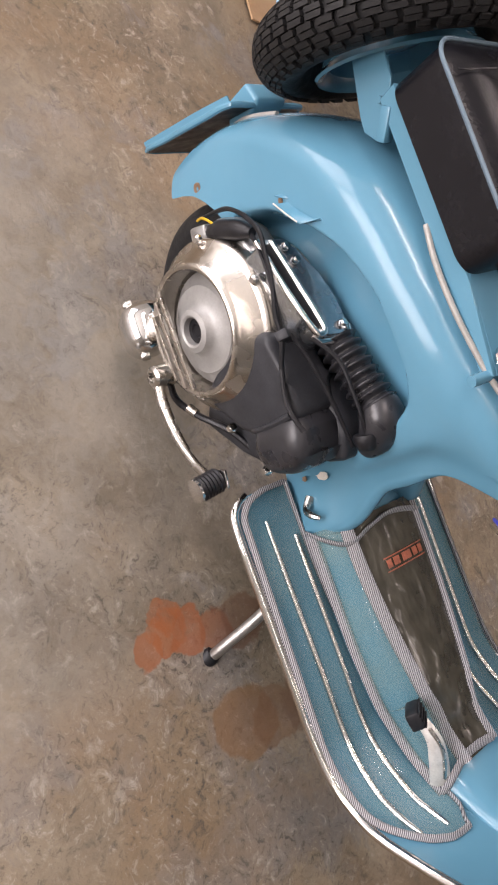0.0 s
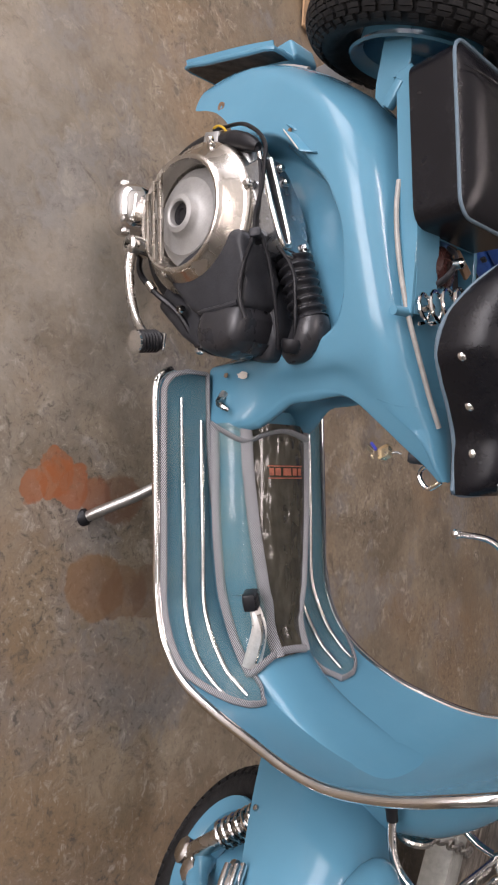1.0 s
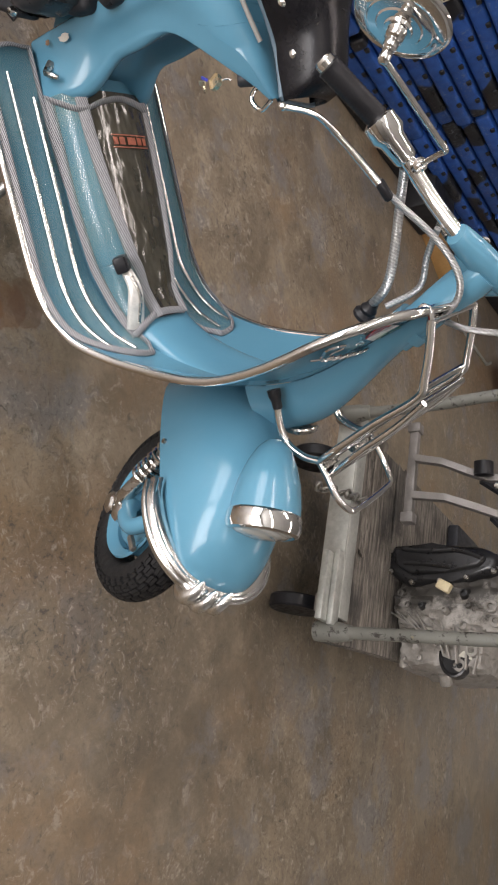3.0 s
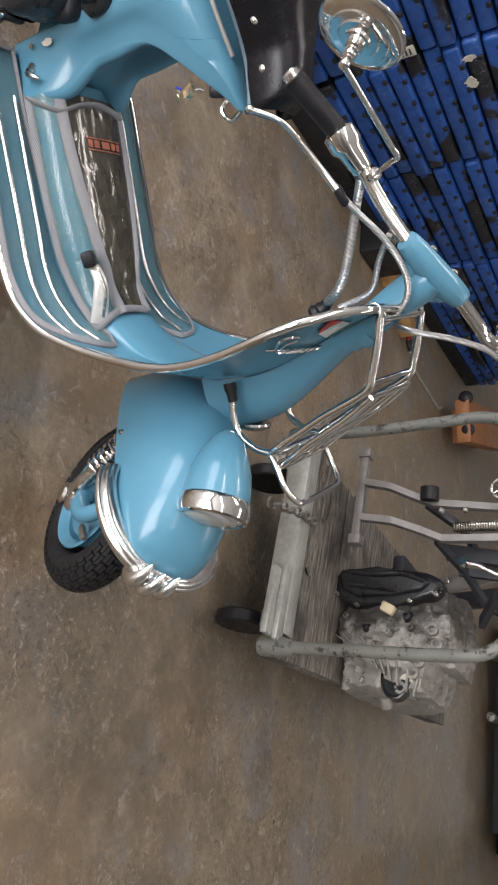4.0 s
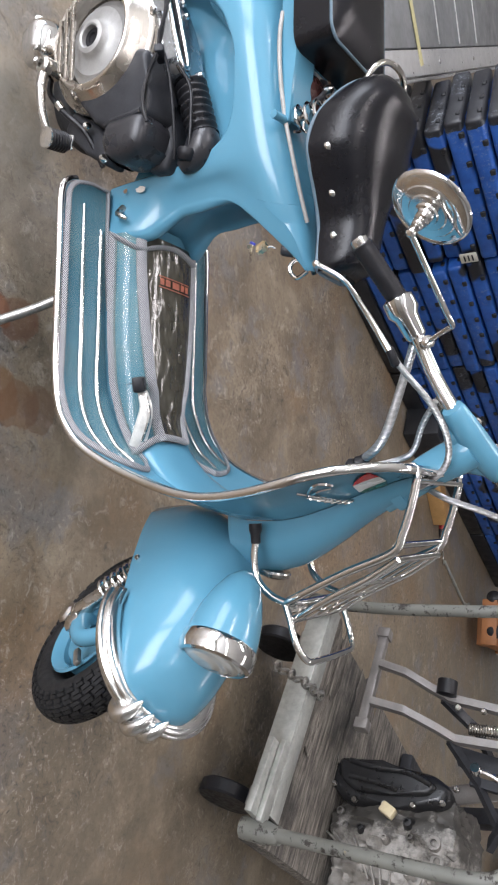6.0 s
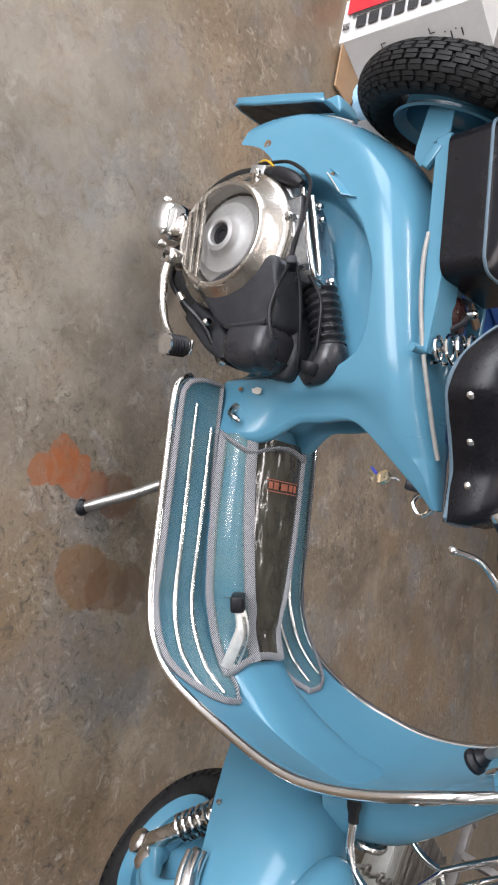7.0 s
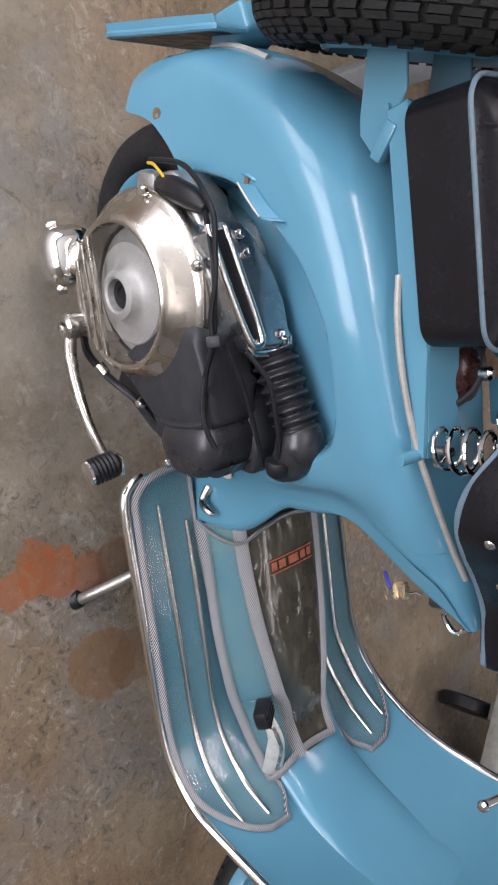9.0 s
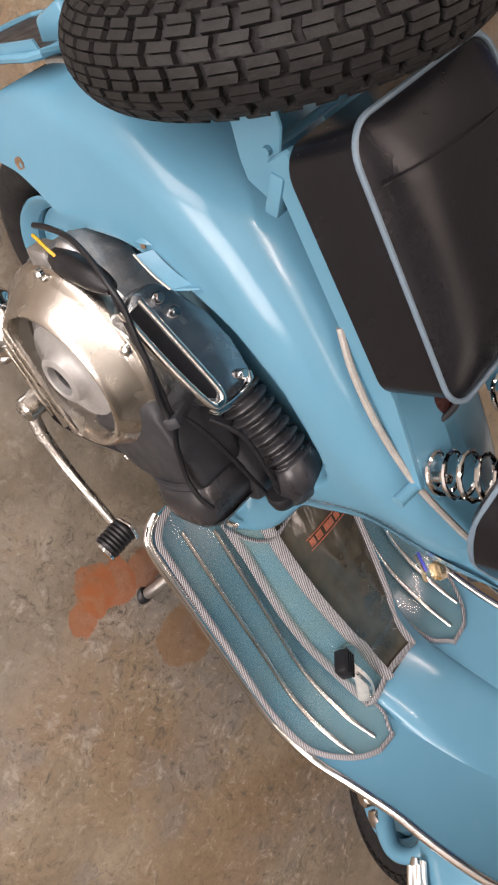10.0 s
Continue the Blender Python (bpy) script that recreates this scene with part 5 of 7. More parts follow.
grip((0.172, -0.326, 0.990), (0.181, -0.235, 0.996))
grip(helm(0.367, -0.108, 0.006), helm(0.262, -0.055, 0.010))
part("twist_housing", lathe([(0.018, 0), (0.027, 0.006), (0.028, 0.03), (0.021, 0.04), (0.018, 0.075), (0.0145, 0.08)], along((0.182, -0.222, 0.996), (0.208, -0.142, 1.003)), 24), CHROME, bar, "chrome twist-grip housing")
part("twist_housing", lathe([(0.018, 0), (0.026, 0.006), (0.027, 0.03), (0.019, 0.045)], along(helm(0.262, -0.055, 0.010), helm(0.19, -0.02, 0.0)), 24), CHROME, bar)
part("brake_lever", tube([(0.262, -0.165, 0.985), (0.248, -0.21, 0.978), (0.24, -0.26, 0.975), (0.25, -0.305, 0.982), (0.288, -0.352, 0.99)], 0.0055, 10, 6, radii=(0.007, 0.006, 0.005, 0.0045, 0.0045)), CHROME, bar, "chrome brake lever")
part("lever_ball", lathe([(0.001, -0.006), (0.005, -0.004), (0.0065, 0), (0.005, 0.004), (0.001, 0.006)], along((0.29, -0.354, 0.991), (0.30, -0.36, 0.995)), 12), CHROME, bar)
part("clutch_lever", tube([helm(0.20, 0.012, 0.004), helm(0.25, 0.012, 0.0), helm(0.30, 0.002, 0.0), helm(0.345, 0.008, 0.004), helm(0.378, 0.026, 0.008)], 0.0055, 10, 6, radii=(0.008, 0.0065, 0.006, 0.005, 0.0045)), CHROME, bar, "chrome clutch lever")
part("bell_knob", lathe([(0.02, 0), (0.024, 0.006), (0.02, 0.018), (0.001, 0.022)], along(helm(0.245, -0.03, 0.02), helm(0.255, -0.05, 0.05)), 20), CHROME, bar)


def mirror(centre, facing, clamp, elbow, r=0.052):
    d = (Vector(facing) - Vector(centre)).normalized()
    profile = [(0.001, -0.019), (0.010, -0.019), (0.0125, -0.013), (0.017, -0.0125), (0.0185, -0.0095), (0.028, -0.0092), (0.030, -0.0072), (0.041, -0.0065), (0.043, -0.0045), (r - 0.004, -0.003), (r, 0.0), (r + 0.0015, 0.003), (r - 0.001, 0.005)]
    m = part("mirror", lathe(profile, along(centre, facing), 48), CHROME, bar, "round chrome mirror with stepped back")
    part("mirror_glass", lathe([(r - 0.001, 0.0035), (r - 0.004, 0.0045), (0.001, 0.0046)], along(centre, facing), 48), MIRROR, m, "mirror glass")
    hub = Vector(centre) - d * 0.018
    tip = hub - d * 0.034
    part("mirror_ball", lathe([(0.012, 0), (0.0115, 0.006), (0.008, 0.008), (0.0095, 0.013), (0.0085, 0.019), (0.006, 0.021), (0.0075, 0.026), (0.0075, 0.036), (0.005, 0.039), (0.001, 0.04)], along(hub, tip), 18), CHROME, m)
    elbow, clamp = Vector(elbow), Vector(clamp)
    part("mirror_stem", tube([tip, tip.lerp(elbow, 0.5), elbow.lerp(tip, 0.12), elbow, elbow.lerp(clamp, 0.2), clamp], 0.0045, 10, 6), CHROME, m, "bent chrome stem")
    part("mirror_clamp", lathe([(0.008, 0), (0.011, 0.004), (0.011, 0.022), (0.007, 0.026)], along(clamp, clamp.lerp(elbow, 0.45)), 12), CHROME, m)
    return m


def mirror_build(t, p):
    p.inputs["Metallic"].default_value, p.inputs["Roughness"].default_value = 1.0, 0.02
    p.inputs["Base Color"].default_value = (0.85, 0.85, 0.83, 1)


MIRROR = material("mirror_glass", mirror_build)
def bar_way(x, y, z):
    """A world direction in the handlebar's frame."""
    return (scooter.matrix_basis @ BAR).to_3x3().inverted() @ Vector((x, y, z))


TO_BAR = (scooter.matrix_basis @ BAR).inverted()
back = bar_way(0.1, -0.85, 0.35)
mirror(TO_BAR @ Vector((-0.030, -0.317, 1.045)), TO_BAR @ Vector((-0.103, -0.259, 1.081)), (0.215, -0.135, 1.015), TO_BAR @ Vector((0.119, -0.228, 1.048)), 0.061)
left = FROM_BAR @ Vector((0.225, 0.029, 1.215))
mirror(left, left + back, FROM_BAR @ Vector((0.413, 0.132, 1.109)), FROM_BAR @ Vector((0.370, 0.200, 1.157)), 0.055)


def braided(t, p):
    w = t.nodes.new("ShaderNodeTexWave")
    w.inputs["Scale"].default_value = 150.0
    t.links.new(coords(t), w.inputs["Vector"])
    t.links.new(ramp(t, w.outputs["Fac"], [(0.3, grey(0.3)), (0.7, grey(0.68))]), p.inputs["Base Color"])
    p.inputs["Metallic"].default_value, p.inputs["Roughness"].default_value = 0.9, 0.35
    bump(t, p, w.outputs["Fac"], 0.5, 0.003)


BRAID = material("steel_cable_sleeve", braided)
# cable sleeves hang between the bar and the shield in the scooter's own frame


def from_bar(p):
    return BAR @ Vector(p)


part("cable_sleeve", tube([from_bar((0.21, -0.14, 0.992)), from_bar((0.235, -0.105, 0.96)), Vector((0.285, -0.075, 0.915)), Vector((0.322, -0.057, 0.868))], 0.0078, 12, 8), BRAID, scooter, "braided steel cable sleeve")
part("sleeve_boot", lathe([(0.02, 0), (0.02, 0.006), (0.014, 0.012), (0.015, 0.018), (0.011, 0.024), (0.009, 0.034)], along((0.338, -0.052, 0.848), (0.31, -0.06, 0.885)), 16), RUBBER, scooter, "black rubber sleeve boot")
part("cable_sleeve", tube([from_bar((0.258, -0.168, 0.985)), from_bar((0.268, -0.13, 0.99)), from_bar(helm(-0.115, 0.030, 0.0)), from_bar(helm(-0.05, 0.044, -0.012)), from_bar(helm(-0.012, 0.046, -0.05)), from_bar(helm(0.0, 0.030, -0.12)), Vector((0.352, -0.012, 0.90))], 0.0055, 10, 8), BRAID, scooter, "braided steel cable sleeve")
part("cable_sleeve", tube([from_bar(helm(0.255, 0.016, 0.0)), from_bar(helm(0.21, 0.034, 0.004)), from_bar(helm(0.15, 0.046, 0.0)), from_bar(helm(0.09, 0.050, -0.03)), from_bar(helm(0.04, 0.044, -0.07)), Vector((0.365, 0.02, 0.945))], 0.0055, 10, 8), BRAID, scooter)
part("cable_sleeve", tube([from_bar(helm(-0.10, -0.02, -0.005)), from_bar(helm(-0.07, -0.025, -0.05)), Vector((0.31, 0.0, 0.93)), Vector((0.33, -0.02, 0.875))], 0.0055, 10, 8), BRAID, scooter)
part("cable_ferrule", lathe([(0.007, 0), (0.008, 0.004), (0.008, 0.03), (0.005, 0.034)], BAR @ along((0.258, -0.168, 0.985), (0.268, -0.14, 0.985)), 12), RUBBER, scooter)
part("speedometer_lug", rod(from_bar(helm(-0.075, -0.02, -0.004)), from_bar(helm(-0.085, -0.055, -0.01)), 0.007), DULL_CHROME, scooter)

# ---- front rack ----
rack = part("front_rack", tube([(0.357, -0.1, 0.982), (0.40, -0.1, 0.972), (0.445, -0.1, 0.957), (0.475, -0.1, 0.94), (0.51, -0.1, 0.86), (0.545, -0.1, 0.79), (0.572, -0.1, 0.738)], 0.0072, 12, 5), CHROME, scooter, "folding chrome wire luggage rack on the leg shield")
part("rack_side", tube([(0.357, 0.1, 0.982), (0.40, 0.1, 0.972), (0.445, 0.1, 0.957), (0.475, 0.1, 0.94), (0.51, 0.1, 0.86), (0.545, 0.1, 0.79), (0.572, 0.1, 0.738)], 0.0072, 12, 5), CHROME, rack)
for s in (-1, 1):
    part("rack_foot", tube([(0.462, s * 0.1, 0.677), (0.50, s * 0.1, 0.674), (0.535, s * 0.1, 0.682), (0.56, s * 0.1, 0.71), (0.57, s * 0.1, 0.74)], 0.0072, 12, 5), CHROME, rack)
    part("rack_foot_cap", lathe([(0.012, 0), (0.012, 0.012), (0.009, 0.02), (0.009, 0.034), (0.007, 0.036)], along((0.435, s * 0.1, 0.675), (0.475, s * 0.1, 0.677)), 14), RUBBER, rack, "black rubber foot cap")
    part("rack_hook", tube([(0.357, s * 0.1, 0.982), (0.342, s * 0.1, 0.982), (0.335, s * 0.1, 0.972), (0.345, s * 0.1, 0.962)], 0.005, 8, 4), CHROME, rack)
    part("rack_second_side", tube([(0.486, s * 0.090, 0.945), (0.522, s * 0.090, 0.890), (0.556, s * 0.090, 0.824), (0.602, s * 0.088, 0.745)], 0.0062, 10, 5), CHROME, rack)
    part("rack_spring", lathe([(0.0065 + 0.0015 * (i % 2), 0.0028 * i) for i in range(20)], along((0.585, s * 0.085, 0.735), (0.585, s * 0.03, 0.735)), 12), DULL_CHROME, rack, "small coil spring of the folding shelf")
part("rack_shelf", tube([(0.572, -0.1, 0.74), (0.60, -0.1, 0.75), (0.64, -0.1, 0.763), (0.667, -0.085, 0.775), (0.672, -0.05, 0.778), (0.672, 0.05, 0.778), (0.667, 0.085, 0.775), (0.64, 0.1, 0.763), (0.60, 0.1, 0.75), (0.572, 0.1, 0.74)], 0.006, 10, 5), CHROME, rack, "folded-out chrome shelf loop")
for x, z, y in ((0.464, 0.945, 0.1), (0.486, 0.945, 0.09), (0.530, 0.873, 0.09), (0.558, 0.820, 0.09), (0.602, 0.745, 0.088), (0.574, 0.742, 0.1)):
    part("rack_cross_bar", rod((x, -y, z), (x, y, z), 0.0055), CHROME, rack)
for y in (-0.045, 0.0, 0.045):
    part("rack_long_bar", tube([(0.486, y, 0.945), (0.530, y * 1.1, 0.873), (0.558, y, 0.82), (0.602, y * 0.9, 0.745)], 0.0046, 8, 3), CHROME, rack)
part("rack_top_bar", rod((0.36, -0.1, 0.982), (0.36, 0.1, 0.982), 0.0055), CHROME, rack)
part("rack_top_plate", box(0.03, 0.09, 0.012, pose(0.352, -0.02, 0.972, 0, 30, 0), 0.003), CHROME, rack)
part("rack_brace", rod((0.47, -0.07, 0.66), (0.49, 0.1, 0.675), 0.003), CHROME, rack)
part("horn_grille", lathe([(0.03, 0), (0.032, 0.004), (0.03, 0.01), (0.02, 0.014), (0.001, 0.016)], along((0.525, 0, 0.655), (0.58, 0, 0.645)), 24), DULL_CHROME, scooter)

# ---- stand ----
stand = part("centre_stand", tube([(-0.06, -0.1, 0.15), (-0.03, -0.14, 0.10), (0.0, -0.19, 0.04), (0.012, -0.205, 0.015)], 0.011, 10, 4), STEEL, scooter, "steel tube centre stand")
part("rubber_foot", lathe([(0.015, 0), (0.019, 0.004), (0.019, 0.034), (0.015, 0.04)], along((0.020, -0.219, -0.013), (-0.002, -0.187, 0.04)), 16), RUBBER, stand, "black rubber stand foot")
part("stand_leg", tube([(-0.06, 0.1, 0.15), (-0.03, 0.14, 0.09), (0.0, 0.19, 0.01), (0.005, 0.2, -0.005)], 0.011, 10, 4), STEEL, stand)
part("stand_bar", rod((-0.06, -0.1, 0.15), (-0.06, 0.1, 0.15), 0.012), STEEL, stand)
# ---- stacks of plastic mats ----


def recycled_with(end):
    """Blue plastic with black patches; end: how far in metres the mats' ends are black and dusty."""
    def build(t, p):
        info = t.nodes.new("ShaderNodeObjectInfo")
        v = t.nodes.new("ShaderNodeVectorMath")
        v.operation = "ADD"
        t.links.new(coords(t), v.inputs[0])
        comb = t.nodes.new("ShaderNodeCombineXYZ")
        t.links.new(maths(t, "MULTIPLY", info.outputs["Random"], 40.0), comb.inputs[0])
        t.links.new(maths(t, "MULTIPLY", info.outputs["Random"], 17.0), comb.inputs[2])
        t.links.new(comb.outputs[0], v.inputs[1])
        n = noise_tex(t, 2.6, 2.5, 0.45, v.outputs[0])
        bias = maths(t, "ADD", n, maths(t, "MULTIPLY", maths(t, "SUBTRACT", info.outputs["Random"], 0.5), 0.20))
        sep = t.nodes.new("ShaderNodeSeparateXYZ")
        t.links.new(coords(t), sep.inputs[0])
        if end:
            near = maths(t, "ADD", sep.outputs["X"], maths(t, "MULTIPLY", info.outputs["Random"], 0.02))
            near = maths(t, "ADD", near, maths(t, "MULTIPLY", noise_tex(t, 16.0, 4.0, 0.6, v.outputs[0]), 0.05))
            bias = maths(t, "ADD", bias, ramp(t, near, [(end, grey(0.6)), (end + 0.03, grey(0.0))]))
        blue = ramp(t, noise_tex(t, 30.0, 6.0), [(0.3, (0.016, 0.075, 0.31)), (0.7, (0.026, 0.115, 0.43))])
        col = mix(t, ramp(t, bias, [(0.55, grey(0.0)), (0.57, grey(1.0))]), blue, (0.017, 0.018, 0.022))
        rub = ramp(t, noise_tex(t, 6.0, 3.0, 0.5, v.outputs[0]), [(0.5, grey(0.0)), (0.62, grey(1.0))])
        scratch = ramp(t, noise_tex(t, 60.0, 9.0, 0.8, v.outputs[0]), [(0.53, grey(0.0)), (0.62, grey(0.75))])
        t.links.new(mix(t, maths(t, "MULTIPLY", rub, scratch), col, (0.26, 0.29, 0.33)), p.inputs["Base Color"])
        t.links.new(ramp(t, noise_tex(t, 12.0, 5.0), [(0.3, grey(0.30)), (0.7, grey(0.5))]), p.inputs["Roughness"])
        bump(t, p, noise_tex(t, 60.0, 5.0), 0.12, 0.004)
    return build


RECYCLED = material("blue_black_recycled_plastic", recycled_with(0.0))
DARK_END = material("blue_recycled_plastic_with_black_ends", recycled_with(0.042))
BLACK_MAT = simple("black_mat_plastic", (0.014, 0.015, 0.018), 0.5, 0.0, 0.35, 15, bump_scale=50, bump_strength=0.2)
WALLED = pose(-0.54, 1.80, 0, 0, 0, 58)


def mat_mesh(length, mat, seed, deep=0.5):
    rnd = random.Random(seed)
    bm = box(length, deep, 0.066, pose(length / 2, deep / 2, 0.033), 0.014, seg=3)
    solid = len(bm.faces)
    x = rnd.uniform(0.05, 0.10)
    while x < length - 0.04:
        box(0.024, 0.012, 0.020, pose(x, -0.001, 0.056), 0.003, bm, 1)
        x += 0.118 + rnd.uniform(-0.012, 0.012)
    y = 0.05
    while y < deep - 0.03:
        box(0.010, 0.022, 0.016, pose(-0.001, y, 0.050), 0.003, bm, 1)
        y += 0.08
    bm.faces.ensure_lookup_table()
    for face in bm.faces[solid:]:
        face.material_index = 1
    me = bpy.data.meshes.new("plastic_mat")
    bmesh.ops.recalc_face_normals(bm, faces=bm.faces)
    bm.to_mesh(me)
    bm.free()
    me.materials.append(mat)
    me.materials.append(BLACK_MAT)
    me.polygons.foreach_set("use_smooth", [True] * len(me.polygons))
    me.set_sharp_from_angle(angle=radians(38))
    return me


rnd = random.Random(11)
for s0, length, count, mat_kind, label in ((-0.605, 0.655, 17, DARK_END, "tall stack of blue plastic mats with dusty black ends"),
                                           (0.065, 0.685, 17, RECYCLED, "tall stack of blue and black plastic mats"), (0.765, 0.895, 18, RECYCLED, "tall stack of blue and black plastic mats"),
                                           (1.675, 0.92, 18, RECYCLED, "tall stack of blue and black plastic mats"), (2.61, 0.9, 18, RECYCLED, "tall stack of blue and black plastic mats")):
    st = thing("mat_pile", label, "mat pile", WALLED @ pose(s0, 0, 0), "piles of plastic mats")
    deep = 0.31 if mat_kind is DARK_END else 0.5
    meshes = [mat_mesh(length, mat_kind, k, deep) for k in range(3)]
    part("base_pallet", box(length, deep - 0.01, 0.10, pose(length / 2, deep / 2, 0.05), 0.01), BLACK_MAT, st, "black plastic pallet")
    for k in range(count):
        ob = new("plastic_mat", meshes[k % 3])
        ob.parent = st
        ob.matrix_basis = pose(rnd.uniform(-0.012, 0.012), rnd.uniform(-0.018, 0.018), 0.102 + 0.0755 * k, 0, 0, rnd.uniform(-0.9, 0.9))
TAG = simple("paper_tag", (0.6, 0.58, 0.5), 0.7)
for s, z, w, hgt in ((0.0, 0.588, 0.05, 0.07), (0.12, 0.80, 0.04, 0.05), (0.25, 0.78, 0.06, 0.05)):
    if hgt > 0.06:
        ob = part("paper_tag", box(w, 0.004, hgt, WALLED @ pose(s, -0.024, z), 0.001), TAG)
        for k in range(3):
            part("print_bar", box(w * 0.6, 0.002, 0.006, WALLED @ pose(s, -0.027, z - 0.016 + 0.016 * k)), BLACK_MAT, ob)
    else:
        ob = part("paper_tag", blotch(0, 0, 0, w * 0.55, hgt * 0.55, 16, int(100 * s), 0.003), TAG, m=WALLED @ pose(s, -0.026, z))
    tagged(ob, "torn white paper tag stuck on the mats", "tag", "paper tags")

# ---- lift table with cartons beside it ----
GREY_TOP = simple("scuffed_grey_steel", (0.17, 0.175, 0.18), 0.5, 0.2, 0.25, 8, bump_scale=60)
ALUMINIUM = simple("aluminium_rail", (0.62, 0.62, 0.62), 0.38, 0.8, 0.12, 30)
lift = thing("lift_table", "grey steel lift table with a riveted aluminium edge", "lift table", pose(-1.028, 1.166, 0, 0, 0, 116))
part("table_top", box(2.5, 0.36, 0.03, pose(0.75, 0.25, 0.57), 0.004), GREY_TOP, lift)
part("edge_rail", box(2.5, 0.085, 0.05, pose(0.75, 0.022, 0.563), 0.004), ALUMINIUM, lift, "riveted aluminium edge rail")
part("edge_lip", box(2.5, 0.012, 0.02, pose(0.75, -0.028, 0.551), 0.003), ALUMINIUM, lift)
for k in range(4):
    part("rail_rivet", lathe([(0.010, 0), (0.009, 0.003), (0.001, 0.005)], pose(-0.3 + 0.6 * k, 0.02, 0.5885), 12), STEEL, lift)
for x in (-0.4, 1.9):
    for y in (0.06, 0.36):
        part("table_leg", box(0.07, 0.07, 0.555, pose(x, y, 0.2775), 0.004), GREY_TOP, lift)
part("tape_strip", box(0.035, 0.30, 0.002, pose(0.02, 0.16, 0.5895, 0, 0, 8)), simple("yellowed_tape", (0.42, 0.38, 0.2), 0.5), lift, "strip of yellowed tape")
for k in range(3):
    part("top_seam", box(0.010, 0.34, 0.003, pose(0.34 + 0.34 * k, 0.25, 0.587)), ALUMINIUM, lift)

CARD = simple("white_carton", (0.60, 0.59, 0.57), 0.65, 0.0, 0.06, 9, bump_scale=25, bump_strength=0.1)
KRAFT = simple("kraft_carton", (0.36, 0.22, 0.12), 0.75, 0.0, 0.12, 14)
# carton that stands in shade: the shade is put into this grey
SHADED_CARD = simple("shaded_carton", (0.30, 0.29, 0.28), 0.7, 0.0, 0.12, 9)
PRINT_RED, PRINT_BLACK = simple("red_carton_print", (0.52, 0.02, 0.03), 0.5), simple("black_carton_print", (0.02, 0.02, 0.022), 0.5)


def carton(name, corners, height, mat, label):
    """An upright box on four floor corners, as five panels of board."""
    c = [Vector((x, y, 0)) for x, y in corners]
    t = thing(name, label, "box", Matrix.Translation(c[0]))
    up = Vector((0, 0, height))
    mid = sum(c, Vector()) / 4
    for i in range(4):
        a, b = c[i], c[(i + 1) % 4]
        n = ((a + b) / 2 - mid).normalized() * 0.004
        part("side_panel", sheet(lambda u, v: a.lerp(b, u) + up * v + n * math.sin(math.pi * v) * 0.6 - c[0] + Vector((0, 0, 0.001)), 6, 6, 0.004), mat, t)
    part("top_panel", sheet(lambda u, v: c[0].lerp(c[1], u).lerp(c[3].lerp(c[2], u), v) + up - c[0], 2, 2, 0.004), mat, t)
    return t, c, up


t, c, up = carton("cardboard_box", [(-1.557, 0.73), (-1.48, 0.86), (-1.64, 0.93), (-1.725, 0.765)], 0.47, CARD, "white cardboard carton with a red band and black print")


def on_panel(a, b, u0, u1, z0, z1, mat, name, label="", off=0.010):
    d = (b - a).normalized()
    n = Vector((d.y, -d.x, 0))
    return part(name, sheet(lambda u, v: a.lerp(b, u0 + (u1 - u0) * u) + Vector((0, 0, z0 + (z1 - z0) * v)) + n * off - c[0], 1, 1, 0.001), mat, t, label)


# the printed side looks along c[3] to c[0]
on_panel(c[3], c[0], 0.03, 0.42, 0.02, 0.45, PRINT_RED, "red_band", "red printed band")
on_panel(c[3], c[0], 0.44, 0.50, 0.04, 0.34, PRINT_BLACK, "print_bar", "small printed bar")
for k in range(8):
    on_panel(c[3], c[0], 0.54, 0.80, 0.06 + 0.045 * k, 0.094 + 0.045 * k, PRINT_BLACK, "print_block", "bold black printed block")
for k in range(5):
    on_panel(c[3], c[0], 0.62, 0.78, 0.012 + 0.005 * k, 0.015 + 0.005 * k, PRINT_BLACK, "barcode_bar")
    on_panel(c[3], c[0], 0.43, 0.50, 0.36 + 0.012 * k, 0.366 + 0.012 * k, PRINT_BLACK, "print_stripe")
for u, z in ((0.25, 0.14), (0.72, 0.14), (0.25, 0.30), (0.72, 0.30)):
    on_panel(c[0], c[1], u, u + 0.1, z, z + 0.003, PRINT_BLACK, "corner_mark")
    on_panel(c[0], c[1], u if z < 0.2 else u + 0.1, (u if z < 0.2 else u + 0.1) + 0.02, z, z + 0.018, PRINT_BLACK, "corner_mark")
for k in range(4):
    on_panel(c[0], c[1], 0.40 + 0.03 * (k % 2), 0.43 + 0.16 * (k % 2), 0.345 + 0.017 * k, 0.349 + 0.017 * k, PRINT_BLACK, "pen_stroke", "pen stroke")
ob = part("cardboard_flap", sheet(lambda u, v: Vector((-1.552, 0.728, 0)).lerp(Vector((-1.478, 0.862, 0)), u).lerp(Vector((-1.40, 0.705, 0)).lerp(Vector((-1.372, 0.80, 0)), u), v) + Vector((0, 0, 0.012 - 0.004 * v)), 6, 6, 0.006), KRAFT)
tagged(ob, "brown cardboard flap lying on the floor", "cardboard")
t, c, up = carton("cardboard_box", [(-1.475, 0.885), (-1.565, 1.15), (-1.80, 1.07), (-1.70, 0.97)], 0.44, SHADED_CARD, "cardboard carton with shade put into its grey colour, and pen marks")
for k in range(5):
    on_panel(c[0], c[1], 0.2 + 0.1 * (k % 3), 0.25 + 0.12 * (k % 3), 0.27 + 0.025 * k, 0.275 + 0.03 * k, PRINT_BLACK, "pen_stroke", "pen stroke")


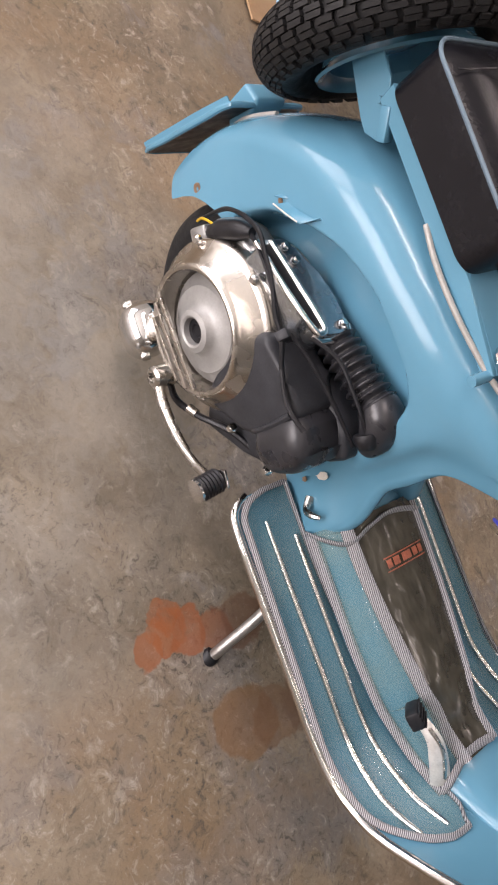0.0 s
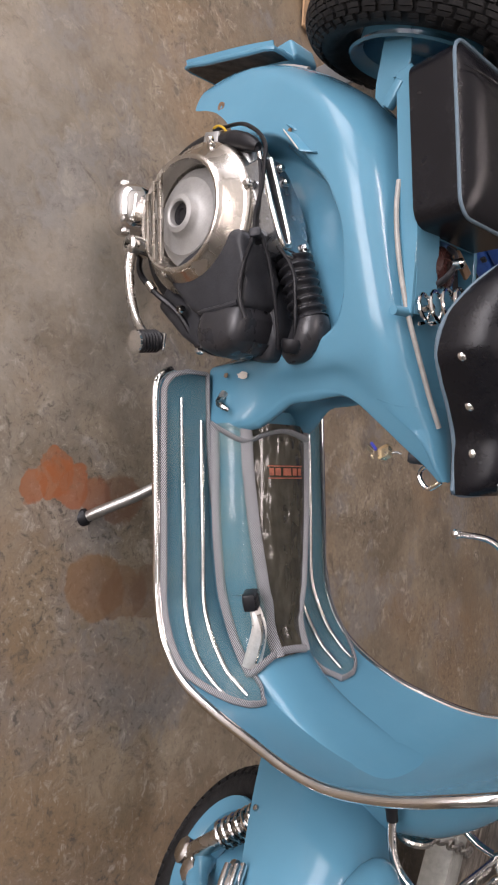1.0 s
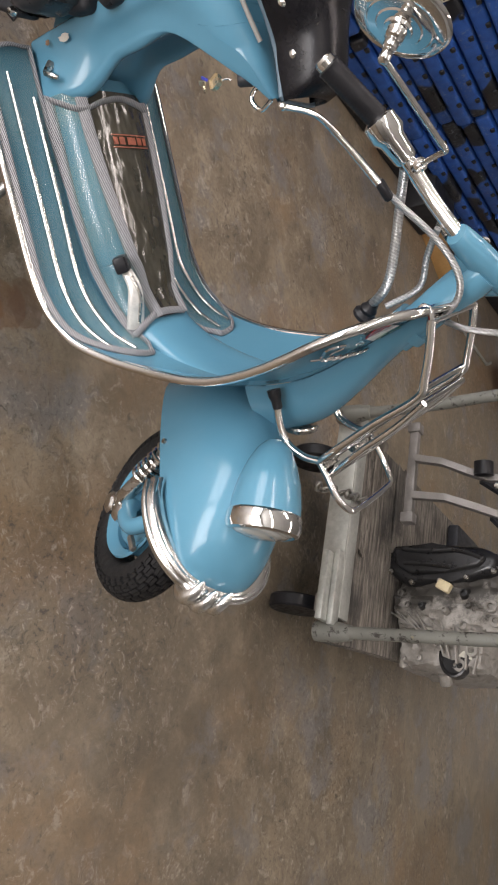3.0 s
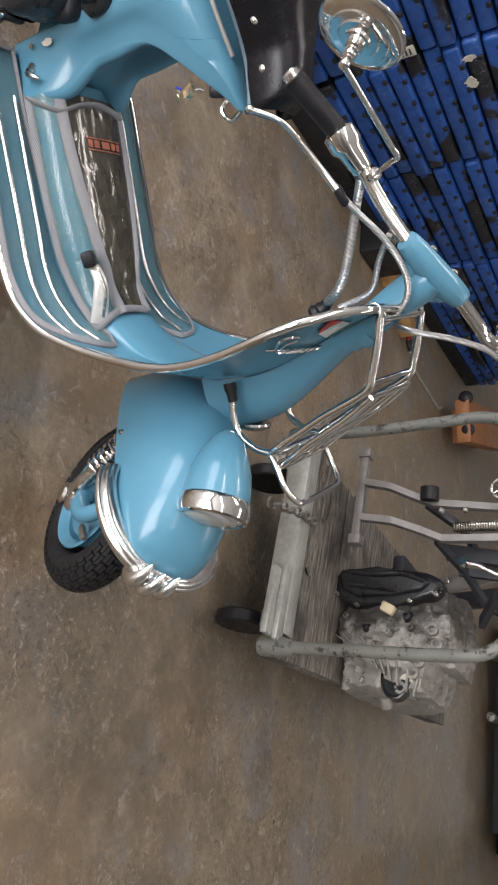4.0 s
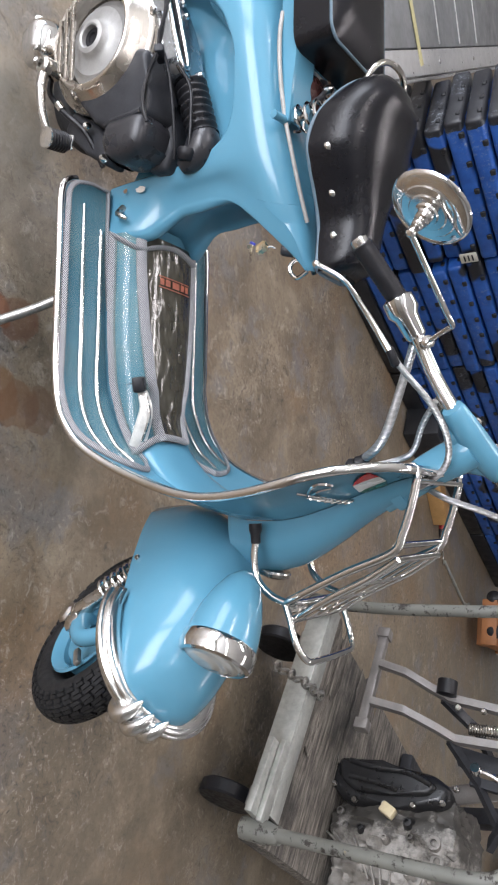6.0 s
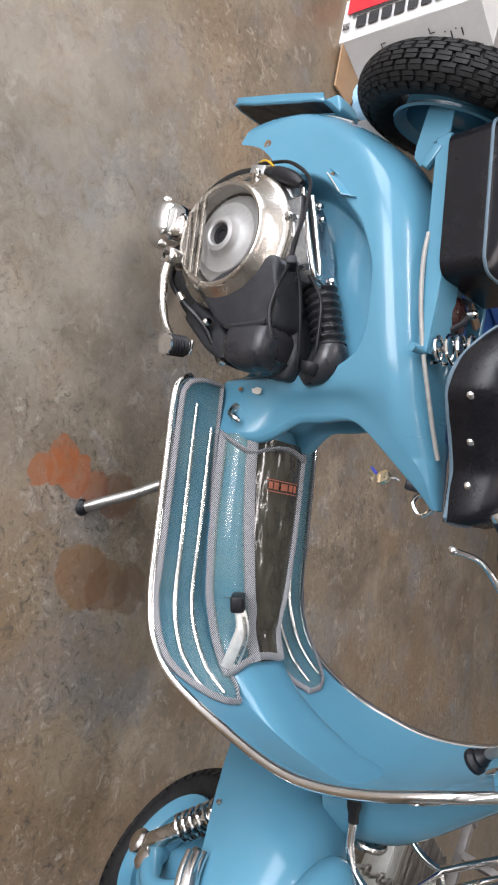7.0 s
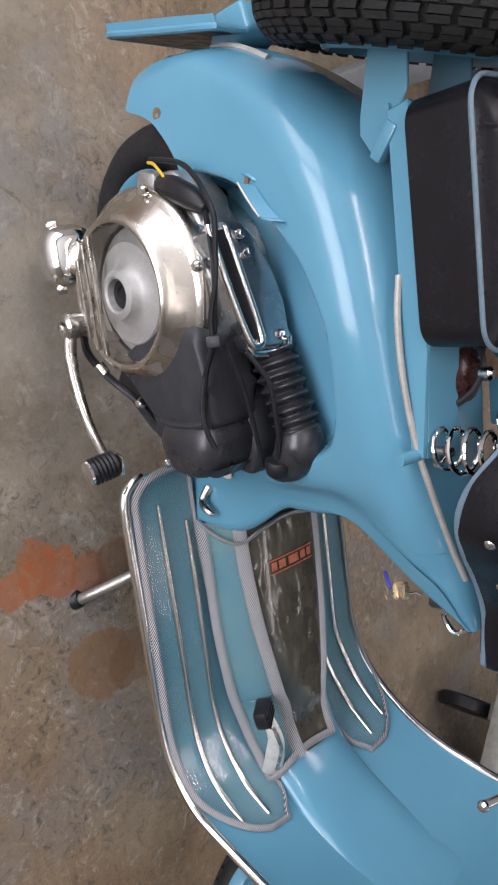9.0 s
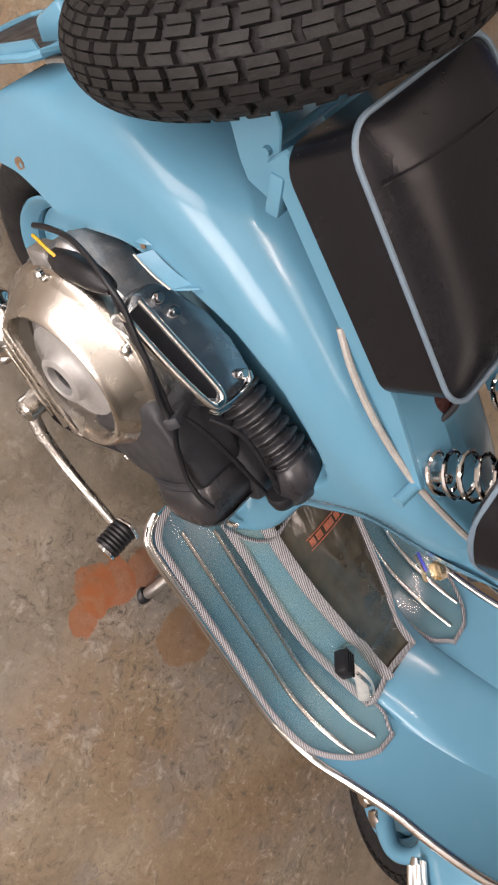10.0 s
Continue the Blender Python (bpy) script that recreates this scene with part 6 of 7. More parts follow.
def rag_point(u, v):
    a, r = 2 * math.pi * u, v
    n = noise.noise(Vector((3 * math.cos(a) * r, 3 * math.sin(a) * r, 2.0)))
    return Vector((-1.475 - 0.07 * r * math.cos(a) * 1.4 - 0.06 * r * math.sin(a), 0.985 + 0.17 * r * math.sin(a), 0.012 + 0.15 * (1 - r ** 2) ** 0.6 * (1 + 0.5 * n) + 0.018 * n))


RAG = simple("blue_paper_towel", (0.30, 0.50, 0.68), 0.85, 0.0, 0.15, 30, bump_scale=90, bump_strength=0.5)
ob = part("shop_rag", sheet(rag_point, 40, 14), RAG)
tagged(ob, "crumpled pale blue shop rag on the floor beside cartons", "rag")

# ---- dolly with a gearbox ----


def weathered(t, p):
    mp = t.nodes.new("ShaderNodeMapping")
    mp.inputs["Scale"].default_value = (8, 75, 40)
    t.links.new(coords(t), mp.inputs["Vector"])
    grain = noise_tex(t, 1.0, 8.0, 0.7, mp.outputs[0])
    base = ramp(t, grain, [(0.34, (0.03, 0.027, 0.024)), (0.45, (0.10, 0.088, 0.075)), (0.56, (0.19, 0.17, 0.145)), (0.68, (0.34, 0.31, 0.265))])
    oil = ramp(t, noise_tex(t, 3.5, 6.0, 0.65), [(0.48, grey(0.0)), (0.62, grey(0.8))])
    base = mix(t, oil, base, (0.025, 0.024, 0.023))
    rust = ramp(t, noise_tex(t, 7.0, 8.0, 0.75), [(0.63, grey(0.0)), (0.7, grey(0.7))])
    t.links.new(mix(t, rust, base, (0.24, 0.17, 0.09)), p.inputs["Base Color"])
    p.inputs["Roughness"].default_value = 0.7
    bump(t, p, grain, 0.6, 0.006)


def grimy(t, p):
    a = noise_tex(t, 30.0, 8.0, 0.7)
    base = ramp(t, a, [(0.3, (0.21, 0.195, 0.175)), (0.7, (0.39, 0.37, 0.34))])
    sep = t.nodes.new("ShaderNodeSeparateXYZ")
    t.links.new(coords(t), sep.inputs[0])
    high = ramp(t, sep.outputs["X"], [(0.56, grey(0.22)), (0.68, grey(0.0))])
    oil = ramp(t, maths(t, "ADD", noise_tex(t, 9.0, 9.0, 0.75), high), [(0.57, grey(0.0)), (0.68, grey(0.85))])
    t.links.new(mix(t, oil, base, (0.028, 0.025, 0.021)), p.inputs["Base Color"])
    t.links.new(mix(t, oil, grey(0.35), grey(0.1)), p.inputs["Metallic"])
    t.links.new(ramp(t, a, [(0.3, grey(0.45)), (0.7, grey(0.65))]), p.inputs["Roughness"])
    bump(t, p, noise_tex(t, 90.0, 6.0), 0.3, 0.003)


PLY = material("weathered_plywood", weathered)
GALV = simple("galvanised_plate", (0.44, 0.45, 0.42), 0.45, 0.5, 0.3, 9)


def chipped(t, p):
    mp = t.nodes.new("ShaderNodeMapping")
    mp.inputs["Scale"].default_value = (18, 18, 18)
    t.links.new(coords(t), mp.inputs["Vector"])
    base = ramp(t, noise_tex(t, 6.0, 6.0), [(0.3, (0.12, 0.122, 0.108)), (0.7, (0.205, 0.208, 0.185))])
    chips = ramp(t, noise_tex(t, 1.6, 8.0, 0.7, mp.outputs[0]), [(0.54, grey(0.0)), (0.585, grey(1.0))])
    base = mix(t, chips, base, (0.035, 0.03, 0.026))
    old = ramp(t, noise_tex(t, 5.0, 7.0, 0.7), [(0.63, grey(0.0)), (0.68, grey(0.8))])
    t.links.new(mix(t, old, base, (0.36, 0.26, 0.10)), p.inputs["Base Color"])
    p.inputs["Roughness"].default_value = 0.5
    bump(t, p, chips, 0.3, -0.002)


OLD_TUBE = material("chipped_grey_green_paint", chipped)
DOLLY = pose(0.79, 0.99, 0, 0, 0, -43.4)
dolly = thing("dolly", "worn plywood shop dolly with a chipped tube handle", "dolly", DOLLY)


def tapered(bm):
    """Draws a board's far side in towards the deck's end."""
    for v in bm.verts:
        if v.co.x > 0.3:
            v.co.x -= 0.088 * max(0.0, v.co.y)
    return bm


part("deck_board", tapered(box(0.75, 1.97, 0.02, pose(0.39, 1.05, 0.270), 0.004)), PLY, dolly, "grey worn plywood deck")
part("deck_underlay", tapered(box(0.74, 1.96, 0.016, pose(0.39, 1.05, 0.2515), 0.003)), PLY, dolly)
part("front_plate", box(0.70, 0.066, 0.012, pose(0.335, 0.068, 0.2865), 0.003), GALV, dolly, "galvanised steel edge plate")
part("front_plate_lip", box(0.66, 0.01, 0.08, pose(0.335, 0.029, 0.252), 0.003), GALV, dolly)
part("corner_plank", box(0.215, 0.072, 0.022, pose(0.600, -0.012, 0.262), 0.003), GALV, dolly, "grey plank end beside the edge plate")
part("corner_plank", box(0.235, 0.046, 0.018, pose(0.598, 0.012, 0.2825), 0.003), GALV, dolly)
part("side_board", tapered(box(0.03, 1.95, 0.05, pose(0.745, 1.05, 0.2175), 0.004)), PLY, dolly)
for k, (y0, y1, x0, x1, seed) in enumerate(((0.07, 0.155, -0.02, 0.30, 3), (0.075, 0.125, 0.30, 0.62, 5), (0.07, 0.19, 0.10, 0.44, 9), (0.19, 0.30, -0.02, 0.22, 12), (0.40, 0.62, 0.02, 0.36, 15))):
    off = Vector((seed * 1.7, 0, 0))

    def veneer(u, v):
        x = x0 + (x1 - x0) * v
        y = y0 + (y1 - y0) * u * (0.75 + 0.55 * noise.noise(Vector((x * 14, 0.3, 0)) + off)) + 0.010 * noise.noise(Vector((x * 30, u * 3, 1)) + off)
        return x + 0.03 * noise.noise(Vector((0, u * 6, v)) + off), y, 0.2835 + 0.0022 * (k % 3) + 0.004 * u * max(0.0, noise.noise(Vector((x * 8, 5, 0)) + off))
    part("loose_veneer", sheet(veneer, 6, 30, 0.002), PLY, dolly, "ragged layer of loose grey veneer" if k == 0 else "")
handle = part("tube_handle", tube([(0.0, 0, 0.25), (0, 0, 0.5), (-0.015, 0, 0.75), (-0.02, 0, 0.88), (0.02, 0, 0.965), (0.11, 0, 1.0), (0.36, 0, 1.006), (0.55, 0, 1.0), (0.66, 0, 0.975), (0.715, 0, 0.91), (0.728, 0, 0.8), (0.73, 0.012, 0.55), (0.73, 0.034, 0.25)], 0.019, 14, 6), OLD_TUBE, dolly, "bent steel tube handle with chipped paint")
for x, y in ((0.0, 0.0), (0.73, 0.034)):
    part("handle_socket", lathe([(0.03, 0.22), (0.032, 0.23), (0.031, 0.30), (0.026, 0.32), (0.024, 0.34)], pose(x, y, 0), 20), OLD_TUBE, handle)
for x, y in ((0.1, 0.12), (0.63, 0.12), (0.1, 1.75), (0.44, 1.75)):
    cst = part("caster", lathe([(0.05, -0.022), (0.085, -0.022), (0.09, -0.016), (0.09, 0.016), (0.085, 0.022), (0.05, 0.022)], pose(x, y, 0.09, 0, 0, 90) @ AX_Y, 28), RUBBER, dolly, "black rubber caster")
    part("caster_fork", box(0.06, 0.1, 0.05, pose(x, y, 0.205), 0.006), STEEL, cst)
for k in range(9):
    y = -0.165 + 0.032 * k
    m = pose(0.330 - 0.006 * k + 0.004 * (k % 2), y, 0.308 if y > -0.05 else 0.306 + 0.3 * (y + 0.05), 20 + 45 * (k % 2), 8, 104)
    loop = [m @ Vector((0.023 * math.cos(a), 0.0135 * math.sin(a), 0)) for a in (2 * math.pi * j / 12 for j in range(12))]
    part("chain_link", tube(loop, 0.0048, 6, 1, closed=True), STEEL, dolly, "steel chain link" if k == 0 else "")

CASTING = material("oily_cast_alloy", grimy)
OILY = simple("oily_black_cover", (0.016, 0.016, 0.017), 0.35, 0.1, 0.4, 25, bump_scale=80, bump_strength=0.2)
gearbox = thing("gearbox", "oily cast alloy gearbox with a black cover on the dolly", "gearbox", DOLLY @ pose(-0.07, 0.25, -0.09))


from mathutils.bvhtree import BVHTree


def blotch_at(x, z, y, rx, rz):
    return blotch(x, z, y, rx, rz, 16, int(100 * x), -0.006)


def lump(x0, x1, y0, y1, z0, z1, seed, amount=0.12):
    """A cast housing: a rounded block with ribs, bosses and hollows."""
    bm = bmesh.new()
    bmesh.ops.create_cube(bm, size=2.0)
    bmesh.ops.subdivide_edges(bm, edges=bm.edges, cuts=26, use_grid_fill=True)
    off = Vector((seed, 0, 0))
    for v in bm.verts:
        d = v.co.normalized()
        q = v.co.lerp(d * 1.3, 0.55)
        ridge = max(0.0, 0.16 - abs(noise.noise(d * 3.1 + off))) * 0.45
        pit = -0.10 * smooth_step(0.30, 0.42, noise.noise(d * 4.3 - off))
        k = 1 + amount * noise.noise(d * 1.9 + off) + 0.7 * ridge + 0.6 * pit + 0.008 * noise.noise(d * 11)
        v.co = Vector(((x0 + x1) / 2 + q.x * k * (x1 - x0) / 2.1, (y0 + y1) / 2 + q.y * k * (y1 - y0) / 2.1, max(z0, (z0 + z1) / 2 + q.z * k * (z1 - z0) / 2.1)))
    return bm


SKINS = [lump(0.57, 0.81, 0.23, 0.66, 0.374, 0.71, 1.0, 0.12), lump(0.43, 0.70, 0.2, 0.62, 0.374, 0.79, 2.4, 0.12)]
TREES = [BVHTree.FromBMesh(q) for q in SKINS]
part("bell_housing", SKINS[0], CASTING, gearbox, "grey cast alloy bell housing")
part("gear_case", SKINS[1], CASTING, gearbox)


def seat(x, z):
    """Where a fitting at x, z stands on the casting's front, and which way it points."""
    hits = [h for h in (tree.ray_cast(Vector((x, -1, z)), Vector((0, 1, 0))) for tree in TREES) if h[0] is not None]
    if not hits:
        return None
    at, n = min(hits, key=lambda h: h[3])[:2]
    n = n if n.y < 0 else -n
    return along(at, at + n.lerp(Vector((0, -1, 0)), 0.5))


# no real hole: a black disc on the casting imitates its shaded depth
part("bell_mouth", lathe([(0.060, -0.05), (0.060, 0.001), (0.054, 0.003), (0.048, -0.004), (0.001, -0.006)], seat(0.765, 0.60) @ Matrix.Diagonal((1.2, 0.85, 1, 1)), 28), OILY, gearbox, "black disc standing in for the shade of a round opening")
cov = part("gear_cover", prism([(0.40, 0.34), (0.39, 0.52), (0.40, 0.70), (0.44, 0.77), (0.50, 0.74), (0.53, 0.60), (0.545, 0.44), (0.50, 0.36)], 0.17, 0.5, 0.03, 3), OILY, gearbox, "black ribbed gear cover")
for x, z in ((0.50, 0.38), (0.535, 0.46), (0.53, 0.56), (0.515, 0.65), (0.49, 0.74), (0.44, 0.775)):
    part("cover_bolt", lathe([(0.011, 0), (0.011, 0.008), (0.007, 0.013), (0.001, 0.013)], pose(x, 0.17, z) @ AX_Y, 8), DULL_CHROME, cov)
part("connector", box(0.035, 0.03, 0.05, pose(0.55, 0.155, 0.58, 0, 25, 0), 0.006), simple("cream_plastic", (0.62, 0.53, 0.34), 0.5), gearbox, "cream plastic connector")
part("case_label", box(0.045, 0.02, 0.003, seat(0.76, 0.64) @ pose(0, 0, 0.008, 0, 0, 80)), TAG, gearbox, "white barcode label")
rnd = random.Random(4)
for k in range(16):
    m = seat(rnd.uniform(0.54, 0.84), rnd.uniform(0.40, 0.80))
    r = rnd.uniform(0.007, 0.016)
    if m is not None:
        part("case_boss", lathe([(r * 1.8, -0.012), (r * 1.3, 0.004), (r, 0.016), (r * 0.55, 0.017), (r * 0.5, 0.008)], m, 12), rnd.choice((CASTING, CASTING, CASTING, STEEL, OILY)), gearbox)
# strengthening ribs that fan out over the bell, and bolt lugs along its edge
for k in range(9):
    m = seat(0.66 + 0.012 * k, 0.42 + 0.032 * k)
    if m is not None:
        part("case_rib", box(0.13, 0.007, 0.022, m @ pose(0, 0, 0.002, 0, 0, 62 - 9 * k), 0.003), CASTING, gearbox)
for x, z in ((0.62, 0.75), (0.66, 0.76), (0.72, 0.70), (0.76, 0.68), (0.81, 0.64), (0.84, 0.57), (0.85, 0.50)):
    m = seat(x - 0.015, z - 0.02)
    if m is not None:
        part("bolt_lug", lathe([(0.022, -0.03), (0.021, 0.012), (0.011, 0.013), (0.010, -0.004), (0.001, -0.004)], m, 16), CASTING, gearbox)
part("cover_step", prism([(0.415, 0.38), (0.405, 0.52), (0.415, 0.66), (0.445, 0.72), (0.48, 0.69), (0.50, 0.58), (0.51, 0.46), (0.48, 0.40)], 0.150, 0.19, 0.014, 3), OILY, cov)
for pts in (((0.42, 0.148, 0.42), (0.43, 0.143, 0.52), (0.425, 0.146, 0.62), (0.45, 0.15, 0.70)), ((0.47, 0.147, 0.43), (0.475, 0.144, 0.52), (0.485, 0.147, 0.60))):
    part("cover_ridge", tube(pts, 0.010, 10, 5, flat=0.6), OILY, cov)

# ---- stand with two arms behind the handle ----
SILVER = simple("silver_grey_paint", (0.22, 0.205, 0.195), 0.4, 0.3, 0.15, 30)
hoist = thing("motorcycle_stand", "silver steel motorcycle stand lying against the dolly", "stand", DOLLY)
part("t_bar", box(0.33, 0.030, 0.030, pose(0.131, 0.225, 0.412), 0.003), SILVER, hoist, "silver square tube cross bar")
for x in (-0.036, 0.298):
    part("bar_end_block", box(0.036, 0.044, 0.044, pose(x, 0.225, 0.412), 0.004), SILVER, hoist)


def flat_bar(pts, w, h_, mat, name, label=""):
    bm = bmesh.new()
    rings = []
    for i, q in enumerate(pts):
        a, b = Vector(pts[max(0, i - 1)]), Vector(pts[min(len(pts) - 1, i + 1)])
        d = (b - a).normalized()
        u = Vector((1, 0, 0))
        v = d.cross(u).normalized()
        q = Vector(q)
        rings.append([q + u * w / 2 + v * h_ / 2, q - u * w / 2 + v * h_ / 2, q - u * w / 2 - v * h_ / 2, q + u * w / 2 - v * h_ / 2])
    ring_mesh(bm, rings)
    return part(name, bm, mat, hoist, label, smooth=False)


flat_bar([(0.09, 0.2, 0.43), (0.105, 0.21, 0.52), (0.135, 0.23, 0.60), (0.15, 0.26, 0.66), (0.165, 0.28, 0.90), (0.174, 0.296, 1.08)], 0.024, 0.026, SILVER, "stand_arm", "silver square tube arm")
flat_bar([(0.225, 0.2, 0.43), (0.235, 0.21, 0.54), (0.265, 0.23, 0.64), (0.28, 0.26, 0.70), (0.27, 0.28, 0.92), (0.266, 0.295, 1.08)], 0.024, 0.026, SILVER, "stand_arm", "silver square tube arm")
flat_bar([(0.15, 0.26, 0.64), (0.20, 0.36, 0.74), (0.30, 0.5, 0.8)], 0.03, 0.02, BLACK_PLASTIC, "black_strut")
flat_bar([(0.28, 0.26, 0.68), (0.36, 0.34, 0.76), (0.45, 0.42, 0.82), (0.47, 0.5, 0.9)], 0.03, 0.02, BLACK_PLASTIC, "black_strut")
flat_bar([(0.40, 0.3, 0.95), (0.44, 0.36, 0.86), (0.50, 0.45, 0.80)], 0.04, 0.02, BLACK_PLASTIC, "black_strut")
part("stand_coil", lathe([(0.016 + 0.003 * (i % 2), 0.004 * i) for i in range(50)], along((0.238, 0.262, 0.735), (0.226, 0.275, 0.94)), 16), DULL_CHROME, hoist, "steel coil spring")
part("stand_roller", lathe([(0.02, 0), (0.032, 0.004), (0.032, 0.05), (0.02, 0.054)], along((0.10, 0.23, 0.655), (0.16, 0.24, 0.655)), 18), RUBBER, hoist, "black rubber roller")
part("hand_wheel", tube([Vector((0.13 + 0.035 * math.cos(a), 0.2, 0.90 + 0.035 * math.sin(a))) for a in (2 * math.pi * k / 16 for k in range(16))], 0.005, 8, 1, closed=True), DULL_CHROME, hoist, "small steel hand wheel")
for a in (0, 60, 120):
    d = Vector((math.cos(radians(a)), 0, math.sin(radians(a)))) * 0.035
    part("wheel_spoke", rod(Vector((0.13, 0.2, 0.90)) - d, Vector((0.13, 0.2, 0.90)) + d, 0.0035, 6), DULL_CHROME, hoist)
part("release_lever", tube([(0.385, 0.2, 0.79), (0.39, 0.2, 0.83), (0.41, 0.21, 0.88), (0.43, 0.22, 0.93)], 0.008, 8, 4), CHROME, hoist, "chrome release lever")
part("lever_knuckle", lathe([(0.014, 0), (0.018, 0.01), (0.014, 0.03)], pose(0.385, 0.21, 0.79) @ AX_Y, 10), CHROME, hoist)
flat_bar([(0.30, 0.33, 0.70), (0.315, 0.345, 0.86), (0.31, 0.36, 1.04)], 0.05, 0.03, BLACK_PLASTIC, "black_cover", "black moulded cover between the arms")
flat_bar([(0.36, 0.35, 0.74), (0.375, 0.36, 0.90), (0.37, 0.37, 1.04)], 0.028, 0.02, BLACK_PLASTIC, "black_cover")
part("rubber_loop", tube([Vector((0.395 + 0.05 * math.cos(a), 0.36, 0.99 + 0.085 * math.sin(a))) for a in (2 * math.pi * k / 20 for k in range(20))], 0.011, 10, 1, closed=True), RUBBER, hoist, "black rubber hose loop")
part("wire_ring", tube([Vector((0.47 + 0.035 * math.cos(a), 0.30 + 0.01 * math.sin(2 * a), 0.93 + 0.045 * math.sin(a))) for a in (2 * math.pi * k / 18 for k in range(18))], 0.0035, 8, 1, closed=True), DULL_CHROME, hoist, "thin steel wire ring")
for z in (0.70, 0.78):
    part("arm_bolt", lathe([(0.010, 0), (0.010, 0.008), (0.006, 0.012), (0.001, 0.012)], pose(0.19, 0.235, z) @ AX_Y, 10), DULL_CHROME, hoist)
part("stand_base", box(0.5, 0.5, 0.05, pose(0.30, 1.25, 0.31), 0.01), BLACK_PLASTIC, hoist, "black steel base")
part("stand_post", box(0.06, 0.06, 0.6, pose(0.27, 0.95, 0.6, 24, 0, 0), 0.006), BLACK_PLASTIC, hoist)
part("hydraulic_ram", rod((0.30, 0.4, 0.98), (0.40, 0.6, 0.40), 0.03, 16), SILVER, hoist)

# ---- small things on the floor beyond ----
ORANGE = simple("orange_brown_wood", (0.34, 0.14, 0.05), 0.55, 0.0, 0.2, 12)
blk = thing("wooden_chock", "orange-brown wooden block with black rubber knobs", "block", pose(1.40, 3.84, 0, 0, 0, 72))
part("block_board", box(1.2, 0.30, 0.10, pose(0.55, 0.0, 0.17), 0.008), ORANGE, blk)
for x in (0.4, 1.0):
    part("block_foot", box(0.12, 0.25, 0.12, pose(x, 0, 0.06), 0.008), ORANGE, blk)
for y in (-0.06, 0.16):
    part("rubber_knob", lathe([(0.04, 0), (0.05, 0.008), (0.05, 0.04), (0.03, 0.05), (0.001, 0.052)], along((-0.0, y, 0.19), (-0.15, y, 0.21)), 20), RUBBER, blk, "black rubber knob")
PINE = simple("yellow_pine", (0.42, 0.24, 0.09), 0.6, 0.0, 0.2, 14, bump_scale=40)
ob = part("timber_batten", box(0.75, 0.09, 0.09, pose(0.36, 3.0, 0.046, 0, 0, 32), 0.005), PINE)
tagged(ob, "short yellow pine batten on the floor", "timber")
drv = thing("screwdriver", "red and black handled screwdriver on the floor", "screwdriver", pose(0.75, 3.28, 0.018, 0, 0, 4))
part("screwdriver_handle", lathe([(0.012, -0.10), (0.017, -0.09), (0.016, -0.03), (0.018, 0.0), (0.010, 0.01)], AX_X, 16), simple("red_handle", (0.40, 0.02, 0.02), 0.4), drv, "red plastic handle")
part("screwdriver_grip", lathe([(0.0185, -0.02), (0.019, 0.0), (0.015, 0.05), (0.006, 0.055)], AX_X, 16), BLACK_PLASTIC, drv)
part("screwdriver_blade", lathe([(0.006, 0.05), (0.006, 0.20), (0.003, 0.21)], AX_X, 10), DULL_CHROME, drv)
lev = thing("tyre_iron", "long thin steel lever tool lying on the floor", "tool", pose(0.99, 3.42, 0.01, 0, 0, 52))
part("iron_shaft", box(0.55, 0.018, 0.012, pose(0.2, 0, 0), 0.003), GALV, lev)
part("iron_claw", tube([(0.46, 0, 0), (0.5, 0.01, 0.005), (0.53, 0.035, 0.008), (0.56, 0.04, 0.005)], 0.012, 8, 4, flat=0.5), GALV, lev)
ob = part("black_crate", box(0.30, 0.30, 0.20, pose(0.12, 2.83, 0.10, 0, 0, 58), 0.015), BLACK_MAT)
tagged(ob, "small black plastic crate before the mat piles", "crate")

# ---- silver car seen at its rear bumper ----
CARPAINT = simple("silver_car_paint", (0.74, 0.75, 0.76), 0.32, 0.05, 0.04, 30, coat=0.6)
car = thing("car", "silver car with its rear bumper towards the dolly", "car", pose(3.18, 4.47, 0, 0, 0, -41.4))
PROFILE = [(0.0, 0.17), (-0.015, 0.22), (-0.02, 0.31), (0.0, 0.45), (0.03, 0.49), (0.03, 0.53), (0.06, 0.55), (0.10, 0.95), (0.32, 1.35), (0.6, 1.48), (2.2, 1.5), (3.0, 1.05), (4.0, 0.9), (4.25, 0.6), (4.2, 0.17)]


def hull(u, v):
    k = v * (len(PROFILE) - 1)
    i = min(int(k), len(PROFILE) - 2)
    y = PROFILE[i][0] + (PROFILE[i + 1][0] - PROFILE[i][0]) * (k - i)
    z = PROFILE[i][1] + (PROFILE[i + 1][1] - PROFILE[i][1]) * (k - i)
    e = abs(2 * u - 1)
    inset = 0.10 * max(0.0, (e - 0.9) / 0.1) ** 2
    tuck = 0.12 * smooth_step(0.9, 1.45, z)
    x = 0.79 + (2 * u - 1) * (0.91 - tuck)
    return x, y + (inset if y < 2 else -inset), z


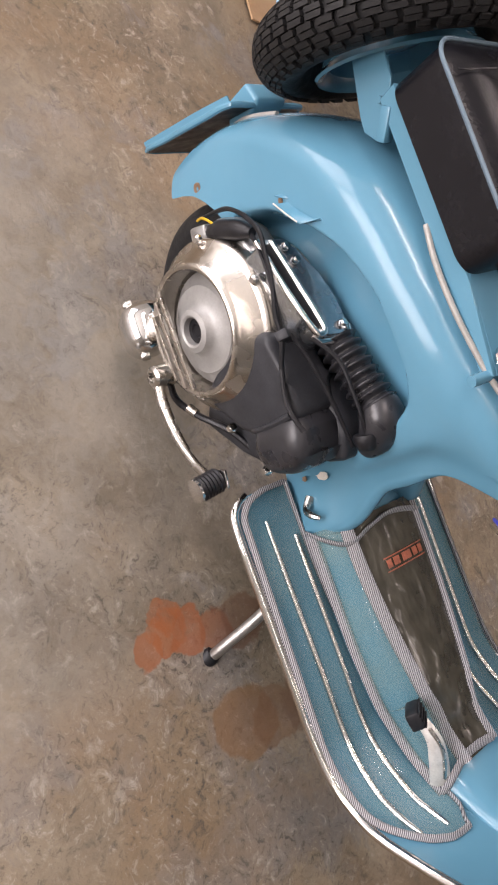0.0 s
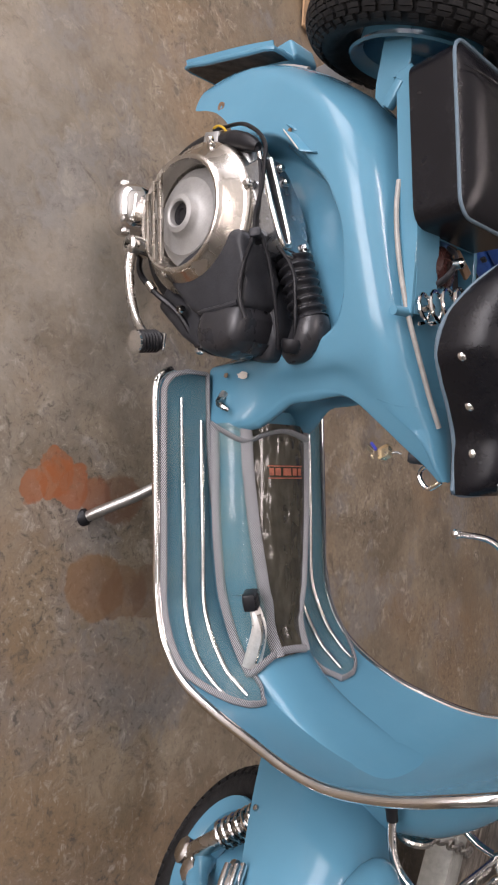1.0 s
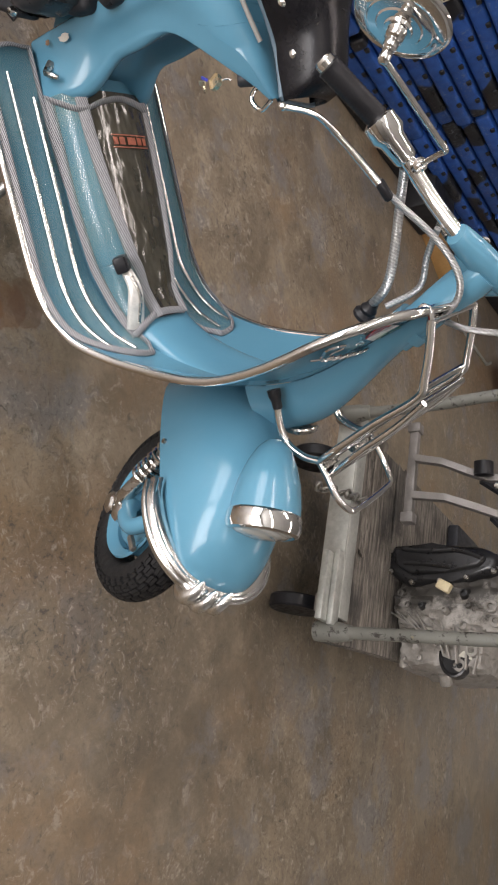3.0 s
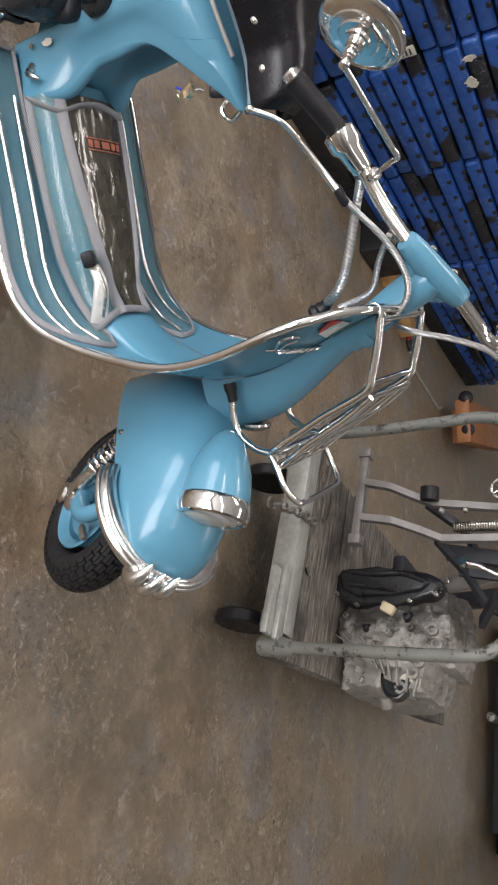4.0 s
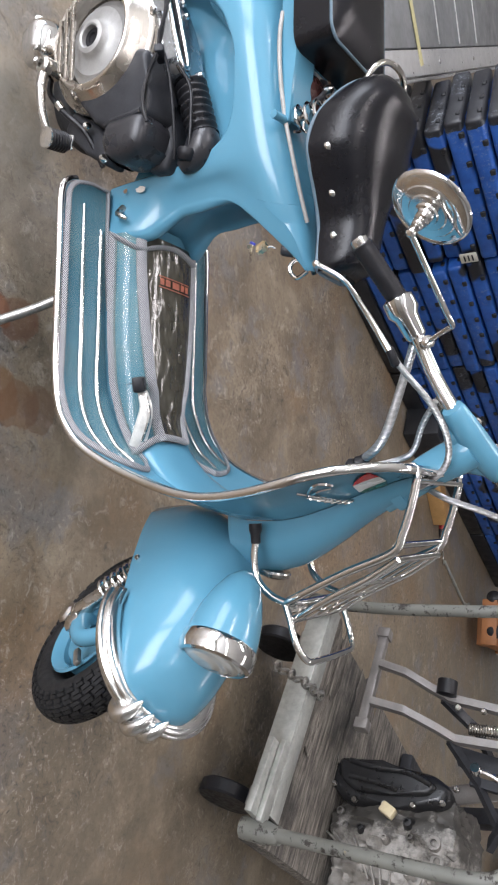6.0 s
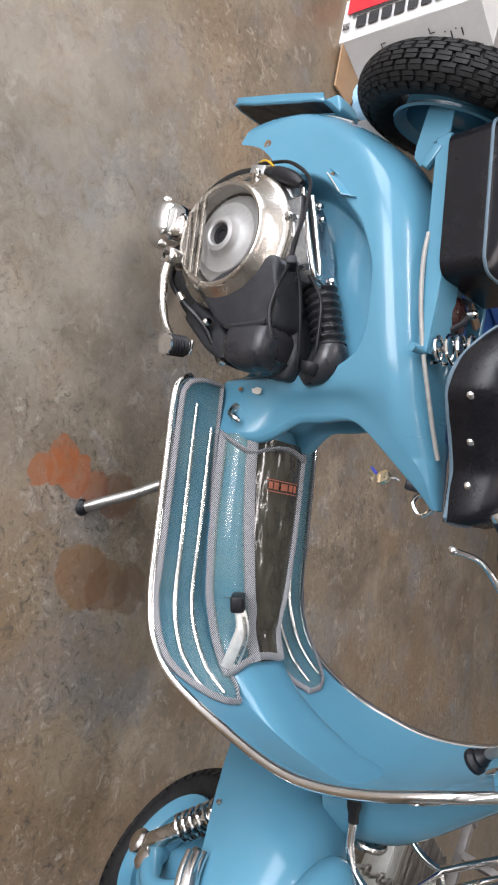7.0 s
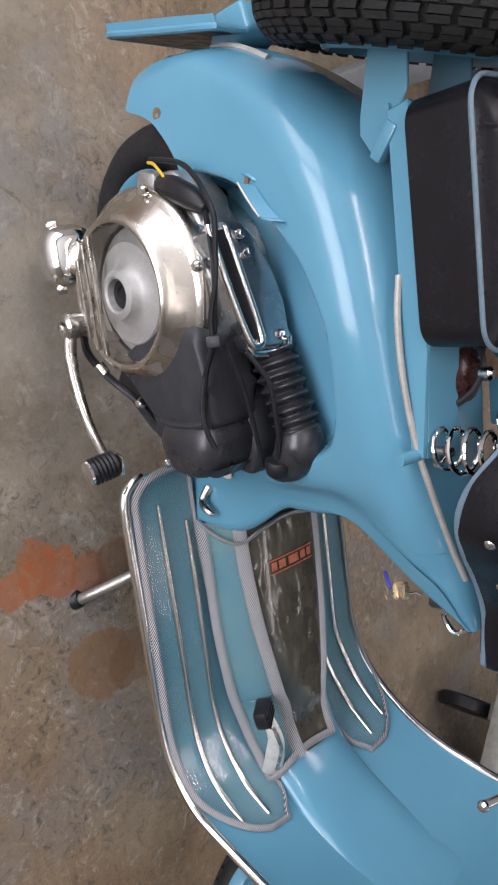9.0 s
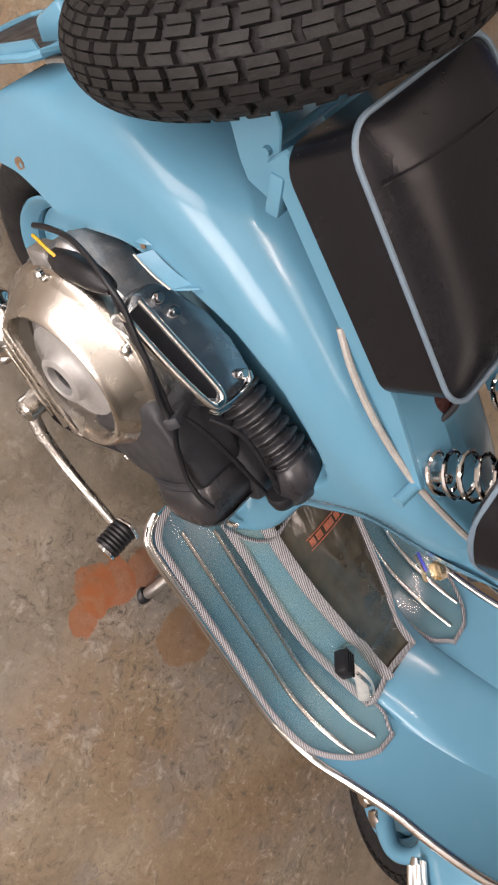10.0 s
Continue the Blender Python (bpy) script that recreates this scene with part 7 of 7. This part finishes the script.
part("car_body", sheet(hull, 30, 70, 0.004), CARPAINT, car, "silver painted body")
part("bumper_seam", box(1.6, 0.006, 0.008, pose(0.85, 0.012, 0.475)), BLACK_PLASTIC, car)
part("valance", box(1.5, 0.5, 0.16, pose(0.85, 0.38, 0.15), 0.02), BLACK_PLASTIC, car, "black plastic lower valance")
for x in (0.32, 0.80):
    part("exhaust_tip", lathe([(0.034, 0.12), (0.036, 0.0), (0.033, -0.003), (0.030, 0.0), (0.029, 0.1)], along((x, -0.06, 0.085), (x, 0.2, 0.085)), 24), STEEL, car, "round steel exhaust tip")
    part("exhaust_pipe", rod((x, 0.06, 0.085), (x, 0.6, 0.085), 0.028, 16), STEEL, car)
npl = part("number_plate", box(0.31, 0.012, 0.155, pose(0.62, -0.028, 0.325), 0.006), simple("white_plate", (0.70, 0.72, 0.74), 0.35), car, "white number plate with blue bars")
part("plate_frame", tube([(0.46, -0.032, 0.245), (0.78, -0.032, 0.245), (0.78, -0.032, 0.405), (0.46, -0.032, 0.405)], 0.006, 6, 0, closed=True), BLACK_PLASTIC, npl)
PLATE_BLUE = simple("plate_blue", (0.04, 0.22, 0.50), 0.4)
for k in range(5):
    part("plate_bar", box(0.035, 0.002, 0.075, pose(0.52 + 0.05 * k, -0.0355, 0.325)), PLATE_BLUE, npl, "blue bar" if k == 0 else "")
part("plate_bar", box(0.26, 0.002, 0.012, pose(0.62, -0.0355, 0.385)), PLATE_BLUE, npl)
for x in (0.05, 1.65):
    for y in (0.75, 3.35):
        whl = part("car_tyre", lathe([(0.2, -0.09), (0.29, -0.1), (0.31, -0.08), (0.31, 0.08), (0.29, 0.1), (0.2, 0.09)], pose(x, y, 0.31) @ pose(0, 0, 0, 0, 90, 0), 36), TYRE, car, "black car tyre")
        part("car_rim", lathe([(0.2, -0.08), (0.05, -0.06), (0.05, 0.06), (0.2, 0.08)], pose(x, y, 0.31) @ pose(0, 0, 0, 0, 90, 0), 30), ALLOY, whl)

# ---- ceiling lamps ----
TUBE_GLOW = bpy.data.materials.new("lamp_tube")
TUBE_GLOW.use_nodes = True
TUBE_GLOW.node_tree.nodes["Principled BSDF"].inputs["Emission Color"].default_value = (1, 0.97, 0.92, 1)
TUBE_GLOW.node_tree.nodes["Principled BSDF"].inputs["Emission Strength"].default_value = 6.0
WHITE_METAL = simple("white_enamel_steel", (0.75, 0.75, 0.73), 0.4)
for x, y in LAMPS:
    l = thing("ceiling_lamp", "white enamel ceiling lamp with two tubes", "lamp", pose(x, y, 3.9, 0, 0, LAMP_TURN), "ceiling lamps")
    part("lamp_housing", box(0.34, 2.7, 0.06, pose(0, 0, 0.06), 0.01), WHITE_METAL, l)
    for s in (-0.08, 0.08):
        part("lamp_tube", rod((s, -1.28, 0), (s, 1.28, 0), 0.018, 12), TUBE_GLOW, l)

# ---- tyre tread, block by block ----
for w, r in TREADS:
    half, n, step = 0.049, 42, 0.37
    for k in range(-3, 4):
        a0, a1 = step * k - 0.165, step * k + 0.165
        me = tread_block(r, half, a0, a1, (0.0275 if abs(k) < 3 else 0.024) * (1 - 0.03 * abs(k)), 0.0022 * (1 if k % 2 else -1) if abs(k) < 3 else 0.0)
        for i in range(n):
            ob = new("tread_block", me)
            ob.parent = w
            ob.matrix_basis = pose(0, 0, 0, 0, 360.0 * (i + 0.5 * (k % 2)) / n, 0)
